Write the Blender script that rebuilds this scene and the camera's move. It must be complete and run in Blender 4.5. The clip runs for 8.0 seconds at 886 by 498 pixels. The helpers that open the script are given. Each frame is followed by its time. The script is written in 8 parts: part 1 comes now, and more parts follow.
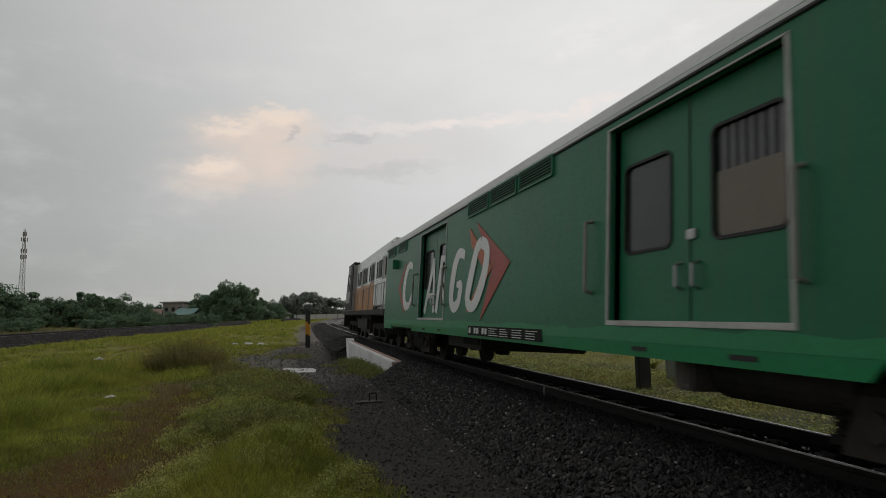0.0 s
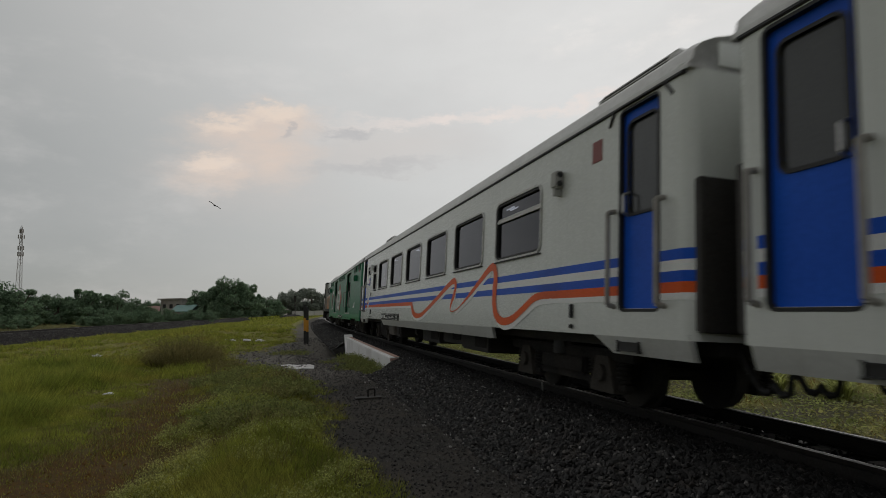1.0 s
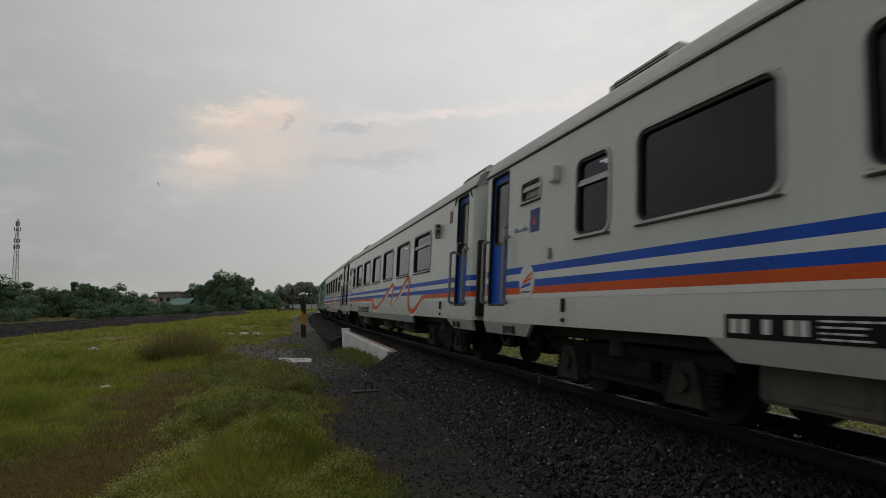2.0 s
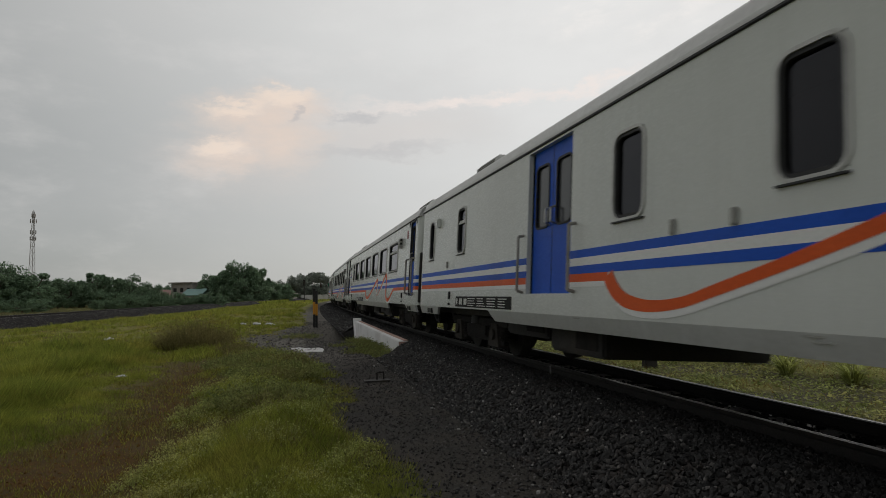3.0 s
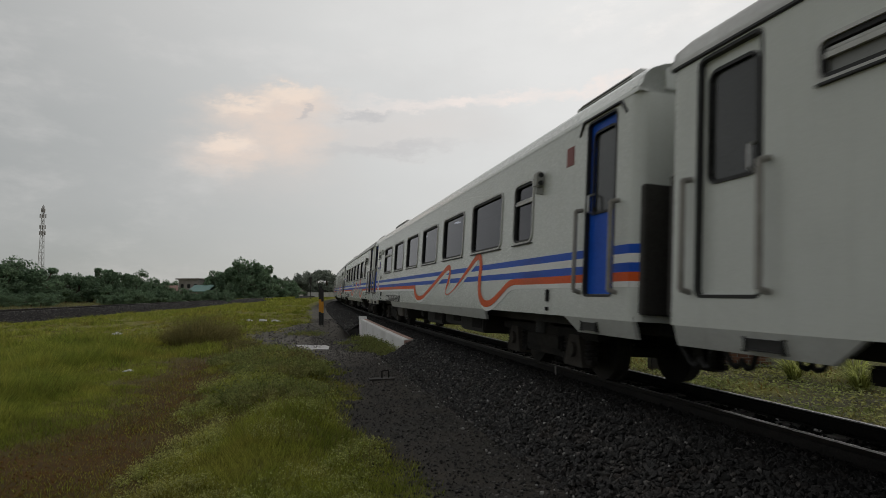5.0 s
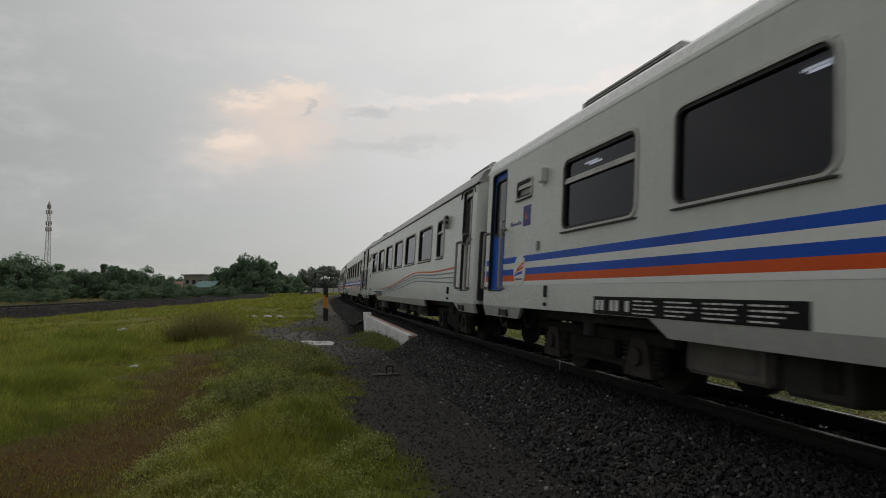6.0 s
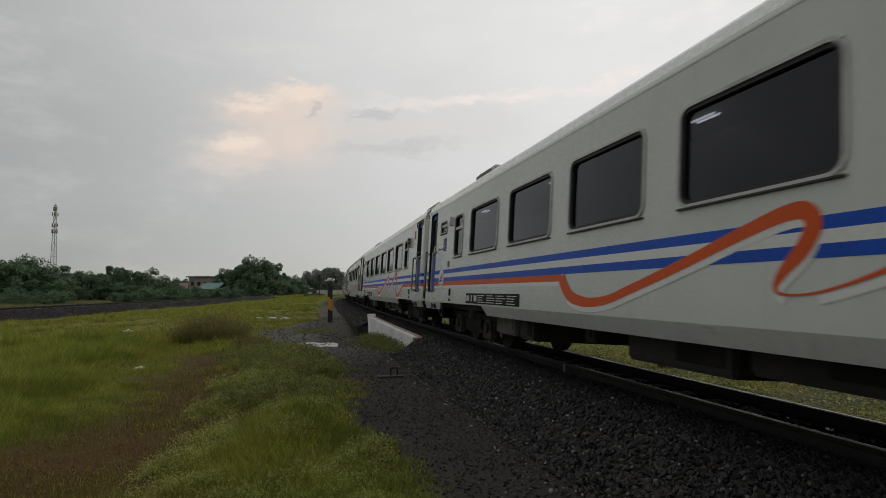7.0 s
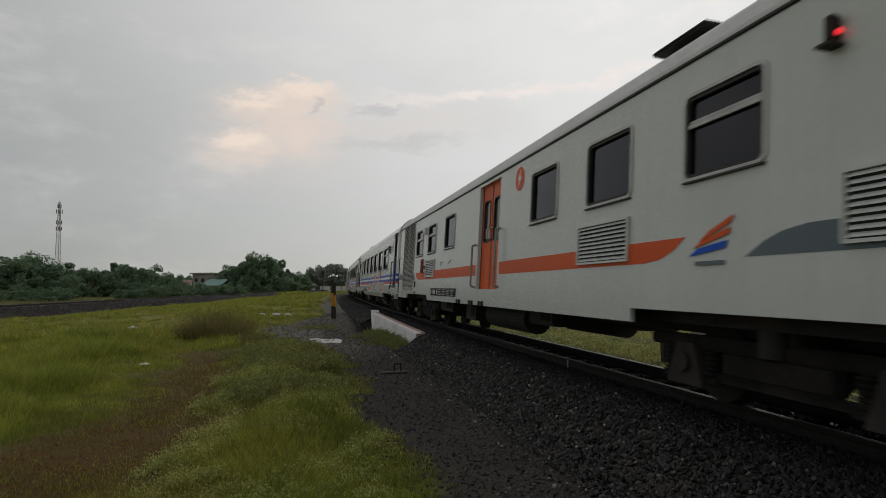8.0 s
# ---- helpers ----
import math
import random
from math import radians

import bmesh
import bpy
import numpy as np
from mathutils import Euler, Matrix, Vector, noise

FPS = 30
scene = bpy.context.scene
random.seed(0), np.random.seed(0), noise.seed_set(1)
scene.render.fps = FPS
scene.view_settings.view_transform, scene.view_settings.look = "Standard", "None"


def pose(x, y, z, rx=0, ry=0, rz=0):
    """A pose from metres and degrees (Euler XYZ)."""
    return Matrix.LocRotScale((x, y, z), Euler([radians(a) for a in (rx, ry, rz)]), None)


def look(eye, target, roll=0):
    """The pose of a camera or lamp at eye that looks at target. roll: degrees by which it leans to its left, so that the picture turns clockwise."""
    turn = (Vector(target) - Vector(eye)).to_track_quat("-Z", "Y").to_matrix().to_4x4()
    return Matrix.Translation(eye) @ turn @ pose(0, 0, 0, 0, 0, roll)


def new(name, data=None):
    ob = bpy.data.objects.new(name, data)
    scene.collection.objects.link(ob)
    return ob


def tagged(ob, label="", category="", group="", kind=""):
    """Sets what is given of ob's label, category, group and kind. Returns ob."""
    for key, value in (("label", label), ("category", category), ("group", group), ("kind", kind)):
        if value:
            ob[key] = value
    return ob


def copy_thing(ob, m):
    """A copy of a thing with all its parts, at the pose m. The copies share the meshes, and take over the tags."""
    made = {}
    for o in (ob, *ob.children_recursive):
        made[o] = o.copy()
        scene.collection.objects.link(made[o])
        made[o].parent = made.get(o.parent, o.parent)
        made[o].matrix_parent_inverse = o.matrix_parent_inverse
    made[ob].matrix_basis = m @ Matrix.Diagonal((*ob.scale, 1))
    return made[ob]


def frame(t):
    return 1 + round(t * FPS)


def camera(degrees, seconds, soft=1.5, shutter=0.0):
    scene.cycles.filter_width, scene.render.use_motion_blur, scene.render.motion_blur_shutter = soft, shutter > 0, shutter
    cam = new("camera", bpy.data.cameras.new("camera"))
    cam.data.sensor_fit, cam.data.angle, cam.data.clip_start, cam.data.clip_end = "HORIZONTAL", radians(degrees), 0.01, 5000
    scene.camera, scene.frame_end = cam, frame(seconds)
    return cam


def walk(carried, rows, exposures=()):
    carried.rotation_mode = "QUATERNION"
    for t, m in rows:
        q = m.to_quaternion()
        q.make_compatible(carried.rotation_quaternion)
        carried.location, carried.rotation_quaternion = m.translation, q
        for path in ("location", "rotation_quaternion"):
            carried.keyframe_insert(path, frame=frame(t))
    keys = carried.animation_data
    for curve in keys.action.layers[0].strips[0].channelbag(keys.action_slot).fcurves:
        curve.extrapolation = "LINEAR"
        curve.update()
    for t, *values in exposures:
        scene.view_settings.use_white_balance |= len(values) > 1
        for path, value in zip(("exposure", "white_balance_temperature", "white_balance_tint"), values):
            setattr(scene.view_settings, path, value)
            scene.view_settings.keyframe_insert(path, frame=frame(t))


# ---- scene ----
SECONDS = 8.0
EYE = Vector((0.0, 0.0, 1.70))
cam = camera(74.24, SECONDS, 0.85, 0.07)


def aim(yaw, pitch, roll):
    """The camera's pose from its heading (to the left), tilt (up) and lean, in degrees."""
    return Matrix.Translation(EYE) @ pose(0, 0, 0, 90 + pitch, 0, yaw) @ pose(0, 0, 0, 0, 0, roll)


AIMS = [
    (0.0, -1.00, 6.17, -1.12), (0.5, -0.73, 5.31, -0.64), (1.0, -1.19, 5.77, -1.31), (1.5, -1.80, 5.52, -1.11),
    (3.0, -0.34, 4.23, -1.27), (3.5, -0.61, 3.74, -1.36), (4.0, -0.33, 3.93, -0.77), (4.5, 0.04, 4.29, -0.66),
    (6.0, 0.70, 3.76, -0.57), (6.5, 0.92, 3.96, -0.90), (7.0, 1.11, 3.93, -0.58), (7.5, 1.36, 3.92, -0.61),
    (8.0, 1.42, 3.54, -0.73)]
walk(cam, [(t, aim(a, b, c)) for t, a, b, c in AIMS],
     [(0.0, 0.0), (0.5, -0.08), (1.0, -0.10), (1.5, -0.10), (2.8, 0.0), (4.0, 0.05), (8.0, 0.05)])

# ---- the line of the railway: an arc that bends to the right, canted towards its inside ----
HEADING, RADIUS, ASIDE, CANT, RAIL = math.radians(15.215), 1136.4, 4.757, 0.0698, 0.49
SPEED, START, GAIN, CAR = 26.363, -1.66, 0.0084, 20.92
AHEAD = Vector((-math.sin(HEADING), math.cos(HEADING), 0))
RIGHT = Vector((math.cos(HEADING), math.sin(HEADING), 0))


def on_line(s, off=0.0, z=0.0):
    """A point s metres along the line from the spot nearest to the eye, off metres to the left of its middle, z above the rails' plane."""
    a = s / RADIUS
    out = -RIGHT * math.cos(a) + AHEAD * math.sin(a)
    o = off * math.cos(CANT) - z * math.sin(CANT)
    h = z * math.cos(CANT) + (off - 0.567) * math.sin(CANT) + RAIL
    return RIGHT * (RADIUS + ASIDE) + out * (RADIUS + o) + Vector((0, 0, h))


def flat_line(s, off, z):
    """The same with no cant, z from the ground."""
    a = s / RADIUS
    out = -RIGHT * math.cos(a) + AHEAD * math.sin(a)
    return RIGHT * (RADIUS + ASIDE) + out * (RADIUS + off) + Vector((0, 0, z))


def line_coords(x, y):
    """Metres along the line and to the left of its middle, for arrays of places."""
    cx, cy = RIGHT.x * (RADIUS + ASIDE), RIGHT.y * (RADIUS + ASIDE)
    dx, dy = x - cx, y - cy
    r = np.hypot(dx, dy)
    a = np.arctan2(dx * AHEAD.x + dy * AHEAD.y, -(dx * RIGHT.x + dy * RIGHT.y))
    return a * RADIUS, r - RADIUS


# ---- sky and light ----
world = bpy.data.worlds.new("sky")
scene.world = world
world.use_nodes = True
wn, wl = world.node_tree.nodes, world.node_tree.links
wn.clear()


def node(tree, kind, **values):
    n = tree.nodes.new(kind)
    for k, v in values.items():
        n.inputs[k.replace("_", " ")].default_value = v
    return n


def wmath(op, a, b=None, c=None, clamp=False):
    n = wn.new("ShaderNodeMath")
    n.operation, n.use_clamp = op, clamp
    for i, v in enumerate((a, b, c)):
        if v is None:
            continue
        if isinstance(v, (int, float)):
            n.inputs[i].default_value = v
        else:
            wl.new(v, n.inputs[i])
    return n.outputs[0]


def wmix(f, a, b):
    n = wn.new("ShaderNodeMix")
    n.data_type = "RGBA"
    if isinstance(f, (int, float)):
        n.inputs[0].default_value = f
    else:
        wl.new(f, n.inputs[0])
    for i, v in ((6, a), (7, b)):
        if isinstance(v, tuple):
            n.inputs[i].default_value = (*v, 1)
        else:
            wl.new(v, n.inputs[i])
    return n.outputs[2]


def wrange(v, a, b):
    n = wn.new("ShaderNodeMapRange")
    n.interpolation_type = "SMOOTHSTEP"
    n.inputs[1].default_value, n.inputs[2].default_value = a, b
    wl.new(v, n.inputs[0])
    return n.outputs[0]


def wnoise(vec, scale, detail=5, rough=0.55):
    n = wn.new("ShaderNodeTexNoise")
    n.inputs["Scale"].default_value, n.inputs["Detail"].default_value = scale, detail
    n.inputs["Roughness"].default_value = rough
    wl.new(vec, n.inputs["Vector"])
    return n.outputs["Fac"]


SUN_UP, SUN_SIDE = math.radians(38), math.radians(-50)
sky_tex = wn.new("ShaderNodeTexSky")
sky_tex.sky_type, sky_tex.sun_disc = "NISHITA", False
sky_tex.sun_elevation, sky_tex.sun_rotation = SUN_UP, -SUN_SIDE
nishita = wn.new("ShaderNodeVectorMath")
nishita.operation = "SCALE"
nishita.inputs[3].default_value = 0.07
wl.new(sky_tex.outputs[0], nishita.inputs[0])
coord = wn.new("ShaderNodeTexCoord")
way = wn.new("ShaderNodeSeparateXYZ")
wl.new(coord.outputs["Generated"], way.inputs[0])
up = wmath("MAXIMUM", way.outputs[2], 0.0)
azim = wmath("ARCTAN2", way.outputs[0], way.outputs[1])
elev = wmath("ARCSINE", way.outputs[2])
flat = wn.new("ShaderNodeCombineXYZ")
wl.new(azim, flat.inputs[0])
wl.new(wmath("MULTIPLY", elev, 2.2), flat.inputs[1])
soft_noise = wnoise(flat.outputs[0], 2.4, 6)
fine_noise = wnoise(flat.outputs[0], 9.0, 7, 0.6)
# an even veil of cloud, lighter towards the right and higher up
glow_at = Vector((math.sin(0.75) * math.cos(0.75), math.cos(0.75) * math.cos(0.75), math.sin(0.75)))
towards = wn.new("ShaderNodeVectorMath")
towards.operation = "DOT_PRODUCT"
wl.new(coord.outputs["Generated"], towards.inputs[0])
towards.inputs[1].default_value = glow_at
near_glow = wrange(towards.outputs["Value"], 0.12, 0.98)
far_from_glow = wrange(towards.outputs["Value"], -0.7, 0.35)
veil = wmix(near_glow, (0.348, 0.357, 0.348), (0.86, 0.85, 0.825))
veil = wmix(far_from_glow, (0.225, 0.228, 0.224), veil)
veil = wmix(wmath("MULTIPLY", wrange(soft_noise, 0.35, 0.75), 0.30), veil, (0.56, 0.55, 0.535))
veil = wmix(wmath("MULTIPLY", wrange(fine_noise, 0.45, 0.8), 0.10), veil, (0.62, 0.60, 0.58))
# the cream-coloured heap of cloud and the streak that runs from it to the right
warp_a = wmath("MULTIPLY", wmath("SUBTRACT", wnoise(flat.outputs[0], 14.0, 6, 0.65), 0.5), 0.11)
shifted = wn.new("ShaderNodeVectorMath")
shifted.operation = "ADD"
wl.new(flat.outputs[0], shifted.inputs[0])
shifted.inputs[1].default_value = (3.7, 1.9, 0.4)
warp_e = wmath("MULTIPLY", wmath("SUBTRACT", wnoise(shifted.outputs[0], 14.0, 6, 0.65), 0.5), 0.07)
azim_w, elev_w = wmath("ADD", azim, warp_a), wmath("ADD", elev, warp_e)


def blob(a0, e0, wa, we, lean=0.0, inner=0.35, outer=1.15):
    """A soft patch of sky round a direction, with a ragged rim; lean tips it up towards the right."""
    da = wmath("SUBTRACT", azim_w, a0)
    de = wmath("DIVIDE", wmath("SUBTRACT", wmath("SUBTRACT", elev_w, e0), wmath("MULTIPLY", da, lean)), we)
    da = wmath("DIVIDE", da, wa)
    r = wmath("SQRT", wmath("ADD", wmath("MULTIPLY", da, da), wmath("MULTIPLY", de, de)))
    n = wn.new("ShaderNodeMapRange")
    n.interpolation_type = "SMOOTHSTEP"
    n.inputs[1].default_value, n.inputs[2].default_value, n.inputs[3].default_value, n.inputs[4].default_value = inner, outer, 1.0, 0.0
    wl.new(r, n.inputs[0])
    return n.outputs[0]


def most(*values):
    out = values[0]
    for v in values[1:]:
        out = wmath("MAXIMUM", out, v)
    return out


texture = wrange(wnoise(flat.outputs[0], 20.0, 6, 0.6), 0.30, 0.72)
heap = most(blob(-0.300, 0.292, 0.115, 0.040, 0.10, 0.15, 1.35), blob(-0.245, 0.306, 0.066, 0.028, 0.0, 0.15, 1.3), blob(-0.345, 0.228, 0.082, 0.040, 0.15, 0.15, 1.35), blob(-0.270, 0.258, 0.085, 0.056, 0.0, 0.15, 1.35))
heap = wmath("MULTIPLY", heap, wmath("MULTIPLY_ADD", texture, 0.26, 0.74))
# a thin warm veil that trails to the right of the heap
trail = most(blob(-0.09, 0.272, 0.22, 0.050, 0.05, 0.1, 1.3), wmath("MULTIPLY", blob(-0.30, 0.215, 0.17, 0.075, 0.0, 0.1, 1.3), 0.8))
cloudy = wmix(wmath("MULTIPLY", trail, 0.34), veil, (0.72, 0.635, 0.58))
cloudy = wmix(wmath("MULTIPLY", heap, 0.95), cloudy, (0.80, 0.665, 0.570))
rim = most(blob(-0.262, 0.320, 0.072, 0.015, 0.05, 0.2, 1.2), blob(-0.362, 0.236, 0.045, 0.020, 0.15, 0.2, 1.2), blob(-0.335, 0.302, 0.055, 0.014, 0.15, 0.2, 1.2))
cloudy = wmix(wmath("MULTIPLY", rim, 0.72), cloudy, (0.94, 0.775, 0.64))
streak = most(blob(0.07, 0.319, 0.25, 0.011, 0.0, 0.1, 1.2), blob(0.190, 0.325, 0.13, 0.010, 0.0, 0.1, 1.2), wmath("MULTIPLY", blob(-0.06, 0.312, 0.16, 0.010, 0.02, 0.1, 1.2), 0.6), blob(0.272, 0.330, 0.028, 0.022, 0.4, 0.1, 1.1), blob(0.31, 0.340, 0.05, 0.012, 0.1, 0.1, 1.2))
streak = wmath("MULTIPLY", streak, wmath("MULTIPLY_ADD", texture, 0.5, 0.5))
cloudy = wmix(wmath("MULTIPLY", streak, 0.80), cloudy, (0.95, 0.835, 0.765))
puffs = most(blob(0.262, 0.436, 0.10, 0.030, 0.15, 0.1, 1.2), blob(0.36, 0.408, 0.06, 0.020, 0.4, 0.1, 1.2), blob(0.44, 0.425, 0.06, 0.03, 0.2, 0.1, 1.2))
cloudy = wmix(wmath("MULTIPLY", wmath("MULTIPLY", puffs, texture), 0.55), cloudy, (0.97, 0.92, 0.87))
shade = most(blob(-0.140, 0.300, 0.052, 0.011, 0.0, 0.1, 1.2), blob(-0.243, 0.296, 0.012, 0.010), wmath("MULTIPLY", blob(-0.09, 0.240, 0.15, 0.014, 0.05, 0.1, 1.2), 0.75))
cloudy = wmix(wmath("MULTIPLY", shade, 0.48), cloudy, (0.47, 0.46, 0.465))
wisps = wrange(wnoise(shifted.outputs[0], 4.5, 8, 0.62), 0.50, 0.75)
cloudy = wmix(wmath("MULTIPLY", wisps, 0.22), cloudy, (0.86, 0.82, 0.79))
joined = wn.new("ShaderNodeMix")
joined.data_type = "RGBA"
joined.inputs[0].default_value = 0.10
wl.new(cloudy, joined.inputs[6])
wl.new(nishita.outputs[0], joined.inputs[7])
background = wn.new("ShaderNodeBackground")
background.inputs[1].default_value = 1.0
wl.new(joined.outputs[2], background.inputs[0])
wl.new(background.outputs[0], wn.new("ShaderNodeOutputWorld").inputs[0])

sun = new("sun", bpy.data.lights.new("sun", "SUN"))
sun.data.energy, sun.data.angle, sun.data.color = 0.3, radians(35), (1.0, 0.96, 0.90)
sun_from = Vector((-math.sin(SUN_SIDE) * math.cos(SUN_UP), math.cos(SUN_SIDE) * math.cos(SUN_UP), math.sin(SUN_UP)))
sun.matrix_world = look(sun_from * 50, (0, 0, 0))


# ---- materials ----
def material(name, c1, c2, scale=4.0, rough=0.7, bump=0.15, metal=0.0, fine=40.0, stain=None, amount=0.0, stretch=None, spec=0.5,
             per_object=0.0, per_island=0.0, dust=None, streaks=0.0):
    """A surface whose colour wanders between c1 and c2 at two scales, with relief, stains and, if wanted, a tone of its own for each piece."""
    m = bpy.data.materials.new(name)
    m.use_nodes = True
    t = m.node_tree
    b = t.nodes["Principled BSDF"]
    b.inputs["Roughness"].default_value, b.inputs["Metallic"].default_value = rough, metal
    b.inputs["Specular IOR Level"].default_value = spec
    co = t.nodes.new("ShaderNodeTexCoord").outputs["Object"]
    if stretch:
        mp = t.nodes.new("ShaderNodeMapping")
        mp.inputs["Scale"].default_value = stretch
        t.links.new(co, mp.inputs[0])
        co = mp.outputs[0]

    def noise_at(s, d=6):
        n = node(t, "ShaderNodeTexNoise", Scale=s, Detail=d, Roughness=0.6)
        t.links.new(co, n.inputs["Vector"])
        return n.outputs["Fac"]

    def mix(f, a, c, kind="MIX"):
        n = t.nodes.new("ShaderNodeMix")
        n.data_type, n.blend_type = "RGBA", kind
        for i, v in ((0, f), (6, a), (7, c)):
            if isinstance(v, (int, float)):
                n.inputs[i].default_value = v
            elif isinstance(v, tuple):
                n.inputs[i].default_value = (*v, 1)
            else:
                t.links.new(v, n.inputs[i])
        return n.outputs[2]

    def ramp(v, a, c, lo=0.0, hi=1.0):
        n = t.nodes.new("ShaderNodeMapRange")
        for i, k in enumerate((a, c, lo, hi)):
            n.inputs[i + 1].default_value = k
        t.links.new(v, n.inputs[0])
        return n.outputs[0]

    big, small = noise_at(scale), noise_at(fine, 3)
    col = mix(ramp(big, 0.3, 0.7), c1, c2)
    col = mix(ramp(small, 0.35, 0.65, 0.0, 0.35), col, tuple(0.7 * x for x in c1))
    if stain:
        col = mix(ramp(noise_at(scale * 0.37 + 0.11, 8), 0.5, 0.68, 0.0, amount), col, stain)
    if streaks:
        mp = t.nodes.new("ShaderNodeMapping")
        mp.inputs["Scale"].default_value = (5, 5, 0.35)
        t.links.new(t.nodes.new("ShaderNodeTexCoord").outputs["Object"], mp.inputs[0])
        n = node(t, "ShaderNodeTexNoise", Scale=1.6, Detail=7, Roughness=0.65)
        t.links.new(mp.outputs[0], n.inputs["Vector"])
        col = mix(ramp(n.outputs["Fac"], 0.48, 0.72, 0.0, streaks), col, GRIME)
    if dust:
        sep = t.nodes.new("ShaderNodeSeparateXYZ")
        t.links.new(t.nodes.new("ShaderNodeTexCoord").outputs["Object"], sep.inputs[0])
        z0, z1, tone, much = dust
        wob = t.nodes.new("ShaderNodeMath")
        wob.operation = "MULTIPLY_ADD"
        t.links.new(noise_at(1.7, 6), wob.inputs[0])
        wob.inputs[1].default_value = 0.5
        t.links.new(sep.outputs[2], wob.inputs[2])
        col = mix(ramp(wob.outputs[0], z0 + 0.25, z1 + 0.25, much, 0.0), col, tone)
    if per_object or per_island:
        if per_object:
            rnd = t.nodes.new("ShaderNodeObjectInfo").outputs["Random"]
        else:
            rnd = t.nodes.new("ShaderNodeNewGeometry").outputs["Random Per Island"]
        k = per_object or per_island
        hsv = t.nodes.new("ShaderNodeHueSaturation")
        t.links.new(ramp(rnd, 0, 1, 1 - k, 1 + k), hsv.inputs["Value"])
        t.links.new(col, hsv.inputs["Color"])
        col = hsv.outputs[0]
    t.links.new(col, b.inputs["Base Color"])
    if bump:
        bp = t.nodes.new("ShaderNodeBump")
        bp.inputs["Strength"].default_value, bp.inputs["Distance"].default_value = bump, 0.02
        t.links.new(mix(0.5, big, small), bp.inputs["Height"])
        t.links.new(bp.outputs[0], b.inputs["Normal"])
    rr = ramp(small, 0.3, 0.7, max(0.02, rough - 0.08), min(1.0, rough + 0.08))
    t.links.new(rr, b.inputs["Roughness"])
    return m


def glow(name, colour, strength):
    m = bpy.data.materials.new(name)
    m.use_nodes = True
    b = m.node_tree.nodes["Principled BSDF"]
    b.inputs["Base Color"].default_value = (*colour, 1)
    b.inputs["Emission Color"].default_value = (*colour, 1)
    b.inputs["Emission Strength"].default_value = strength
    return m


def tinted_glass(name, tint):
    """A dark pane: it lets a little light through and mirrors the sky."""
    m = bpy.data.materials.new(name)
    m.use_nodes = True
    t = m.node_tree
    t.nodes.clear()
    tr = t.nodes.new("ShaderNodeBsdfTransparent")
    tr.inputs[0].default_value = (*tint, 1)
    gl = t.nodes.new("ShaderNodeBsdfGlossy")
    gl.inputs["Roughness"].default_value = 0.04
    gl.inputs[0].default_value = (0.9, 0.9, 0.95, 1)
    fr = t.nodes.new("ShaderNodeFresnel")
    fr.inputs[0].default_value = 1.45
    mx = t.nodes.new("ShaderNodeMixShader")
    t.links.new(fr.outputs[0], mx.inputs[0])
    t.links.new(tr.outputs[0], mx.inputs[1])
    t.links.new(gl.outputs[0], mx.inputs[2])
    t.links.new(mx.outputs[0], t.nodes.new("ShaderNodeOutputMaterial").inputs[0])
    return m


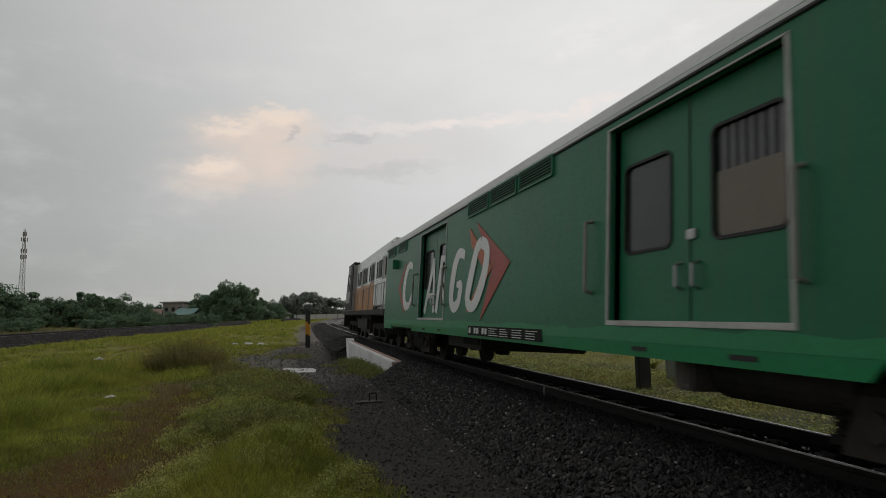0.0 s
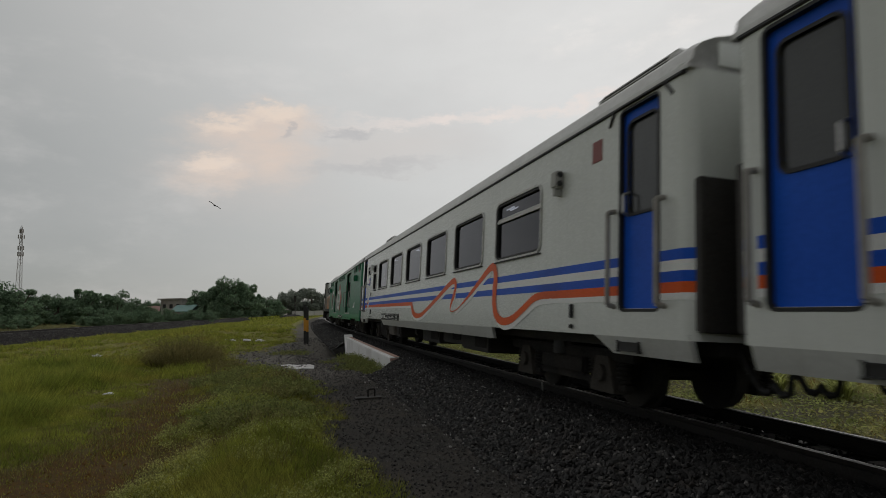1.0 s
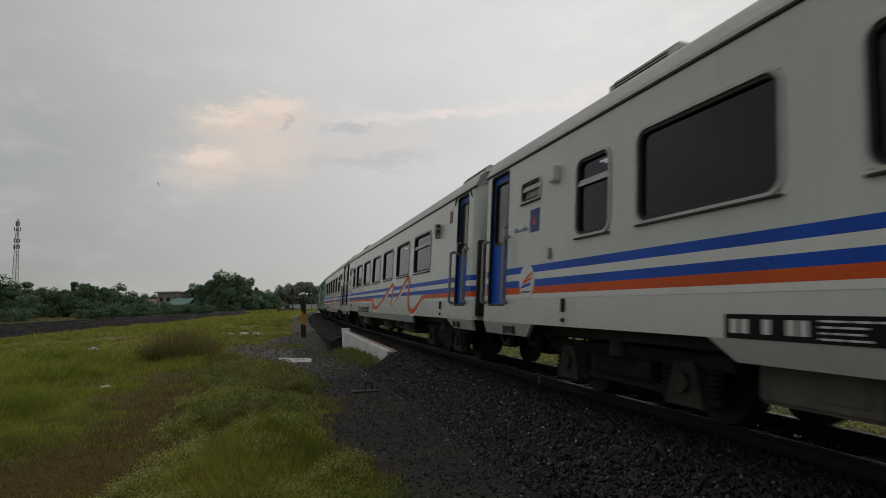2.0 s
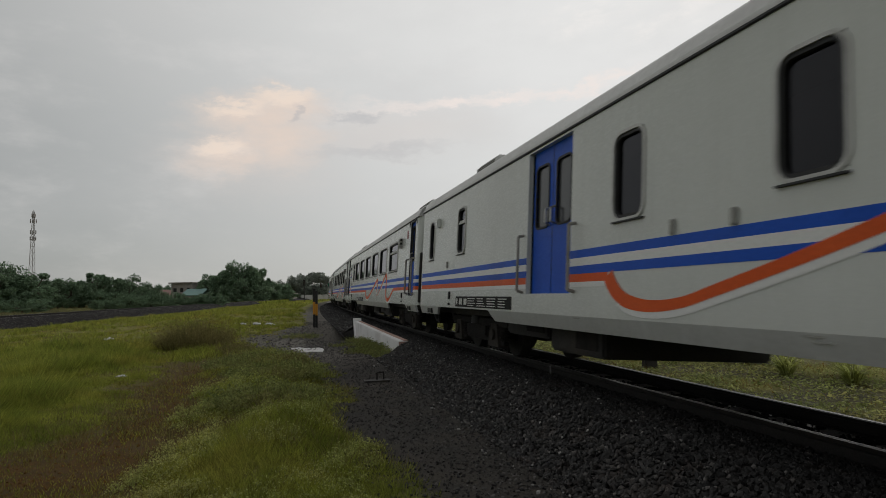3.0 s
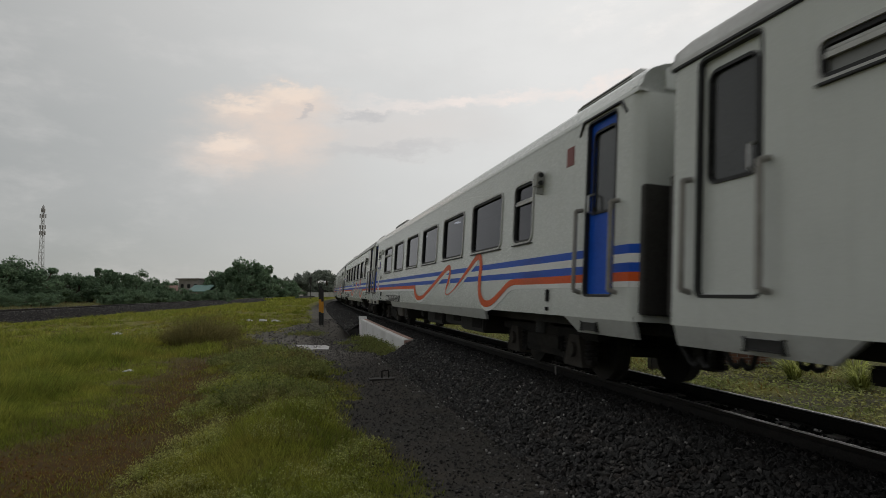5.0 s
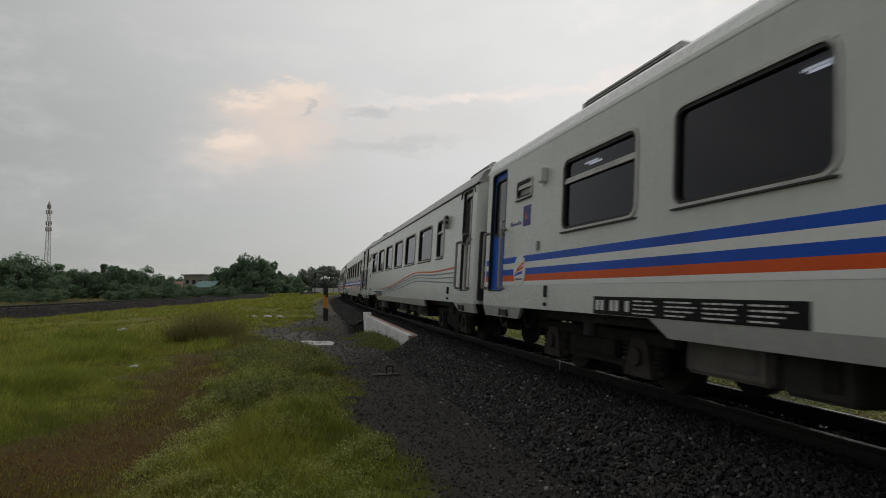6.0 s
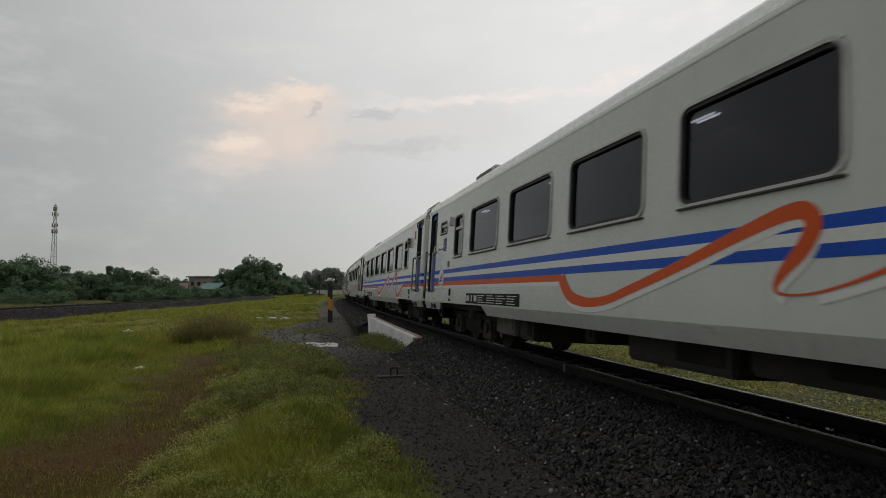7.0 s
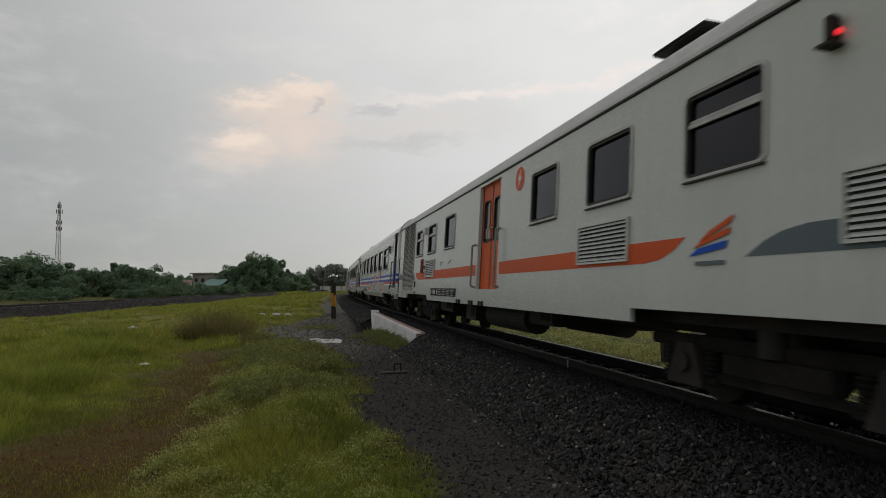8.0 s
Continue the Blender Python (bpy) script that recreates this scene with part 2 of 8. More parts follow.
GRIME = (0.11, 0.095, 0.075)
M = dict(
    white=material("white_coach_paint", (0.65, 0.675, 0.645), (0.71, 0.735, 0.705), 0.7, 0.26, 0.0, 0, 30, GRIME, 0.10, None, 0.55, 0, 0, (0.6, 1.15, (0.36, 0.34, 0.31), 0.16), 0.06),
    skirt=material("grey_skirt_paint", (0.54, 0.555, 0.54), (0.62, 0.635, 0.62), 0.9, 0.34, 0.0, 0, 25, GRIME, 0.2, None, 0.5, 0, 0, (0.5, 0.90, (0.24, 0.22, 0.20), 0.3), 0.15),
    roof=material("roof_paint", (0.56, 0.56, 0.55), (0.65, 0.65, 0.64), 0.8, 0.6, 0.05, 0, 20, (0.16, 0.15, 0.14), 0.4, None, 0.3),
    blue=material("blue_paint", (0.006, 0.088, 0.56), (0.010, 0.108, 0.64), 1.2, 0.45, 0.0, 0, 30, (0.012, 0.02, 0.08), 0.3, None, 0.22),
    orange=material("orange_paint", (0.76, 0.105, 0.014), (0.83, 0.13, 0.020), 1.2, 0.45, 0.0, 0, 30, (0.25, 0.07, 0.03), 0.25, None, 0.22),
    bright=material("bright_white_paint", (0.82, 0.83, 0.82), (0.87, 0.87, 0.86), 1.0, 0.4, 0.02, 0, 30, GRIME, 0.1),
    red=material("dull_red_paint", (0.20, 0.035, 0.030), (0.26, 0.05, 0.04), 2, 0.5, 0.02),
    slate=material("slate_blue_paint", (0.10, 0.14, 0.16), (0.13, 0.17, 0.19), 1.2, 0.45, 0.02),
    green=material("green_coach_paint", (0.012, 0.165, 0.078), (0.016, 0.195, 0.094), 0.6, 0.42, 0.0, 0, 25, (0.03, 0.06, 0.04), 0.3, None, 0.4, 0, 0, None, 0.22),
    green_low=material("bright_green_paint", (0.013, 0.235, 0.090), (0.018, 0.28, 0.11), 0.9, 0.4, 0.03, 0, 25, (0.03, 0.07, 0.04), 0.35),
    rubber=material("black_rubber", (0.012, 0.012, 0.013), (0.02, 0.02, 0.02), 3, 0.6, 0.05),
    dark=material("grimy_black_steel", (0.014, 0.013, 0.012), (0.030, 0.027, 0.024), 2.5, 0.75, 0.3, 0.0, 30, (0.06, 0.045, 0.032), 0.5),
    bogie=material("dusty_bogie_steel", (0.013, 0.012, 0.012), (0.026, 0.024, 0.022), 3, 0.85, 0.3, 0.0, 30, (0.05, 0.043, 0.036), 0.5, None, 0.2),
    steel=material("brushed_steel", (0.42, 0.42, 0.41), (0.52, 0.52, 0.51), 4, 0.35, 0.03, 0.9, 60),
    frame=material("window_metal", (0.50, 0.50, 0.48), (0.60, 0.60, 0.58), 3, 0.45, 0.02, 0.3, 40, GRIME, 0.3),
    box=material("fixture_grey", (0.34, 0.34, 0.32), (0.42, 0.42, 0.40), 3, 0.6, 0.05, 0, 30, GRIME, 0.3),
    plate=material("black_number_board", (0.006, 0.0065, 0.0065), (0.010, 0.011, 0.011), 3, 0.6, 0.0, 0, 40, None, 0, None, 0.15),
    letter=material("white_lettering", (0.66, 0.67, 0.65), (0.75, 0.76, 0.73), 6, 0.5, 0.0),
    inside=material("dim_interior_lining", (0.10, 0.10, 0.10), (0.14, 0.14, 0.13), 2, 0.8, 0.0),
    curtain=material("cream_curtain", (0.56, 0.49, 0.39), (0.64, 0.56, 0.45), 3, 0.9, 0.1),
    glass=tinted_glass("tinted_window_glass", (0.10, 0.105, 0.12)),
    lamp=glow("interior_lamp", (0.95, 0.97, 1.0), 2.2),
    tail=glow("red_tail_light", (0.9, 0.03, 0.04), 1.0),
    rail=material("worn_rail_steel", (0.016, 0.014, 0.0125), (0.030, 0.026, 0.023), 6, 0.42, 0.05, 0.85, 60),
    rust=material("rusty_rail_web", (0.006, 0.0048, 0.004), (0.013, 0.0095, 0.0075), 6, 0.85, 0.3, 0, 50),
    concrete=material("weathered_concrete", (0.20, 0.19, 0.18), (0.30, 0.29, 0.27), 2.5, 0.85, 0.3, 0, 40, (0.08, 0.07, 0.06), 0.6, None, 0.3, 0.15),
    whitewash=material("whitewashed_wall", (0.80, 0.79, 0.785), (0.87, 0.86, 0.855), 1.6, 0.85, 0.2, 0, 25, (0.42, 0.38, 0.35), 0.35),
    brick=material("faded_pink_brick", (0.40, 0.25, 0.20), (0.50, 0.33, 0.27), 3, 0.85, 0.4, 0, 30, (0.2, 0.14, 0.11), 0.4),
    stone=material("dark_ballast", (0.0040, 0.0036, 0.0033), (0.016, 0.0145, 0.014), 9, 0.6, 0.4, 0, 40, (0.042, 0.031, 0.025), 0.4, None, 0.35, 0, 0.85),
    bank=material("dull_dark_bank", (0.022, 0.020, 0.020), (0.040, 0.037, 0.036), 0.7, 0.97, 0.3, 0, 9, (0.055, 0.047, 0.04), 0.3, None, 0.05),
    # train's shade near the rails put into the colour, beside oil staining
    oily_shaded=material("oily_train_shaded_ballast", (0.0025, 0.0023, 0.0022), (0.0075, 0.0068, 0.0065), 9, 0.6, 0.4, 0, 40, (0.02, 0.015, 0.012), 0.4, None, 0.3, 0, 0.7),
    kit=material("grimy_equipment_case", (0.095, 0.087, 0.078), (0.15, 0.138, 0.122), 1.5, 0.8, 0.1, 0, 20, (0.035, 0.030, 0.027), 0.7, (2, 2, 0.5)),
    stone_grey=material("grey_ballast", (0.045, 0.042, 0.040), (0.105, 0.098, 0.092), 9, 0.7, 0.4, 0, 40, (0.07, 0.05, 0.04), 0.4, None, 0.3, 0, 0.6),
    rubble=material("grey_rubble", (0.085, 0.080, 0.074), (0.19, 0.18, 0.165), 9, 0.8, 0.4, 0, 40, (0.10, 0.08, 0.06), 0.4, None, 0.3, 0, 0.5),
    clod=material("dry_red_earth", (0.075, 0.036, 0.010), (0.17, 0.088, 0.024), 9, 0.95, 0.3, 0, 40, None, 0, None, 0.1, 0, 0.5),
    pale=material("pale_stone", (0.24, 0.23, 0.22), (0.34, 0.33, 0.31), 8, 0.8, 0.4),
    yellow=material("signal_yellow_paint", (0.62, 0.27, 0.02), (0.70, 0.32, 0.03), 3, 0.5, 0.05, 0, 30, (0.2, 0.1, 0.03), 0.4),
    black=material("black_post_paint", (0.015, 0.014, 0.014), (0.025, 0.023, 0.022), 3, 0.6, 0.1),
    bark=material("bark", (0.06, 0.045, 0.034), (0.10, 0.08, 0.06), 4, 0.9, 0.5),
    mast=material("galvanised_lattice", (0.26, 0.245, 0.245), (0.34, 0.32, 0.32), 4, 0.6, 0.0),
    feather=material("dark_feathers", (0.02, 0.018, 0.017), (0.035, 0.03, 0.03), 12, 0.8, 0.1),
    litter=material("pale_plastic_litter", (0.5, 0.5, 0.5), (0.6, 0.6, 0.6), 5, 0.5, 0.2),
)


def leafy(name, c1, c2, scale=0.6, dry=None, much=0.0):
    """Leaves and blades: a tone of their own each, a little light through them."""
    m = material(name, c1, c2, scale, 0.65, 0.0, 0, 3.0, dry, much, None, 0.25, 0, 0.5)
    t = m.node_tree
    b = t.nodes["Principled BSDF"]
    thin = t.nodes.new("ShaderNodeBsdfTranslucent")
    t.links.new(b.inputs["Base Color"].links[0].from_socket, thin.inputs[0])
    mx = t.nodes.new("ShaderNodeMixShader")
    mx.inputs[0].default_value = 0.5
    t.links.new(b.outputs[0], mx.inputs[1])
    t.links.new(thin.outputs[0], mx.inputs[2])
    t.links.new(mx.outputs[0], t.nodes["Material Output"].inputs[0])
    return m


# opaque grey pane; the sky's reflection is put into its colour
M["door_glass"] = material("sky_grey_door_glass", (0.050, 0.053, 0.055), (0.068, 0.071, 0.073), 1.5, 0.12, 0.0)
M["frosted"] = material("frosted_pane", (0.22, 0.225, 0.22), (0.28, 0.285, 0.28), 2, 0.35, 0.02)
M["van_glass"] = tinted_glass("clearer_door_glass", (0.80, 0.80, 0.80))
# distance haze is put into both tree leaf colours, the farther ones paler
M["leaf"] = leafy("haze_paled_leaves", (0.120, 0.190, 0.115), (0.200, 0.275, 0.165), 0.25)
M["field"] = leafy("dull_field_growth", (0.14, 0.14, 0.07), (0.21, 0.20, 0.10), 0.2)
M["hazed_leaf"] = leafy("hazed_distant_leaves", (0.17, 0.20, 0.165), (0.235, 0.26, 0.215), 0.1)
M["grass"] = leafy("green_grass", (0.140, 0.175, 0.026), (0.40, 0.42, 0.072), 1.1, (0.36, 0.27, 0.075), 0.6)
M["lush"] = leafy("lush_green_grass", (0.115, 0.160, 0.024), (0.40, 0.43, 0.072), 0.8, (0.46, 0.38, 0.09), 0.6)
M["axle_dust"] = material("dust_caked_steel", (0.048, 0.043, 0.038), (0.085, 0.077, 0.068), 3, 0.9, 0.2, 0, 30, (0.02, 0.018, 0.016), 0.6, None, 0.15)
# dark colour of the box that stands for the coach ends' shaded recess
M["recess_shade"] = material("shaded_recess_dark", (0.030, 0.028, 0.026), (0.052, 0.048, 0.044), 2, 0.7, 0.05)
M["dull_rail"] = material("dull_grab_rail", (0.30, 0.285, 0.265), (0.38, 0.365, 0.34), 5, 0.5, 0.03, 0.4, 40, GRIME, 0.4)
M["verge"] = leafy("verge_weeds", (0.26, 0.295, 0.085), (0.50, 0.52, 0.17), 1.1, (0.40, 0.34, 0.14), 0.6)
M["polish"] = material("polished_rail_edge", (0.42, 0.41, 0.40), (0.52, 0.51, 0.50), 6, 0.35, 0.02, 0.8, 60)
M["clover"] = leafy("broad_low_leaves", (0.15, 0.185, 0.055), (0.40, 0.43, 0.15), 1.4, (0.36, 0.28, 0.12), 0.6)
M["straw"] = leafy("trampled_grass", (0.125, 0.080, 0.016), (0.24, 0.150, 0.032), 1.3)
M["tuft"] = leafy("dry_tufts", (0.145, 0.136, 0.050), (0.265, 0.222, 0.082), 1.5)
M["weed"] = leafy("broad_weeds", (0.15, 0.18, 0.055), (0.29, 0.31, 0.10), 1.2, (0.26, 0.22, 0.09), 0.7)


# ---- mesh helpers ----
def part(name, bm, mat, parent=None, label="", smooth=False):
    """Links a bmesh as one mesh object, under a thing if one is given."""
    me = bpy.data.meshes.new(name)
    bm.to_mesh(me)
    bm.free()
    me.materials.append(M[mat])
    if smooth:
        me.shade_smooth()
    ob = new(name, me)
    if parent:
        ob.parent = parent
    if label:
        ob["label"] = label
    return ob


def shared(name, me, parent, m):
    """One more object on a mesh that others use too."""
    ob = new(name, me)
    ob.parent = parent
    ob.matrix_basis = m
    return ob


def empty(name):
    ob = new(name)
    ob.empty_display_size = 0.2
    return ob


def box(bm, x0, x1, y0, y1, z0, z1, bevel=0.0, m=None):
    made = bmesh.ops.create_cube(bm, size=1.0)["verts"]
    for v in made:
        v.co = Vector(((x0 + x1) / 2 + v.co.x * (x1 - x0), (y0 + y1) / 2 + v.co.y * (y1 - y0), (z0 + z1) / 2 + v.co.z * (z1 - z0)))
    if bevel:
        edges = list({e for v in made for e in v.link_edges})
        made = bmesh.ops.bevel(bm, geom=edges, offset=bevel, segments=2, affect="EDGES")["verts"]
    if m:
        bmesh.ops.transform(bm, matrix=m, verts=list(made))
    return bm


def cyl(bm, p, q, r, n=10, r2=None):
    p, q = Vector(p), Vector(q)
    made = bmesh.ops.create_cone(bm, cap_ends=True, segments=n, radius1=r, radius2=r if r2 is None else r2, depth=(q - p).length)["verts"]
    turn = (q - p).to_track_quat("Z", "Y").to_matrix().to_4x4()
    bmesh.ops.transform(bm, matrix=Matrix.Translation((p + q) / 2) @ turn, verts=made)
    return bm


def pipe(bm, points, r, n=8):
    for a, b in zip(points, points[1:]):
        cyl(bm, a, b, r, n)
    return bm


def rounded(y0, y1, z0, z1, r, n=4):
    """The outline of a rectangle with rounded corners, anticlockwise in y and z."""
    pts = []
    for cy, cz, a in ((y1 - r, z0 + r, -90), (y1 - r, z1 - r, 0), (y0 + r, z1 - r, 90), (y0 + r, z0 + r, 180)):
        for i in range(n + 1):
            w = radians(a + 90 * i / n)
            pts.append((cy + r * math.cos(w), cz + r * math.sin(w)))
    return pts


def ring(bm, x, y0, y1, z0, z1, wide, r, deep):
    """A frame with rounded corners round a window on the side at x, proud by deep (towards -x if x < 0)."""
    sgn = -1 if x < 0 else 1
    outer = rounded(y0 - wide, y1 + wide, z0 - wide, z1 + wide, r + wide)
    inner = rounded(y0, y1, z0, z1, r)
    loops = []
    for pts, xx in ((outer, x), (outer, x + sgn * deep), (inner, x + sgn * deep), (inner, x - sgn * 0.05)):
        loops.append([bm.verts.new((xx, a, b)) for a, b in pts])
    n = len(outer)
    for la, lb in zip(loops, loops[1:]):
        for i in range(n):
            bm.faces.new((la[i], la[(i + 1) % n], lb[(i + 1) % n], lb[i]))
    return bm


def plate(bm, x, pts, thick=0.004):
    """A flat sheet on the side at x: an outline in y and z, a little proud."""
    sgn = -1 if x < 0 else 1
    front = [bm.verts.new((x + sgn * thick, a, b)) for a, b in pts]
    back = [bm.verts.new((x, a, b)) for a, b in pts]
    bm.faces.new(front)
    n = len(pts)
    for i in range(n):
        bm.faces.new((front[i], front[(i + 1) % n], back[(i + 1) % n], back[i]))
    return bm


def ribbon(bm, x, mids, thick=0.006):
    """A painted band along points (y, z, width) on the side at x."""
    sgn = -1 if x < 0 else 1
    lo, hi = [], []
    for i, (y, z, w) in enumerate(mids):
        a, b = mids[max(0, i - 1)], mids[min(len(mids) - 1, i + 1)]
        d = Vector((b[0] - a[0], b[1] - a[1])).normalized()
        lo.append(bm.verts.new((x + sgn * thick, y + d.y * w / 2, z - d.x * w / 2)))
        hi.append(bm.verts.new((x + sgn * thick, y - d.y * w / 2, z + d.x * w / 2)))
    for i in range(len(mids) - 1):
        bm.faces.new((lo[i], lo[i + 1], hi[i + 1], hi[i]))
    return bm


def spline(keys, n=8):
    """A smooth run through keys (Catmull-Rom), any number of values each."""
    out = []
    for i in range(len(keys) - 1):
        p = [np.array(keys[max(0, min(len(keys) - 1, i + j))], float) for j in (-1, 0, 1, 2)]
        for k in range(n):
            t = k / n
            out.append(0.5 * (2 * p[1] + (p[2] - p[0]) * t + (2 * p[0] - 5 * p[1] + 4 * p[2] - p[3]) * t * t + (3 * p[1] - p[0] - 3 * p[2] + p[3]) * t ** 3))
    out.append(np.array(keys[-1], float))
    return [tuple(o) for o in out]


def wall_with_holes(bm, x, ys, z0, z1, holes, x_in=None):
    """An upright sheet on the side at x from ys[0] to ys[1], with rectangular holes (y0, y1, z0, z1) and their reveals."""
    cy = sorted({ys[0], ys[1], *[h[0] for h in holes], *[h[1] for h in holes]})
    cz = sorted({z0, z1, *[h[2] for h in holes], *[h[3] for h in holes]})
    grid = {}

    def v(a, b):
        if (a, b) not in grid:
            grid[a, b] = bm.verts.new((x, a, b))
        return grid[a, b]

    for a0, a1 in zip(cy, cy[1:]):
        for b0, b1 in zip(cz, cz[1:]):
            my, mz = (a0 + a1) / 2, (b0 + b1) / 2
            if not any(h[0] < my < h[1] and h[2] < mz < h[3] for h in holes):
                bm.faces.new((v(a0, b0), v(a1, b0), v(a1, b1), v(a0, b1)))
    xi = x_in if x_in is not None else x * (1 - 0.07 / abs(x))
    for h in holes:
        o = [v(h[0], h[2]), v(h[1], h[2]), v(h[1], h[3]), v(h[0], h[3])]
        i = [bm.verts.new((xi, w.co.y, w.co.z)) for w in o]
        for k in range(4):
            bm.faces.new((o[k], o[(k + 1) % 4], i[(k + 1) % 4], i[k]))
    return bm


def text_part(name, words, size, mat, parent, m, label=""):
    """Lettering from the built-in font, turned into a thin mesh."""
    cu = bpy.data.curves.new(name, "FONT")
    cu.body, cu.size, cu.extrude = words, size, 0.002
    tmp = new(name, cu)
    me = bpy.data.meshes.new_from_object(tmp)
    bpy.data.objects.remove(tmp)
    me.name = name
    me.materials.clear()
    me.materials.append(M[mat])
    ob = new(name, me)
    ob.parent, ob.matrix_basis = parent, m
    if label:
        ob["label"] = label
    return ob


def lathe(bm, cx, cy, profile, n=10):
    """A turned shape about an upright axis through (cx, cy): profile of (radius, z)."""
    rows = [[bm.verts.new((cx + r * math.cos(6.2832 * i / n), cy + r * math.sin(6.2832 * i / n), z)) for i in range(n)] for r, z in profile]
    for a, b in zip(rows, rows[1:]):
        for i in range(n):
            bm.faces.new((a[i], a[(i + 1) % n], b[(i + 1) % n], b[i]))
    bm.faces.new(rows[0][::-1])
    bm.faces.new(rows[-1])
    return bm


def u_y(u):
    """Metres behind a vehicle's front coupling to its own y."""
    return CAR / 2 - u


# ---- the ground: one sheet to the horizon, uneven, with masks for what covers it ----
def hash_noise(x, y, scale, seed):
    """Smooth value noise on arrays."""
    rng = np.random.default_rng(seed)
    table = rng.random((64, 64))
    gx, gy = x / scale, y / scale
    ix, iy = np.floor(gx).astype(int), np.floor(gy).astype(int)
    fx, fy = gx - ix, gy - iy
    fx, fy = fx * fx * (3 - 2 * fx), fy * fy * (3 - 2 * fy)
    a, b = table[ix % 64, iy % 64], table[(ix + 1) % 64, iy % 64]
    c, d = table[ix % 64, (iy + 1) % 64], table[(ix + 1) % 64, (iy + 1) % 64]
    return (a * (1 - fx) + b * fx) * (1 - fy) + (c * (1 - fx) + d * fx) * fy


def smooth(v, a, b):
    t = np.clip((v - a) / (b - a), 0, 1)
    return t * t * (3 - 2 * t)


def covers(x, y):
    """How grassy, how trodden (red earth) and how gravelly the ground is."""
    s, off = line_coords(x, y)
    n1, n2, n3 = hash_noise(x, y, 1.3, 1), hash_noise(x, y, 0.45, 2), hash_noise(x, y, 4.0, 3)
    edge = 3.95 + (n1 - 0.5) * 0.9 + (n2 - 0.5) * 0.5 + 1.3 * smooth(s, 14, 19) * (1 - smooth(s, 28, 35))
    grass = smooth(off, edge - 0.25, edge + 0.35)
    mid = 6.75 + 0.2 * np.sin(s * 0.5) + 0.75 * smooth(-s, -9, -5)
    half = 0.98 + 0.15 * np.sin(s * 1.1) + 0.75 * smooth(-s, -9, -5)
    path = 1 - smooth(np.abs(off - mid) + (n1 - 0.5) * 0.9 + (n2 - 0.5) * 0.6, half * 0.3, half * 1.55)
    path = path * (1 - smooth(s, 15, 21))
    bare = (1 - smooth(np.hypot((s - 23.5) / 6.5, (off - 4.6) / 2.3), 0.6, 1.15 + 0.5 * (n1 - 0.5)))
    grass = grass * (1 - 0.80 * path) * (1 - 0.9 * bare)
    right = smooth(-off, 2.3, 3.0)
    grass = np.maximum(grass, right * np.clip(0.75 + (n1 - 0.5) * 1.2, 0, 1))
    return grass, path, s, off, n1, n2, n3


def left_rail_gap(x, y):
    """Metres to the right of the other line, which runs along x = -33 - 0.107 y."""
    return (x + 33 + 0.107 * y) / 1.0057


def ground_z(x, y):
    grass, path, s, off, n1, n2, n3 = covers(x, y)
    z = (n1 - 0.5) * 0.08 * grass + (n3 - 0.5) * 0.16 * smooth(off, 4, 7)
    z = z + (0.12 + 0.20 * n3) * (0.7 + 0.6 * n1) * np.exp(-((off - 5.0) / 0.75) ** 2) * (1 - smooth(s, 14, 20)) - 0.07 * path + 0.05 * (n2 - 0.5) * grass
    z = z - 0.80 * np.exp(-((s - 27.5) / 4.2) ** 4) * smooth(off, 1.0, 1.6) * (1 - smooth(off, 2.6, 4.2))
    z = z - 0.45 * smooth(off, 9, 24) + 0.30 * np.exp(-((off - 10.5) / 2.0) ** 2 - ((s - 45) / 18) ** 2)
    z = z - 0.25 * np.exp(-((off - 8.5) / 1.3) ** 2 - ((s - 20) / 3.0) ** 2)
    # a shallow gully across the meadow
    z = z - 0.40 * np.exp(-((y - 22.3 + 0.5 * (n1 - 0.5)) / 0.7) ** 2) * smooth(-x, 9.0, 10.5) * (1 - smooth(-x, 15.0, 18.0))
    z = z * (1 - smooth(y, 200, 400)) - 0.3 * smooth(y, 200, 400)
    z = np.where(off < 2.0, z - 0.04 * smooth(-off, -2.0, -1.6), z)
    return z


def axis(parts):
    out = []
    for a, b, n in parts:
        out += list(np.linspace(a, b, n, endpoint=False))
    return np.array(out + [parts[-1][1]])


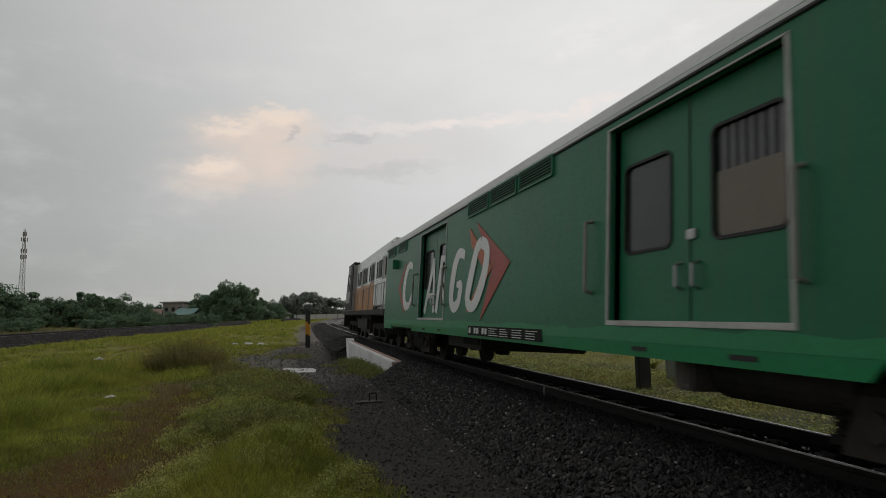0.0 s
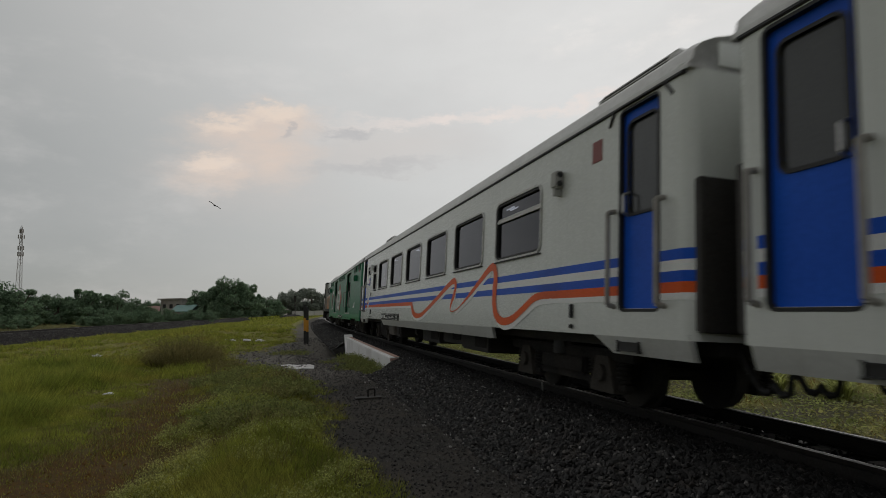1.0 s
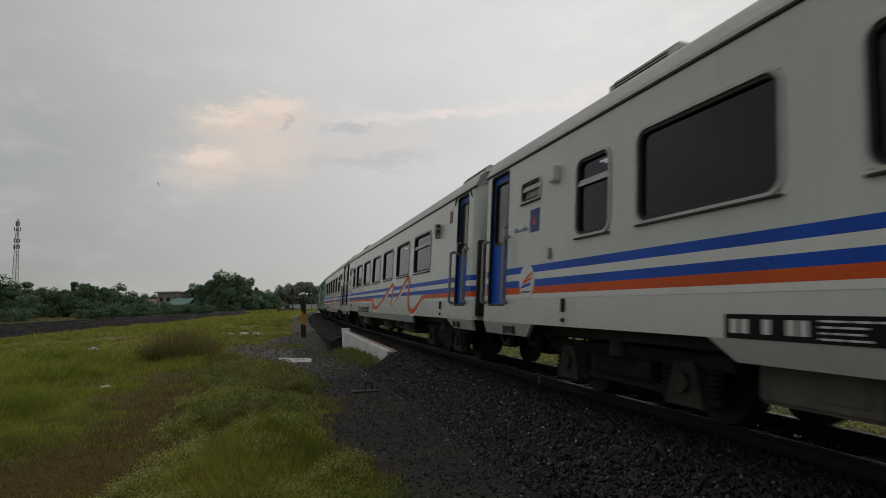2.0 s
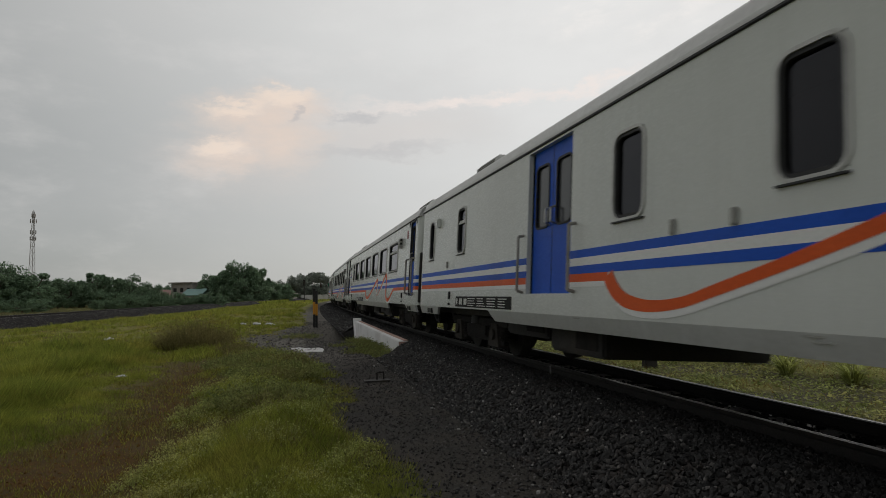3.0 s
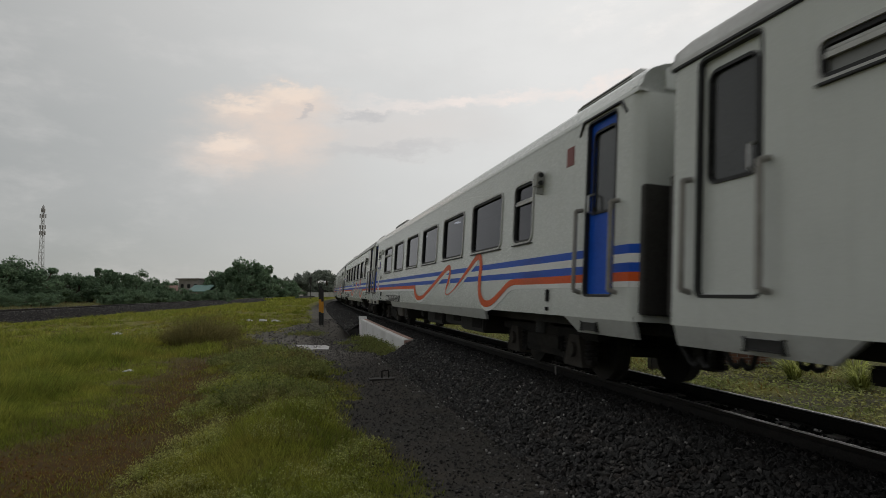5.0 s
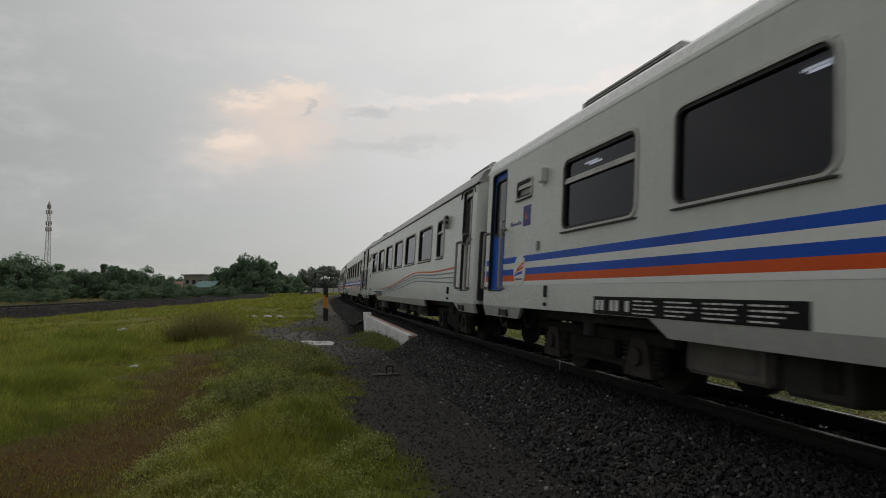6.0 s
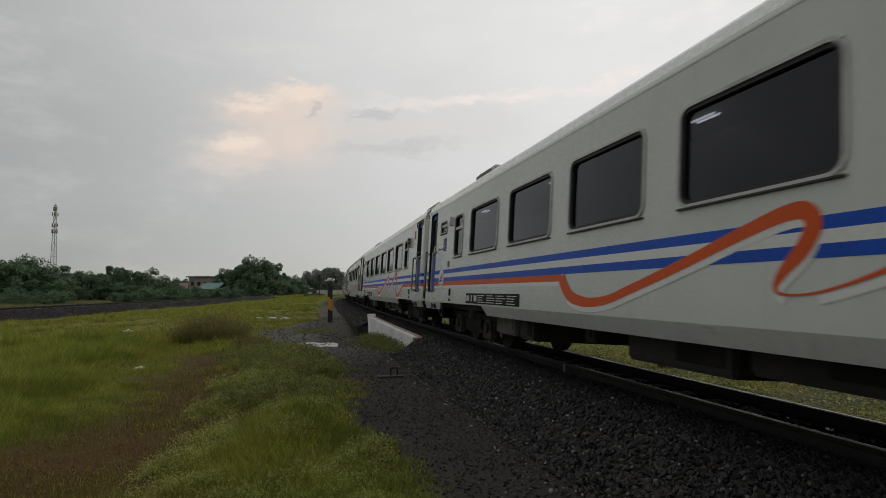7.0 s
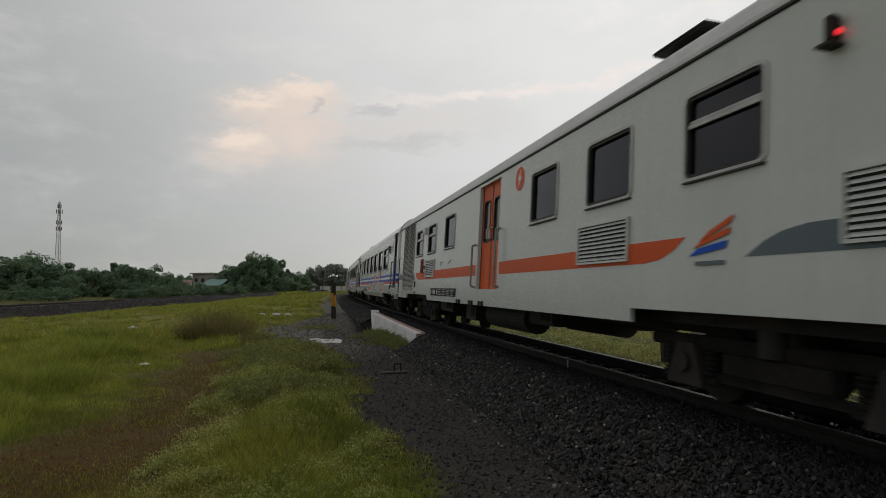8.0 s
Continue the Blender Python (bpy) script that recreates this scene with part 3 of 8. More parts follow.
def ground():
    gx = axis([(-2500, -400, 12), (-400, -80, 30), (-80, -30, 50), (-30, -14, 60), (-14, 9, 170), (9, 30, 30), (30, 400, 25), (400, 2500, 10)])
    gy = axis([(-600, -20, 16), (-20, 2, 24), (2, 26, 180), (26, 60, 110), (60, 140, 60), (140, 500, 40), (500, 4000, 16)])
    X, Y = np.meshgrid(gx, gy)
    x, y = X.ravel(), Y.ravel()
    z = ground_z(x, y)
    nx, ny = len(gx), len(gy)
    idx = np.arange(nx * ny).reshape(ny, nx)
    faces = np.stack([idx[:-1, :-1], idx[:-1, 1:], idx[1:, 1:], idx[1:, :-1]], -1).reshape(-1, 4)
    me = bpy.data.meshes.new("ground")
    me.from_pydata(np.stack([x, y, z], 1).tolist(), [], faces.tolist())
    grass, path, s, off, n1, n2, n3 = covers(x, y)
    rubble = smooth(s, 12, 18) * (1 - smooth(s, 50, 80)) * (0.5 + 0.9 * n1) * smooth(off, 1.6, 2.2)
    for name, values in (("grassy", grass), ("trodden", path), ("rubble", np.clip(rubble, 0, 1))):
        me.attributes.new(name, "FLOAT", "POINT").data.foreach_set("value", values.astype(np.float32))
    me.shade_smooth()
    m = bpy.data.materials.new("earth_grass_and_grit")
    m.use_nodes = True
    t = m.node_tree
    b = t.nodes["Principled BSDF"]
    b.inputs["Roughness"].default_value, b.inputs["Specular IOR Level"].default_value = 0.95, 0.15
    co = t.nodes.new("ShaderNodeTexCoord").outputs["Object"]

    def nz(scale, detail=7):
        n = node(t, "ShaderNodeTexNoise", Scale=scale, Detail=detail, Roughness=0.65)
        t.links.new(co, n.inputs["Vector"])
        return n.outputs["Fac"]

    def mix(f, a, c):
        n = t.nodes.new("ShaderNodeMix")
        n.data_type = "RGBA"
        for i, v in ((0, f), (6, a), (7, c)):
            if isinstance(v, tuple):
                n.inputs[i].default_value = (*v, 1)
            else:
                t.links.new(v, n.inputs[i])
        return n.outputs[2]

    def ramp(v, a, c, lo=0.0, hi=1.0):
        n = t.nodes.new("ShaderNodeMapRange")
        for i, k in enumerate((a, c, lo, hi)):
            n.inputs[i + 1].default_value = k
        t.links.new(v, n.inputs[0])
        return n.outputs[0]

    def attr(name):
        n = t.nodes.new("ShaderNodeAttribute")
        n.attribute_name = name
        return n.outputs["Fac"]

    grit = mix(ramp(nz(55, 4), 0.35, 0.65), (0.022, 0.0208, 0.0192), (0.062, 0.058, 0.052))
    grit = mix(ramp(nz(1.1), 0.45, 0.7), grit, (0.058, 0.050, 0.043))
    grit = mix(ramp(nz(0.35, 5), 0.52, 0.72), grit, (0.085, 0.072, 0.055))
    dusty = mix(ramp(nz(30, 5), 0.35, 0.65), (0.075, 0.069, 0.062), (0.185, 0.170, 0.150))
    grit = mix(attr("rubble"), grit, dusty)
    earth = mix(ramp(nz(3.0), 0.3, 0.7), (0.076, 0.037, 0.007), (0.128, 0.062, 0.011))
    earth = mix(ramp(nz(22, 4), 0.35, 0.65), earth, (0.044, 0.024, 0.006))
    earth = mix(ramp(nz(0.7), 0.50, 0.75), earth, (0.092, 0.072, 0.020))
    turf = mix(ramp(nz(1.4), 0.3, 0.7), (0.125, 0.130, 0.028), (0.23, 0.225, 0.05))
    turf = mix(ramp(nz(0.22), 0.45, 0.7), turf, (0.17, 0.145, 0.045))
    turf = mix(ramp(nz(30, 3), 0.4, 0.7), turf, (0.11, 0.105, 0.03))
    col = mix(attr("grassy"), grit, turf)
    wobble = t.nodes.new("ShaderNodeMath")
    wobble.operation = "MULTIPLY_ADD"
    t.links.new(nz(2.6), wobble.inputs[0])
    wobble.inputs[1].default_value = 1.1
    t.links.new(attr("trodden"), wobble.inputs[2])
    col = mix(ramp(wobble.outputs[0], 0.70, 1.65, 0.0, 0.92), col, earth)
    t.links.new(col, b.inputs["Base Color"])
    bp = t.nodes.new("ShaderNodeBump")
    bp.inputs["Strength"].default_value, bp.inputs["Distance"].default_value = 0.7, 0.03
    t.links.new(nz(38, 5), bp.inputs["Height"])
    t.links.new(bp.outputs[0], b.inputs["Normal"])
    me.materials.append(m)
    return tagged(new("ground", me), "uneven ground of grass, red earth and dark grit", "ground", "", "structure")


ground()


# ---- the two railway lines ----
RAIL_OUTLINE = [(-0.036, 0.0), (-0.036, -0.035), (-0.010, -0.048), (-0.010, -0.128), (-0.065, -0.142), (-0.065, -0.156),
                (0.065, -0.156), (0.065, -0.142), (0.010, -0.128), (0.010, -0.048), (0.036, -0.035), (0.036, 0.0)]


def sweep(bm, outline, place, stops):
    """An outline of (off, z) carried along stops by place(s, off, z)."""
    shape = outline if callable(outline) else (lambda s: outline)
    rows = [[bm.verts.new(place(s, o, z)) for o, z in shape(s)] for s in stops]
    n = len(rows[0])
    for a, b in zip(rows, rows[1:]):
        for i in range(n):
            bm.faces.new((a[i], a[(i + 1) % n], b[(i + 1) % n], b[i]))
    return bm


def other_line(s, off, z):
    """The other line: straight, s along it, off to its left, z from its rails."""
    d = Vector((-0.1064, 0.9943, 0))
    return Vector((-33, 0, 0.49)) + d * s + Vector((-0.9943, -0.1064, 0)) * off + Vector((0, 0, z))


def sleeper_mesh():
    bm = bmesh.new()
    for x0, x1, h in ((-1.0, -0.3, 0.0), (-0.3, 0.3, -0.035), (0.3, 1.0, 0.0)):
        box(bm, x0, x1, -0.11, 0.11, -0.36, -0.16 + h, 0.012)
    for x in (-0.567, 0.567):
        for sx in (-1, 1):
            pipe(bm, [(x + sx * 0.05, -0.05, -0.140), (x + sx * 0.10, -0.03, -0.110), (x + sx * 0.12, 0.03, -0.120), (x + sx * 0.06, 0.05, -0.140)], 0.009, 5)
    for f in bm.faces:
        f.material_index = 0 if f.calc_center_median().z < -0.158 or len(f.verts) != 4 and f.calc_area() > 0.002 else int(f.calc_area() < 0.003)
    me = bpy.data.meshes.new("sleeper")
    bm.to_mesh(me)
    bm.free()
    me.materials.append(M["concrete"])
    me.materials.append(M["rust"])
    return me


def lay_track(name, place, stops, label, sleepers):
    thing = tagged(empty(name), label, "railway track", "", "structure")
    for side in (1, -1):
        r = bmesh.new()
        sweep(r, [(o + side * 0.567, z) for o, z in RAIL_OUTLINE], place, stops)
        for f in r.faces:
            f.material_index = 0
        ob = part("rail", r, "rust", thing, "steel rail with a worn bright head")
        ob.data.materials.append(M["rail"])
        for f in ob.data.polygons:
            if f.index % 12 in (0, 10, 11):
                f.material_index = 1
        r = bmesh.new()
        sweep(r, [(side * (0.567 - u), z) for u, z in ((0.036, -0.010), (0.036, 0.0015), (0.022, 0.0022), (0.022, -0.004))], place, stops)
        part("running_band", r, "polish", ob, "bright worn edge of the rail head")
    me = sleeper_mesh()
    for s in sleepers:
        p, q = place(s, 0, 0), place(s + 0.1, 0, 0)
        l = place(s, 1, 0)
        fwd, left = (q - p).normalized(), (l - p).normalized()
        up_ = (-left).cross(fwd)
        shared("sleeper", me, thing, Matrix.Translation(p) @ Matrix((-left, fwd, up_)).transposed().to_4x4())
    return thing


lay_track("railway_track", on_line, list(np.arange(-40, 330, 2.0)), "curved main line with steel rails on concrete sleepers", np.arange(-14.0, 90, 0.62))
lay_track("railway_track", other_line, list(np.arange(-60, 420, 12.0)), "other railway line on a dark ballast bank", np.arange(20, 120, 0.64))


def ballast_bed(place, stops, outline, label, mat="stone"):
    bm = bmesh.new()
    sweep(bm, outline, place, stops)
    for f in bm.faces:
        f.smooth = True
    return tagged(part("ballast_bed", bm, mat), label, "ballast", "", "structure")


BED = [(2.35, -0.70), (2.05, -0.45), (1.75, -0.22), (1.55, -0.15), (1.0, -0.115), (0.66, -0.125), (0.3, -0.20), (-0.3, -0.20), (-1.0, -0.18), (-1.5, -0.20), (-2.6, -0.46), (-2.6, -1.6), (1.60, -1.6)]
WALL_FROM, WALL_TO = 15.45, 27.0


def bed_at(s):
    """The bed's outline: beside the wall it ends behind it."""
    if WALL_FROM <= s <= WALL_TO:
        return [(min(o, 1.60), z if o < 1.6 else -0.15 - 0.2 * i) for i, (o, z) in enumerate(BED)]
    return BED


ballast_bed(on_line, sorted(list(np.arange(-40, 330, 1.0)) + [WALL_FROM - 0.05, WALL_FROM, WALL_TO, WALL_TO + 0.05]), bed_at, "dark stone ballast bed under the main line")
ballast_bed(other_line, list(np.arange(-60, 420, 6.0)), [(3.2, -1.4), (1.5, -0.2), (-1.5, -0.2), (-4.3, -1.25), (-4.3, -2.0), (3.2, -2.0)], "long dark ballast bank of the other line", "bank")


def rock_meshes(n=7):
    """Angular stones, as points and faces round the origin, about one unit across."""
    out = []
    for k in range(n):
        rng = random.Random(100 + k)
        bm = bmesh.new()
        bmesh.ops.create_icosphere(bm, subdivisions=1, radius=0.5)
        for v in bm.verts:
            v.co *= 0.60 + 0.65 * rng.random()
            v.co.x *= 0.8 + 0.4 * (k % 3) / 2
            v.co.z *= 0.7
        bm.verts.ensure_lookup_table()
        out.append((np.array([v.co[:] for v in bm.verts]), np.array([[v.index for v in f.verts] for f in bm.faces])))
        bm.free()
    return out


ROCKS = rock_meshes()


def big_mesh(name, verts, tris, mat):
    me = bpy.data.meshes.new(name)
    nv, nt, k = len(verts), len(tris), tris.shape[1]
    me.vertices.add(nv)
    me.vertices.foreach_set("co", verts.astype(np.float32).ravel())
    me.loops.add(nt * k)
    me.loops.foreach_set("vertex_index", tris.astype(np.int32).ravel())
    me.polygons.add(nt)
    me.polygons.foreach_set("loop_start", np.arange(0, nt * k, k, dtype=np.int32))
    me.update(calc_edges=True)
    me.validate()
    me.shade_flat()
    me.materials.append(M[mat])
    return new(name, me)


def scatter_stones(name, places, sizes, mat, label, seed):
    rng = np.random.default_rng(seed)
    vs, fs, base = [], [], 0
    kind = rng.integers(0, len(ROCKS), len(places))
    for k, (rv, rf) in enumerate(ROCKS):
        at = places[kind == k]
        sz = sizes[kind == k]
        if not len(at):
            continue
        a = rng.random(len(at)) * 6.283
        tilt = (rng.random(len(at)) - 0.5) * 2.2
        ca, sa, ct, st = np.cos(a), np.sin(a), np.cos(tilt), np.sin(tilt)
        x, y, z = rv[:, 0], rv[:, 1], rv[:, 2]
        y2, z2 = np.outer(ct, y) - np.outer(st, z), np.outer(st, y) + np.outer(ct, z)
        x3, y3 = ca[:, None] * x - sa[:, None] * y2, sa[:, None] * x + ca[:, None] * y2
        pts = np.stack([x3, y3, z2], -1) * sz[:, None, None] + at[:, None, :]
        vs.append(pts.reshape(-1, 3))
        fs.append((rf[None] + (np.arange(len(at)) * len(rv))[:, None, None]).reshape(-1, 3) + base)
        base += len(at) * len(rv)
    return tagged(big_mesh(name, np.concatenate(vs), np.concatenate(fs), mat), label, "gravel", "", "stuff")


def ballast_stones():
    rng = np.random.default_rng(5)
    pts, sizes = [], []
    profile_o = np.array([-1.6, -1.0, 0.4, 0.66, 1.0, 1.55, 1.75, 2.05, 2.35, 2.9])
    profile_z = np.array([-0.20, -0.19, -0.19, -0.125, -0.115, -0.15, -0.22, -0.45, -0.61, -0.66])
    for s0, s1, n, big in ((-14, 2.5, 7000, 0.085), (2.5, 10, 26000, 0.050), (10, 20, 18000, 0.060), (20, 45, 12000, 0.085), (45, 90, 5000, 0.15)):
        s = s0 + (s1 - s0) * rng.random(n)
        o = np.where(rng.random(n) < 0.75, 0.70 + 1.75 * rng.random(n) ** 0.85, -1.6 + 2.2 * rng.random(n))
        o = np.where((s > WALL_FROM - 0.1) & (s < WALL_TO + 0.1) & (o > 1.5), 0.7 + 0.8 * (o - 1.5), o)
        z = np.interp(o, profile_o, profile_z)
        for a, b, c in zip(s, o, z):
            pts.append(on_line(a, b, c + 0.008)[:])
        sizes.append(big * (0.45 + 1.1 * rng.random(n) ** 1.6))
    pts, sizes = np.array(pts), np.concatenate(sizes)
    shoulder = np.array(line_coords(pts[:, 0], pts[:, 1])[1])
    # fewer grey stones and darker colour towards the rails carry the train's shade
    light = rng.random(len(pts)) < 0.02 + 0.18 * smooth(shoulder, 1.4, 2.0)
    oily_shaded = ~light & (shoulder < 1.60 + 0.50 * rng.random(len(pts)))
    scatter_stones("ballast_stones", pts[oily_shaded], sizes[oily_shaded], "oily_shaded", "ballast stones close to the rails, dark with oil and painted train shade", 4)
    light_or_shaded = light | oily_shaded
    scatter_stones("ballast_stones", pts[~light_or_shaded], sizes[~light_or_shaded], "stone", "dark angular ballast stones beside the rails", 6)
    scatter_stones("ballast_stones", pts[light] + np.array([0, 0, 0.006]), sizes[light] * 0.8, "stone_grey", "greyer ballast stones among the dark ones", 9)
    # stones strewn on the grit path, thinning out away from the bed
    s = 3.5 + 24 * rng.random(9000) ** 1.3
    o = 2.05 + np.abs(rng.normal(0, 0.7, len(s)))
    p = np.array([flat_line(a, b, 0)[:] for a, b in zip(s, o)])
    p[:, 2] = ground_z(p[:, 0], p[:, 1]) + 0.004
    scatter_stones("loose_grit", p, 0.010 + 0.038 * rng.random(len(s)) ** 3, "stone_grey", "loose grey grit on the footpath beside the ballast", 7)
    s = 3.5 + 20 * rng.random(9000) ** 1.3
    o = 2.2 + 1.9 * rng.random(len(s))
    p = np.array([flat_line(a, b, 0)[:] for a, b in zip(s, o)])
    p[:, 2] = ground_z(p[:, 0], p[:, 1]) + 0.004
    scatter_stones("loose_grit", p, 0.010 + 0.040 * rng.random(len(s)) ** 3, "stone", "loose dark grit trodden into the footpath", 46)
    s = 3.5 + 20 * rng.random(5200) ** 1.2
    o = 2.1 + 2.1 * rng.random(len(s))
    p = np.array([flat_line(a, b, 0)[:] for a, b in zip(s, o)])
    p[:, 2] = ground_z(p[:, 0], p[:, 1]) + 0.003
    scatter_stones("loose_grit", p, 0.010 + 0.030 * rng.random(len(s)) ** 3, "stone_grey", "loose grey grit on the footpath", 10)
    # crumbs of dry red earth on the trodden path
    x, y = -11 + 9 * rng.random(16000), 4.2 + 12 * rng.random(16000) ** 1.3
    p = np.stack([x, y, ground_z(x, y) + 0.002], 1)
    p = p[rng.random(len(x)) < np.clip(covers(x, y)[1] - 0.25, 0, 1)]
    scatter_stones("earth_crumbs", p, 0.008 + 0.030 * rng.random(len(p)) ** 3, "clod", "crumbs of dry reddish earth on the trodden path", 45)
    # coarse rubble on the bare ground round the culvert and by the marker post
    s = 18.5 + 20 * rng.random(9000)
    o = 2.2 + 5.6 * rng.random(len(s)) ** 1.2
    p = np.array([flat_line(a, b, 0)[:] for a, b in zip(s, o)])
    g = covers(p[:, 0], p[:, 1])[0]
    keep = rng.random(len(s)) > 0.25 + 0.75 * g
    p = p[keep]
    p[:, 2] = ground_z(p[:, 0], p[:, 1]) + 0.004
    pick = rng.random(len(p)) < 0.6
    for sel, mat, seed in ((pick, "rubble", 41), (~pick, "stone_grey", 42)):
        scatter_stones("loose_grit", p[sel], 0.025 + 0.085 * rng.random(sel.sum()) ** 2.5, mat, "coarse loose rubble on the bare ground", seed)
    # stones on the near slope of the other line's bank
    n = 26000
    s = 34 + 150 * rng.random(n) ** 1.5
    f = rng.random(n)
    p = np.array([other_line(a, -1.3 - 3.0 * b, -0.17 - 1.06 * max(0.0, (3.0 * b - 0.2) / 2.8))[:] for a, b in zip(s, f)])
    pick = rng.random(n) < 0.35
    for sel, mat, seed in ((pick, "stone_grey", 43), (~pick, "stone", 44)):
        scatter_stones("ballast_stones", p[sel], (0.05 + 0.07 * rng.random(sel.sum()) ** 2) * (0.7 + s[sel] / 90), mat, "dark ballast stones on the other line's bank", seed)
    s = 4 + 13 * rng.random(420)
    o = 1.2 + 1.5 * rng.random(420)
    z = np.interp(o, profile_o, profile_z)
    p = np.array([on_line(a, b, c + 0.02)[:] for a, b, c in zip(s, o, z)])
    scatter_stones("pale_pebbles", p, 0.014 + 0.036 * rng.random(420) ** 2.5, "pale", "scattered pale pebbles among the dark ballast", 8)


ballast_stones()


# ---- the train ----
SIDE, SILL, EAVES = 1.495, 0.83, 3.245
ENDS = (0.19, 20.64)


def bogie(parent, u):
    """A two-axle bogie under a coach: bolster, side frames with axle boxes, coil springs and wheelsets."""
    y = u_y(u)
    bm = bmesh.new()
    box(bm, -1.02, 1.02, y - 0.25, y + 0.25, 0.45, 0.80, 0.03)
    b = part("bogie", bm, "bogie", parent, "dusty dark steel bogie")
    for sx in (-1, 1):
        x = sx * 0.98
        bm = bmesh.new()
        box(bm, x - 0.07, x + 0.07, y - 1.72, y + 1.72, 0.53, 0.66, 0.02)
        box(bm, x - 0.075, x + 0.075, y - 0.62, y + 0.62, 0.30, 0.56, 0.04)
        plates = []
        for k in (-1, 1):
            yy = y + k * 1.1
            frame_bm, bm = bm, bmesh.new()
            # axle box: a plate that tapers towards its foot
            for x0, x1, w0, w1, z0, z1 in ((x - 0.10, x + 0.10, 0.27, 0.14, 0.17, 0.58),):
                lo = [bm.verts.new((p, q, z0)) for p, q in ((x0, yy - w0), (x1, yy - w0), (x1, yy + w0), (x0, yy + w0))]
                hi = [bm.verts.new((p, q, z1)) for p, q in ((x0, yy - w1), (x1, yy - w1), (x1, yy + w1), (x0, yy + w1))]
                bm.faces.new(hi)
                bm.faces.new(lo[::-1])
                for m in range(4):
                    bm.faces.new((lo[m], lo[(m + 1) % 4], hi[(m + 1) % 4], hi[m]))
            cyl(bm, (x + sx * 0.08, yy, 0.387), (x + sx * 0.15, yy, 0.387), 0.10, 14)
            plates.append(bm)
            bm = frame_bm
            box(bm, x - 0.05, x + 0.05, yy - 0.42, yy + 0.42, 0.21, 0.28, 0.01)
        for q in plates:
            part("axle_box", q, "axle_dust", b, "axle box plate caked with pale dust")
        box(bm, x - 0.02, x + 0.02, y - 0.9, y + 0.9, 0.24, 0.32)
        part("side_frame", bm, "bogie", b)
        for k in (-1, 1):
            for j in (-0.31, 0.31):
                coils = [(0.055, 0.27)] + [q for m in range(5) for q in ((0.058, 0.285 + m * 0.05), (0.082, 0.295 + m * 0.05), (0.082, 0.315 + m * 0.05), (0.058, 0.325 + m * 0.05))] + [(0.055, 0.54)]
                bm = lathe(bmesh.new(), x, y + k * 1.1 + j, coils)
                part("spring", bm, "bogie", b)
        bm = cyl(bmesh.new(), (x * 1.04, y, 0.54), (x * 1.04, y, 0.88), 0.13, 16)
        part("air_spring", bm, "rubber", b)
    for k in (-1, 1):
        bm = cyl(bmesh.new(), (-0.95, y + k * 1.1, 0.387), (0.95, y + k * 1.1, 0.387), 0.075, 12)
        part("axle", bm, "dark", b)
        for sx in (-1, 1):
            bm = cyl(bmesh.new(), (sx * 0.50, y + k * 1.1, 0.387), (sx * 0.64, y + k * 1.1, 0.387), 0.387, 28)
            cyl(bm, (sx * 0.46, y + k * 1.1, 0.387), (sx * 0.501, y + k * 1.1, 0.387), 0.415, 28)
            cyl(bm, (sx * 0.639, y + k * 1.1, 0.387), (sx * 0.67, y + k * 1.1, 0.387), 0.12, 12)
            part("wheel", bm, "dark", b)
    return b


def roof_outline(top=3.67, n=14):
    pts = [(-SIDE - 0.004, EAVES - 0.055), (-SIDE - 0.004, EAVES - 0.01)]
    for i in range(n + 1):
        a = math.pi * (1 - i / n)
        c, s = math.cos(a), math.sin(a)
        pts.append(((SIDE - 0.03) * math.copysign(abs(c) ** 0.74, c), EAVES + 0.03 + (top - EAVES - 0.03) * s ** 0.85))
    pts += [(SIDE + 0.004, EAVES - 0.01), (SIDE + 0.004, EAVES - 0.055)]
    return pts


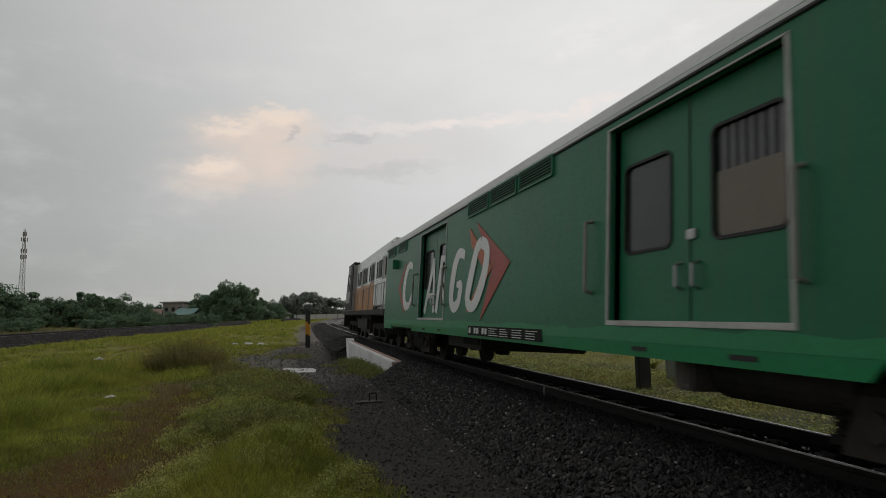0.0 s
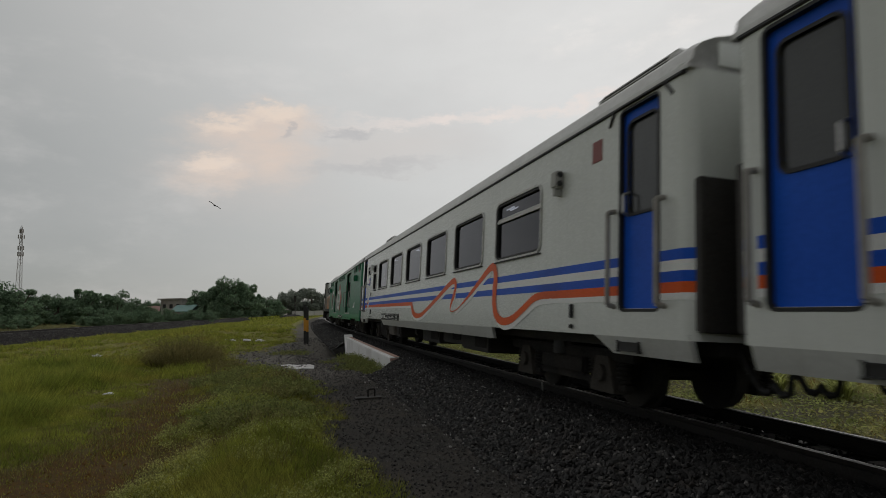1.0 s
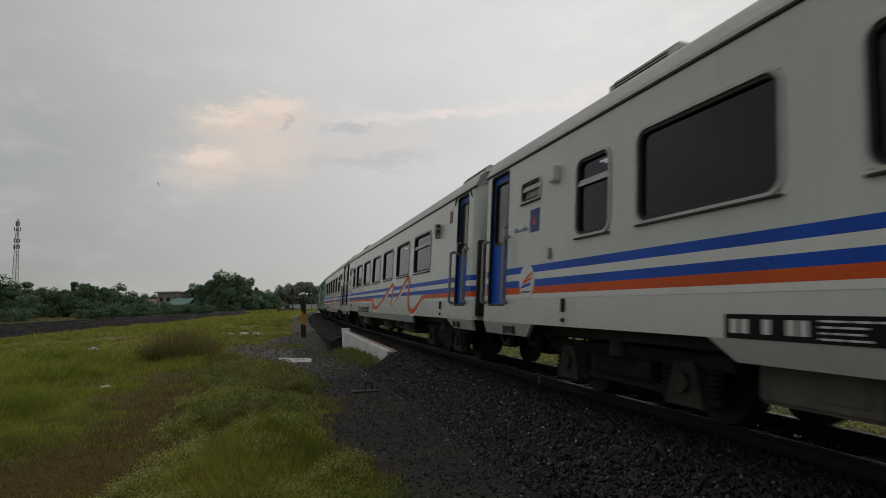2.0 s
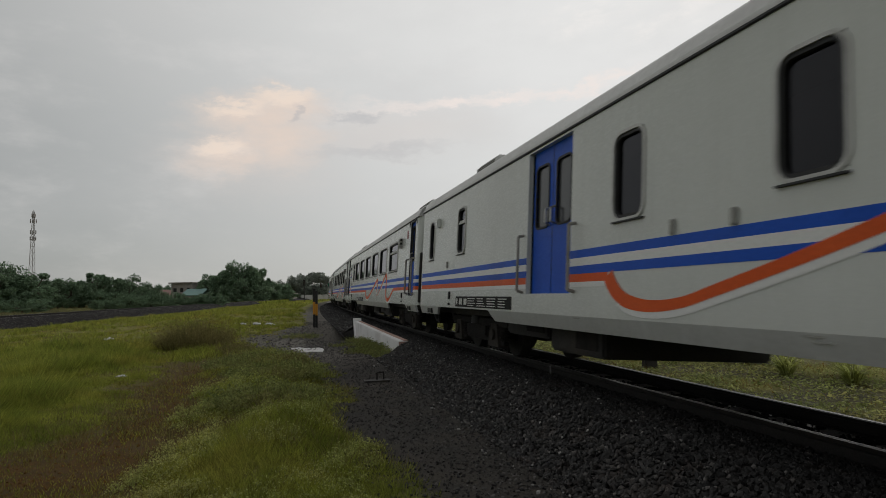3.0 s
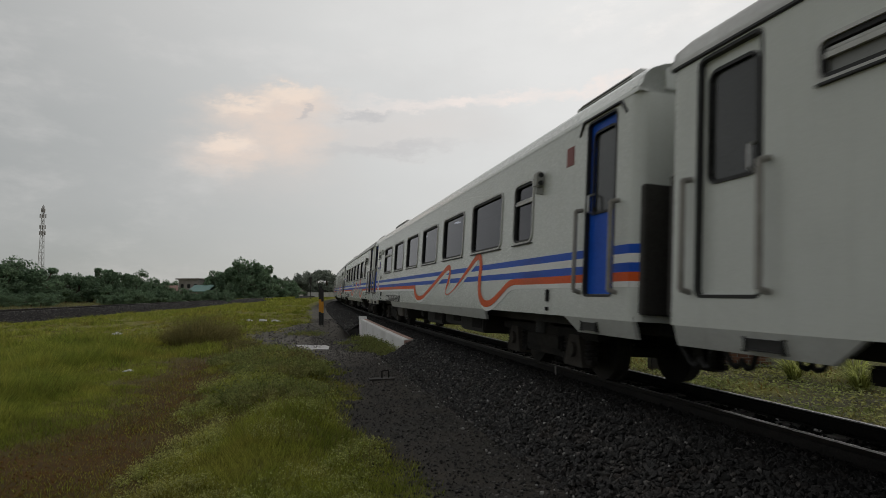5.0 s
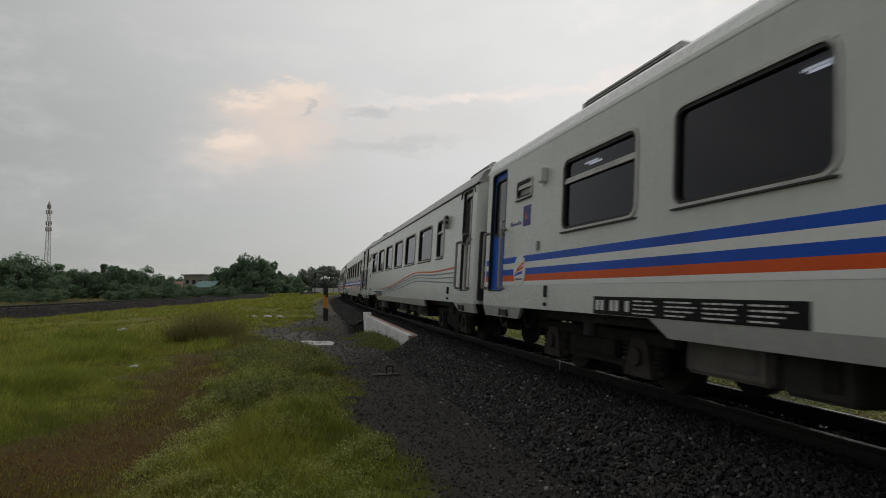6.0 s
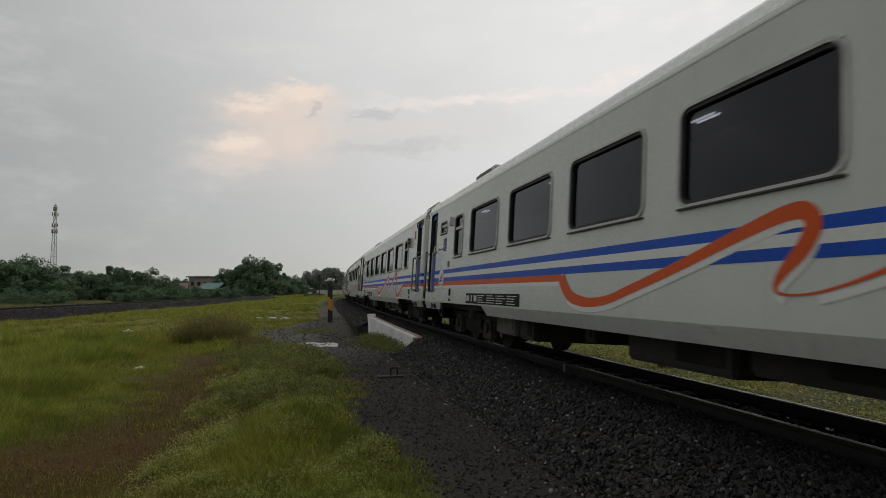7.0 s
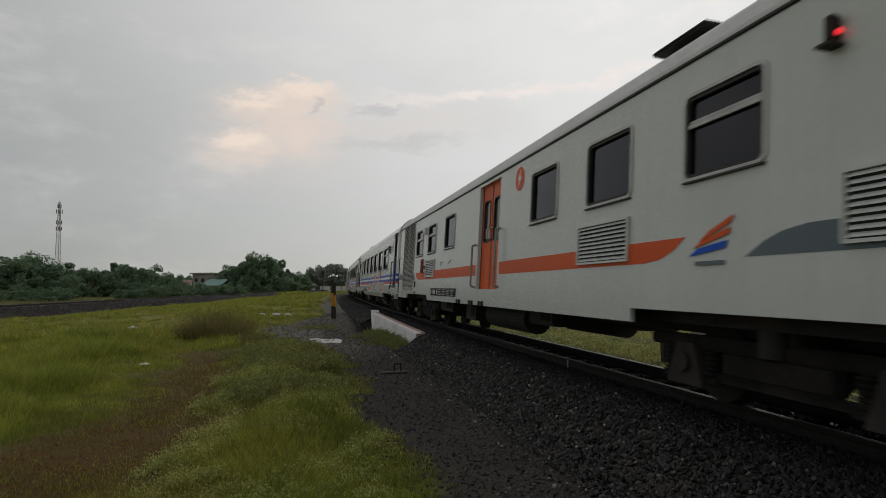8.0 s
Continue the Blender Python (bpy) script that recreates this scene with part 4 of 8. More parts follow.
def shell(parent, holes_left, holes_right, paint="white", roof="roof", ends=ENDS, label="", sill=SILL, strip=True):
    """The hollow body of a vehicle: two sides with openings, two ends, a vaulted roof, a floor and a rain strip."""
    ya, yb = u_y(ends[1]), u_y(ends[0])
    r = 0.14
    bm = bmesh.new()
    wall_with_holes(bm, -SIDE, (ya + r, yb - r), sill, EAVES, holes_left)
    part("side_wall", bm, paint, parent, label)
    bm = bmesh.new()
    wall_with_holes(bm, SIDE, (ya + r, yb - r), sill, EAVES, holes_right)
    part("side_wall", bm, paint, parent)
    # ends with rounded corners and a gangway doorway
    for y, k in ((ya, -1), (yb, 1)):
        bm = bmesh.new()
        prof = []
        for sx in (-1, 1):
            for i in range(6):
                w = radians(90 * i / 5)
                q = (sx * (SIDE - r + r * math.cos(w)), y - k * r + k * r * math.sin(w))
                prof.append((sx, q))
        left = [q for sx, q in prof if sx < 0]
        right = [q for sx, q in prof if sx > 0]
        line = left + [(-0.42, y)]
        line2 = [(0.42, y)] + right[::-1]
        for pts in (line, line2):
            lo = [bm.verts.new((a, b, sill)) for a, b in pts]
            hi = [bm.verts.new((a, b, EAVES + 0.02)) for a, b in pts]
            for i in range(len(pts) - 1):
                bm.faces.new((lo[i], lo[i + 1], hi[i + 1], hi[i]))
        box(bm, -0.43, 0.43, y - 0.02, y + 0.02, 2.95, EAVES + 0.3)
        box(bm, -1.2, 1.2, y - 0.015, y + 0.015, EAVES, EAVES + 0.22)
        part("end_wall", bm, paint, parent)
        bm = bmesh.new()
        box(bm, -0.43, 0.43, y - k * 0.10 - 0.01, y - k * 0.10 + 0.01, sill, 2.95)
        part("gangway_door", bm, "box", parent)
        # dark box put in for the shade of the recess in the coach end
        bm = bmesh.new()
        box(bm, -1.43, -0.62, min(y - k * 0.07, y + k * 0.06), max(y - k * 0.07, y + k * 0.06), 0.90, 2.22, 0.015)
        part("end_cabinet", bm, "recess_shade", parent, "dark box standing for the shaded recess in the coach end")
        bm = bmesh.new()
        for i in range(4):
            yy = y + k * (0.02 + 0.06 * i)
            for x0, x1, z0, z1 in ((-0.58, -0.44, 1.0, 3.05), (0.44, 0.58, 1.0, 3.05), (-0.58, 0.58, 3.05, 3.18)):
                box(bm, x0, x1, yy - 0.026, yy + 0.026, z0, z1, 0.018)
        part("gangway_bellows", bm, "inside", parent)
        bm = bmesh.new()
        cyl(bm, (0, y - k * 0.2, 0.72), (0, y + k * 0.26, 0.72), 0.09, 10)
        box(bm, -0.16, 0.16, y + k * 0.14 - 0.11, y + k * 0.14 + 0.11, 0.58, 0.86, 0.03)
        part("coupler", bm, "dark", parent)
        for x in (-0.95, -0.45, 0.45):
            bm = pipe(bmesh.new(), [(x, y - k * 0.1, 0.8), (x, y + k * 0.04, 0.58), (x * 0.95, y + k * 0.10, 0.46), (x * 0.95, y + k * 0.18, 0.44), (x * 0.95, y + k * 0.25, 0.52)], 0.028, 7)
            part("brake_hose", bm, "rubber", parent)
    bm = bmesh.new()
    out = roof_outline()
    stations = [ya, ya + 0.12, yb - 0.12, yb]
    rows = []
    for y in stations:
        kf = 0.90 if y in (ya, yb) else 1.0
        rows.append([bm.verts.new((x, y, EAVES + (z - EAVES) * kf)) for x, z in out])
    for a, b in zip(rows, rows[1:]):
        for i in range(len(out) - 1):
            bm.faces.new((a[i], a[i + 1], b[i + 1], b[i]))
    bm.faces.new(rows[0])
    bm.faces.new(rows[-1][::-1])
    part("roof", bm, roof, parent, "", True)
    if strip:
        bm = bmesh.new()
        for sx in (-1, 1):
            box(bm, sx * SIDE - 0.02, sx * SIDE + 0.02, ya + 0.05, yb - 0.05, EAVES - 0.085, EAVES - 0.05, 0.008)
        part("rain_strip", bm, "rubber", parent)
    for name, half, gap, z0, z1 in (("floor_plate", SIDE - 0.03, 0.05, sill + 0.01, sill + 0.05), ("underframe", 1.15, 0.05, sill - 0.12, sill + 0.008), ("centre_sill", 0.6, 0.3, 0.66, sill - 0.122)):
        bm = bmesh.new()
        box(bm, -half, half, ya + gap, yb - gap, z0, z1)
        part(name, bm, "dark", parent)


def skirts(parent, spans, paint="skirt", low=0.655, lean=0.05, top=SILL):
    """Lower panels that lean inwards, over spans (u0, u1); ends cut at a slant."""
    for u0, u1, s0, s1 in spans:
        for sx in (-1, 1):
            bm = bmesh.new()
            q = [(u0, top, SIDE), (u1, top, SIDE), (u1 - s1, low, SIDE - lean), (u0 + s0, low, SIDE - lean)]
            f = [bm.verts.new((sx * x, u_y(u), z)) for u, z, x in q]
            g = [bm.verts.new((sx * (x - 0.05), u_y(u), z)) for u, z, x in q]
            bm.faces.new(f)
            bm.faces.new(g[::-1])
            for i in range(4):
                bm.faces.new((f[i], f[(i + 1) % 4], g[(i + 1) % 4], g[i]))
            part("skirt_panel", bm, paint, parent, "slanted lower panel")


def sheet(bm, x, pts, side):
    """A flat pane at x that faces outwards."""
    vs = [bm.verts.new((x, p, q)) for p, q in pts]
    bm.faces.new(vs if side > 0 else vs[::-1])


def window(parent, u0, u1, z0, z1, side=-1, split=0.0, r=0.12, wide=0.034, curtain=False, glass="glass"):
    """A window: frame proud of the wall, a dark pane set back in it, and a bar where it opens."""
    y0, y1 = u_y(u1), u_y(u0)
    bm = ring(bmesh.new(), side * SIDE, y0, y1, z0, z1, wide, r, 0.018)
    fr = part("window_frame", bm, "frame", parent)
    bm = bmesh.new()
    box(bm, side * (SIDE + 0.015) - 0.015, side * (SIDE + 0.015) + 0.015, y0 - 0.02, y1 + 0.02, z0 - wide - 0.012, z0 - wide + 0.004)
    part("sill", bm, "rubber", fr)
    bm = ring(bmesh.new(), side * (SIDE - 0.004), y0 + 0.035, y1 - 0.035, z0 + 0.035, z1 - 0.035, 0.036, r * 0.7, 0.006)
    part("seal", bm, "rubber", fr)
    bm = bmesh.new()
    sheet(bm, side * (SIDE - 0.035), rounded(y0 + 0.005, y1 - 0.005, z0 + 0.005, z1 - 0.005, r), side)
    part("pane", bm, glass, fr, "dark tinted pane" if glass == "glass" else "grey frosted pane")
    if split:
        bm = bmesh.new()
        zz = z1 - split
        box(bm, side * (SIDE - 0.01) - 0.012, side * (SIDE - 0.01) + 0.012, y0 + 0.03, y1 - 0.03, zz - 0.02, zz + 0.02)
        box(bm, side * (SIDE - 0.02) - 0.012, side * (SIDE - 0.02) + 0.012, y0 + 0.03, y1 - 0.03, zz + 0.028, zz + 0.05)
        part("bar", bm, "frame", fr)
        bm = bmesh.new()
        box(bm, side * (SIDE - 0.024) - 0.006, side * (SIDE - 0.024) + 0.006, y0 + 0.03, y1 - 0.03, zz + 0.018, zz + 0.03)
        part("bar_groove", bm, "rubber", fr)
    if curtain:
        bm = bmesh.new()
        n = 24
        v0 = []
        for i in range(n + 1):
            y = y0 + (y1 - y0) * i / n
            x = side * (SIDE - 0.10 + 0.012 * math.sin(i * 1.9))
            v0.append((bm.verts.new((x, y, z0 - 0.02)), bm.verts.new((x, y, z0 + 0.62 * (z1 - z0)))))
        for a, b in zip(v0, v0[1:]):
            bm.faces.new((a[0], b[0], b[1], a[1]))
        part("curtain", bm, "curtain", fr, "cream curtain behind the pane")
    return fr


def hole(u0, u1, z0, z1):
    return (u_y(u1), u_y(u0), z0, z1)


def handrail(parent, u, z0, z1, side=-1, r=0.022, out=0.09):
    x = side * SIDE
    bm = pipe(bmesh.new(), [(x, u_y(u), z1), (x + side * out, u_y(u), z1 - 0.02), (x + side * out, u_y(u), z0 + 0.02), (x, u_y(u), z0)], r, 8)
    return part("handrail", bm, "dull_rail", parent, "dull steel grab rail")


def leaf_door(parent, u0, u1, z0, z1, paint, side=-1, glass="door_glass", pane=(0.14, 0.86, 0.47, 0.93), handle=0.82, rails=True, inset=0.05, drip=False, grip=0.46):
    """A boarding door set a little back, with its own dark pane and handle, and grab rails beside it."""
    x = side * (SIDE - inset)
    y0, y1 = u_y(u1), u_y(u0)
    p0, p1 = y0 + (y1 - y0) * pane[0], y0 + (y1 - y0) * pane[1]
    q0, q1 = z0 + (z1 - z0) * pane[2], z0 + (z1 - z0) * pane[3]
    bm = wall_with_holes(bmesh.new(), x, (y0, y1), z0, z1, [(p0, p1, q0, q1)], x - side * 0.04)
    d = part("door", bm, paint, parent)
    bm = ring(bmesh.new(), x, p0, p1, q0, q1, 0.03, 0.07, 0.012)
    part("door_window_frame", bm, "rubber", d)
    bm = bmesh.new()
    sheet(bm, x - side * 0.02, rounded(p0 + 0.004, p1 - 0.004, q0 + 0.004, q1 - 0.004, 0.07), side)
    part("pane", bm, glass, d)
    yy = y0 + (y1 - y0) * handle
    zz = z0 + (z1 - z0) * grip
    bm = pipe(bmesh.new(), [(x, yy, zz), (x + side * 0.07, yy, zz + 0.03), (x + side * 0.07, yy, zz + 0.21), (x, yy, zz + 0.24)], 0.016, 8)
    part("handle", bm, "steel", d, "bright steel handle")
    bm = bmesh.new()
    box(bm, x - 0.03, x + 0.05 * abs(side) + 0.0, y0 - 0.01, y1 + 0.01, z0 - 0.03, z0 + 0.005)
    part("threshold", bm, "steel", d)
    if rails:
        handrail(parent, u0 - 0.075, z0 + 0.02, z0 + 1.0, side, 0.026)
        handrail(parent, u1 + 0.075, z0 + 0.02, z0 + 1.0, side, 0.026)
    if drip:
        bm = pipe(bmesh.new(), [(side * SIDE, u_y(u0 - 0.20), z1 - 0.10), (side * (SIDE + 0.012), u_y(u0 - 0.09), z1 + 0.045), (side * (SIDE + 0.012), u_y(u1 + 0.09), z1 + 0.045), (side * SIDE, u_y(u1 + 0.20), z1 - 0.10)], 0.018, 6)
        part("drip_rail", bm, "rubber", parent, "dark drip rail over the door")
    if rails:
        bm = ring(bmesh.new(), side * (SIDE - 0.002), y0 + 0.012, y1 - 0.012, z0 + 0.0, z1 - 0.012, 0.028, 0.05, 0.006)
        part("door_seal", bm, "rubber", d)
    return d


def speaker_box(parent, u, z, plain=False):
    y = u_y(u)
    bm = bmesh.new()
    if plain:
        box(bm, -SIDE - 0.09, -SIDE, y - 0.085, y + 0.085, z - 0.10, z + 0.10, 0.012)
        part("lamp_box", bm, "white", parent, "small white fixture box")
        return
    box(bm, -SIDE - 0.11, -SIDE, y - 0.08, y + 0.08, z - 0.11, z + 0.11, 0.02)
    box(bm, -SIDE - 0.10, -SIDE, y - 0.03, y + 0.03, z - 0.20, z - 0.12)
    b = part("lamp_box", bm, "box", parent, "small grey fixture box")
    for k in (-0.055, 0.055):
        bm = bmesh.new()
        cyl(bm, (-SIDE - 0.06, y - 0.095, z + k), (-SIDE - 0.06, y - 0.07, z + k), 0.035, 10)
        part("lens", bm, "rubber", b)


def number_board(parent, u0, u1, z0, z1, words, bars_from):
    """The black board with the coach's type in white and rows of small print as bars."""
    bm = bmesh.new()
    plate(bm, -SIDE, [(u_y(u0), z0), (u_y(u1), z0), (u_y(u1), z1), (u_y(u0), z1)], 0.008)
    b = part("number_board", bm, "plate", parent, "black board with white lettering")
    h = z1 - z0
    bm = bmesh.new()
    # the coach's number, as plain bars of its size
    n = len(words)
    w = (bars_from - u0 - 0.08) / n
    for i, on in enumerate(words):
        if on == "1":
            a = u0 + 0.06 + i * w
            plate(bm, -SIDE - 0.008, [(u_y(a), z0 + 0.22 * h), (u_y(a + w * 0.68), z0 + 0.22 * h), (u_y(a + w * 0.68), z0 + 0.80 * h), (u_y(a), z0 + 0.80 * h)])
    rng = random.Random(len(words) + int(u0 * 100))
    blocks = 4
    wide = (u1 - 0.05 - bars_from) / blocks
    for blk in range(blocks):
        for row in range(4):
            u = bars_from + blk * wide + 0.03
            end = bars_from + (blk + 1) * wide - 0.05 - 0.15 * rng.random()
            while u < end - 0.04:
                k = min(0.05 + 0.16 * rng.random(), end - u)
                zz = z0 + h * (0.13 + 0.21 * row)
                plate(bm, -SIDE - 0.008, [(u_y(u), zz), (u_y(u + k), zz), (u_y(u + k), zz + 0.075 * h), (u_y(u), zz + 0.075 * h)])
                u += k + 0.025
    tagged(part("lettering", bm, "letter", b, "white lettering in rows"), kind="stuff")


def band(parent, mat, u0, u1, z0, z1, label="", sides=(-1,), thick=0.003, gaps=()):
    """A straight painted stripe, broken at gaps (the doors)."""
    cuts = [u0]
    for a, b in sorted(gaps):
        if u0 < a and b < u1:
            cuts += [a, b]
    cuts.append(u1)
    bm = bmesh.new()
    for a, b in zip(cuts[::2], cuts[1::2]):
        for s in sides:
            plate(bm, s * SIDE, [(u_y(a), z0), (u_y(b), z0), (u_y(b), z1), (u_y(a), z1)], thick)
    return part("stripe", bm, mat, parent, label)


def corner_band(parent, mat, z0, z1, ends=ENDS, r=0.14, out=0.003):
    """A painted stripe carried round the rounded corners of the near side, up to the dark boxes on the ends."""
    for y, k in ((u_y(ends[1]), -1), (u_y(ends[0]), 1)):
        bm = bmesh.new()
        pts = []
        for i in range(7):
            w = radians(90 * i / 6)
            pts.append((-(SIDE - r + (r + out) * math.cos(w)), y - k * r + k * (r + out) * math.sin(w)))
        pts.append((-1.305, y + k * out))
        lo = [bm.verts.new((p, q, z0)) for p, q in pts]
        hi = [bm.verts.new((p, q, z1)) for p, q in pts]
        for i in range(len(pts) - 1):
            bm.faces.new((lo[i], lo[i + 1], hi[i + 1], hi[i]) if k < 0 else (hi[i], hi[i + 1], lo[i + 1], lo[i]))
        part("corner_stripe", bm, mat, parent)


def curve_band(parent, mat, keys, label="", thick=0.006, n=8, x=-SIDE):
    """A painted band that swings along keys (u, z, width)."""
    pts = [(u_y(u), z, w) for u, z, w in spline(keys, n)]
    return part("stripe", ribbon(bmesh.new(), x, pts, thick), mat, parent, label)


def interior(parent, lamps=True, ends=ENDS):
    """A dim lining and, where it shows, the ceiling's lamp strips."""
    ya, yb = u_y(ends[1]) + 0.3, u_y(ends[0]) - 0.3
    bm = bmesh.new()
    box(bm, -0.35, 0.35, ya, yb, SILL + 0.02, 3.0)
    box(bm, -1.40, 1.40, ya, yb, 3.12, 3.16)
    part("interior_lining", bm, "inside", parent)
    if lamps:
        for k in range(5):
            y = ya + (yb - ya) * (k + 0.5) / 5
            bm = bmesh.new()
            box(bm, -0.62, -0.605, y - 0.19, y + 0.19, 3.085, 3.11)
            box(bm, -0.55, -0.540, y - 0.19, y + 0.19, 3.085, 3.11)
            part("lamp_strip", bm, "lamp", parent, "lit ceiling lamp strip")


def underside(parent, boxes):
    for u0, u1, z0, x0 in boxes:
        bm = bmesh.new()
        box(bm, -x0, x0, u_y(u1), u_y(u0), z0, 0.84, 0.03)
        eb = part("equipment_box", bm, "kit" if x0 > 1.22 else "dark", parent)
        bm = bmesh.new()
        box(bm, -x0 - 0.012, -x0, u_y(u1) + 0.12, u_y((u0 + u1) / 2) - 0.04, z0 + 0.08, 0.78, 0.006)
        part("hatch", bm, "kit" if x0 > 1.22 else "bogie", eb)


def tank(parent, u0, u1, z, r):
    for x in (-0.85, 0.85):
        part("tank", cyl(bmesh.new(), (x, u_y(u0), z), (x, u_y(u1), z), r, 20), "dark", parent)


def roof_unit(parent, u0, u1, half=1.12, z0=3.42, z1=3.86, mat="roof"):
    bm = bmesh.new()
    box(bm, -half, half, u_y(u1), u_y(u0), z0, z1, 0.06)
    ob = part("roof_unit", bm, mat, parent, "low air-conditioning housing")
    bm = bmesh.new()
    for i in range(5):
        z = z0 + 0.14 + i * 0.035
        box(bm, -half - 0.006, -half + 0.01, u_y(u1) + 0.15, u_y(u0) - 0.15, z, z + 0.014)
    part("grille", bm, "dark", ob)


def livery(parent, doors, shift=0.0):
    """White coach livery: two blue stripes, an orange one that breaks into a wave, and its white edge."""
    gaps = [(a, b) for a, b in doors]
    band(parent, "blue", 0.40, 20.54, 1.520, 1.615, "upper blue stripe", gaps=gaps)
    band(parent, "blue", 0.40, 20.54, 1.330, 1.425, "lower blue stripe", gaps=gaps)
    band(parent, "bright", 0.40, 20.54, 1.425, 1.520, "white band between the blue stripes", gaps=gaps)
    band(parent, "orange", 0.40, 9.55 + shift, 1.235, 1.330, "orange stripe", gaps=gaps)
    band(parent, "orange", 17.5 + shift, 20.54, 1.235, 1.330, "orange stripe", gaps=gaps)
    band(parent, "bright", 0.40, 9.5 + shift, 1.175, 1.235, "white edge under the orange stripe", gaps=gaps)
    band(parent, "bright", 17.5 + shift, 20.54, 1.175, 1.235, "white edge under the orange stripe", gaps=gaps)
    for mat, z0, z1 in (("blue", 1.520, 1.615), ("bright", 1.425, 1.520), ("blue", 1.330, 1.425), ("orange", 1.235, 1.330), ("bright", 1.175, 1.235)):
        corner_band(parent, mat, z0, z1)
    wave = [(9.57, 1.295, 0.19), (9.63, 1.21, 0.185), (9.74, 1.11, 0.17), (9.93, 1.02, 0.145), (10.30, 0.975, 0.115), (10.75, 1.01, 0.10), (11.2, 1.12, 0.10), (12.0, 1.33, 0.10),
            (12.8, 1.56, 0.11), (13.2, 1.66, 0.12), (13.40, 1.665, 0.13), (13.47, 1.56, 0.14), (13.38, 1.40, 0.13), (13.22, 1.25, 0.09), (13.15, 1.14, 0.05), (13.22, 1.085, 0.022),
            (13.5, 1.10, 0.018), (13.9, 1.21, 0.03), (14.5, 1.43, 0.08), (15.1, 1.67, 0.11), (15.40, 1.78, 0.12), (15.58, 1.775, 0.14), (15.66, 1.62, 0.17), (15.63, 1.40, 0.18),
            (15.63, 1.20, 0.17), (15.74, 1.02, 0.15), (16.0, 0.93, 0.12), (16.35, 0.96, 0.11), (16.75, 1.10, 0.105), (17.1, 1.24, 0.10), (17.35, 1.28, 0.095), (17.6, 1.283, 0.095)]
    wave = [(u + shift, z, w) for u, z, w in wave]
    curve_band(parent, "orange", wave, "orange wave along the side", 0.009)
    curve_band(parent, "bright", [(u + 0.02, z - 0.035 - w * 0.42, 0.07) for u, z, w in wave[2:16]], "white edge under the wave", 0.006)
    curve_band(parent, "bright", [(u + 0.02, z - 0.045 - w * 0.35, 0.06) for u, z, w in wave[16:21]], "white edge under the wave", 0.006)
    curve_band(parent, "bright", [(u + 0.05, z - 0.04 - w * 0.42, 0.07) for u, z, w in wave[25:]], "white edge under the wave", 0.006)


DOOR_F, DOOR_R = (0.60, 1.30), (19.57, 20.22)
DOOR_Z = (1.10, 3.13)
WC = (1.80, 2.38, 2.53, 2.79)


def disc(bm, x, u, z, r, n=28, thick=0.006):
    return plate(bm, x, [(u_y(u) + r * math.cos(6.2832 * i / n), z + r * math.sin(6.2832 * i / n)) for i in range(n)], thick)


def emblem(parent, u, z, k=1.0, round_ground=True):
    """Round pale badge with two swept strokes, orange over blue."""
    if round_ground:
        e = part("badge", disc(bmesh.new(), -SIDE, u, z, 0.235, 32, 0.010), "bright", parent, "round white badge")
    else:
        e = parent
    for mat, pts in (("orange", [(-0.10, -0.01), (0.13, 0.10), (0.15, 0.15), (-0.02, 0.06)]), ("orange", [(-0.14, -0.05), (0.12, 0.03), (0.13, 0.07), (-0.06, 0.01)]),
                     ("blue", [(-0.17, -0.10), (0.09, -0.06), (0.11, -0.01), (-0.10, -0.05)])):
        bm = plate(bmesh.new(), -SIDE - 0.010, [(u_y(u + a * 1.25 * k), z + b * 0.92 * k) for a, b in pts], 0.004)
        part("badge_stroke", bm, mat, e)
    bm = plate(bmesh.new(), -SIDE - 0.010, [(u_y(u - 0.15 * k), z - 0.15 * k), (u_y(u + 0.12 * k), z - 0.15 * k), (u_y(u + 0.12 * k), z - 0.125 * k), (u_y(u - 0.15 * k), z - 0.125 * k)], 0.004)
    part("badge_bar", bm, "slate", e)


def notch(parent, u0, u1, z0, z1, lean=0.03):
    """A dark pocket in the lower panel."""
    bm = bmesh.new()
    box(bm, -SIDE + 0.02, -SIDE + lean + 0.005 - 0.034, u_y(u1), u_y(u0), z0, z1, 0.012)
    part("step_pocket", bm, "rubber", parent)


def small_fitting(parent, u, z0, z1, mat="box"):
    bm = bmesh.new()
    box(bm, -SIDE - 0.035, -SIDE, u_y(u) - 0.03, u_y(u) + 0.03, z0, z1, 0.008)
    part("socket", bm, mat, parent)


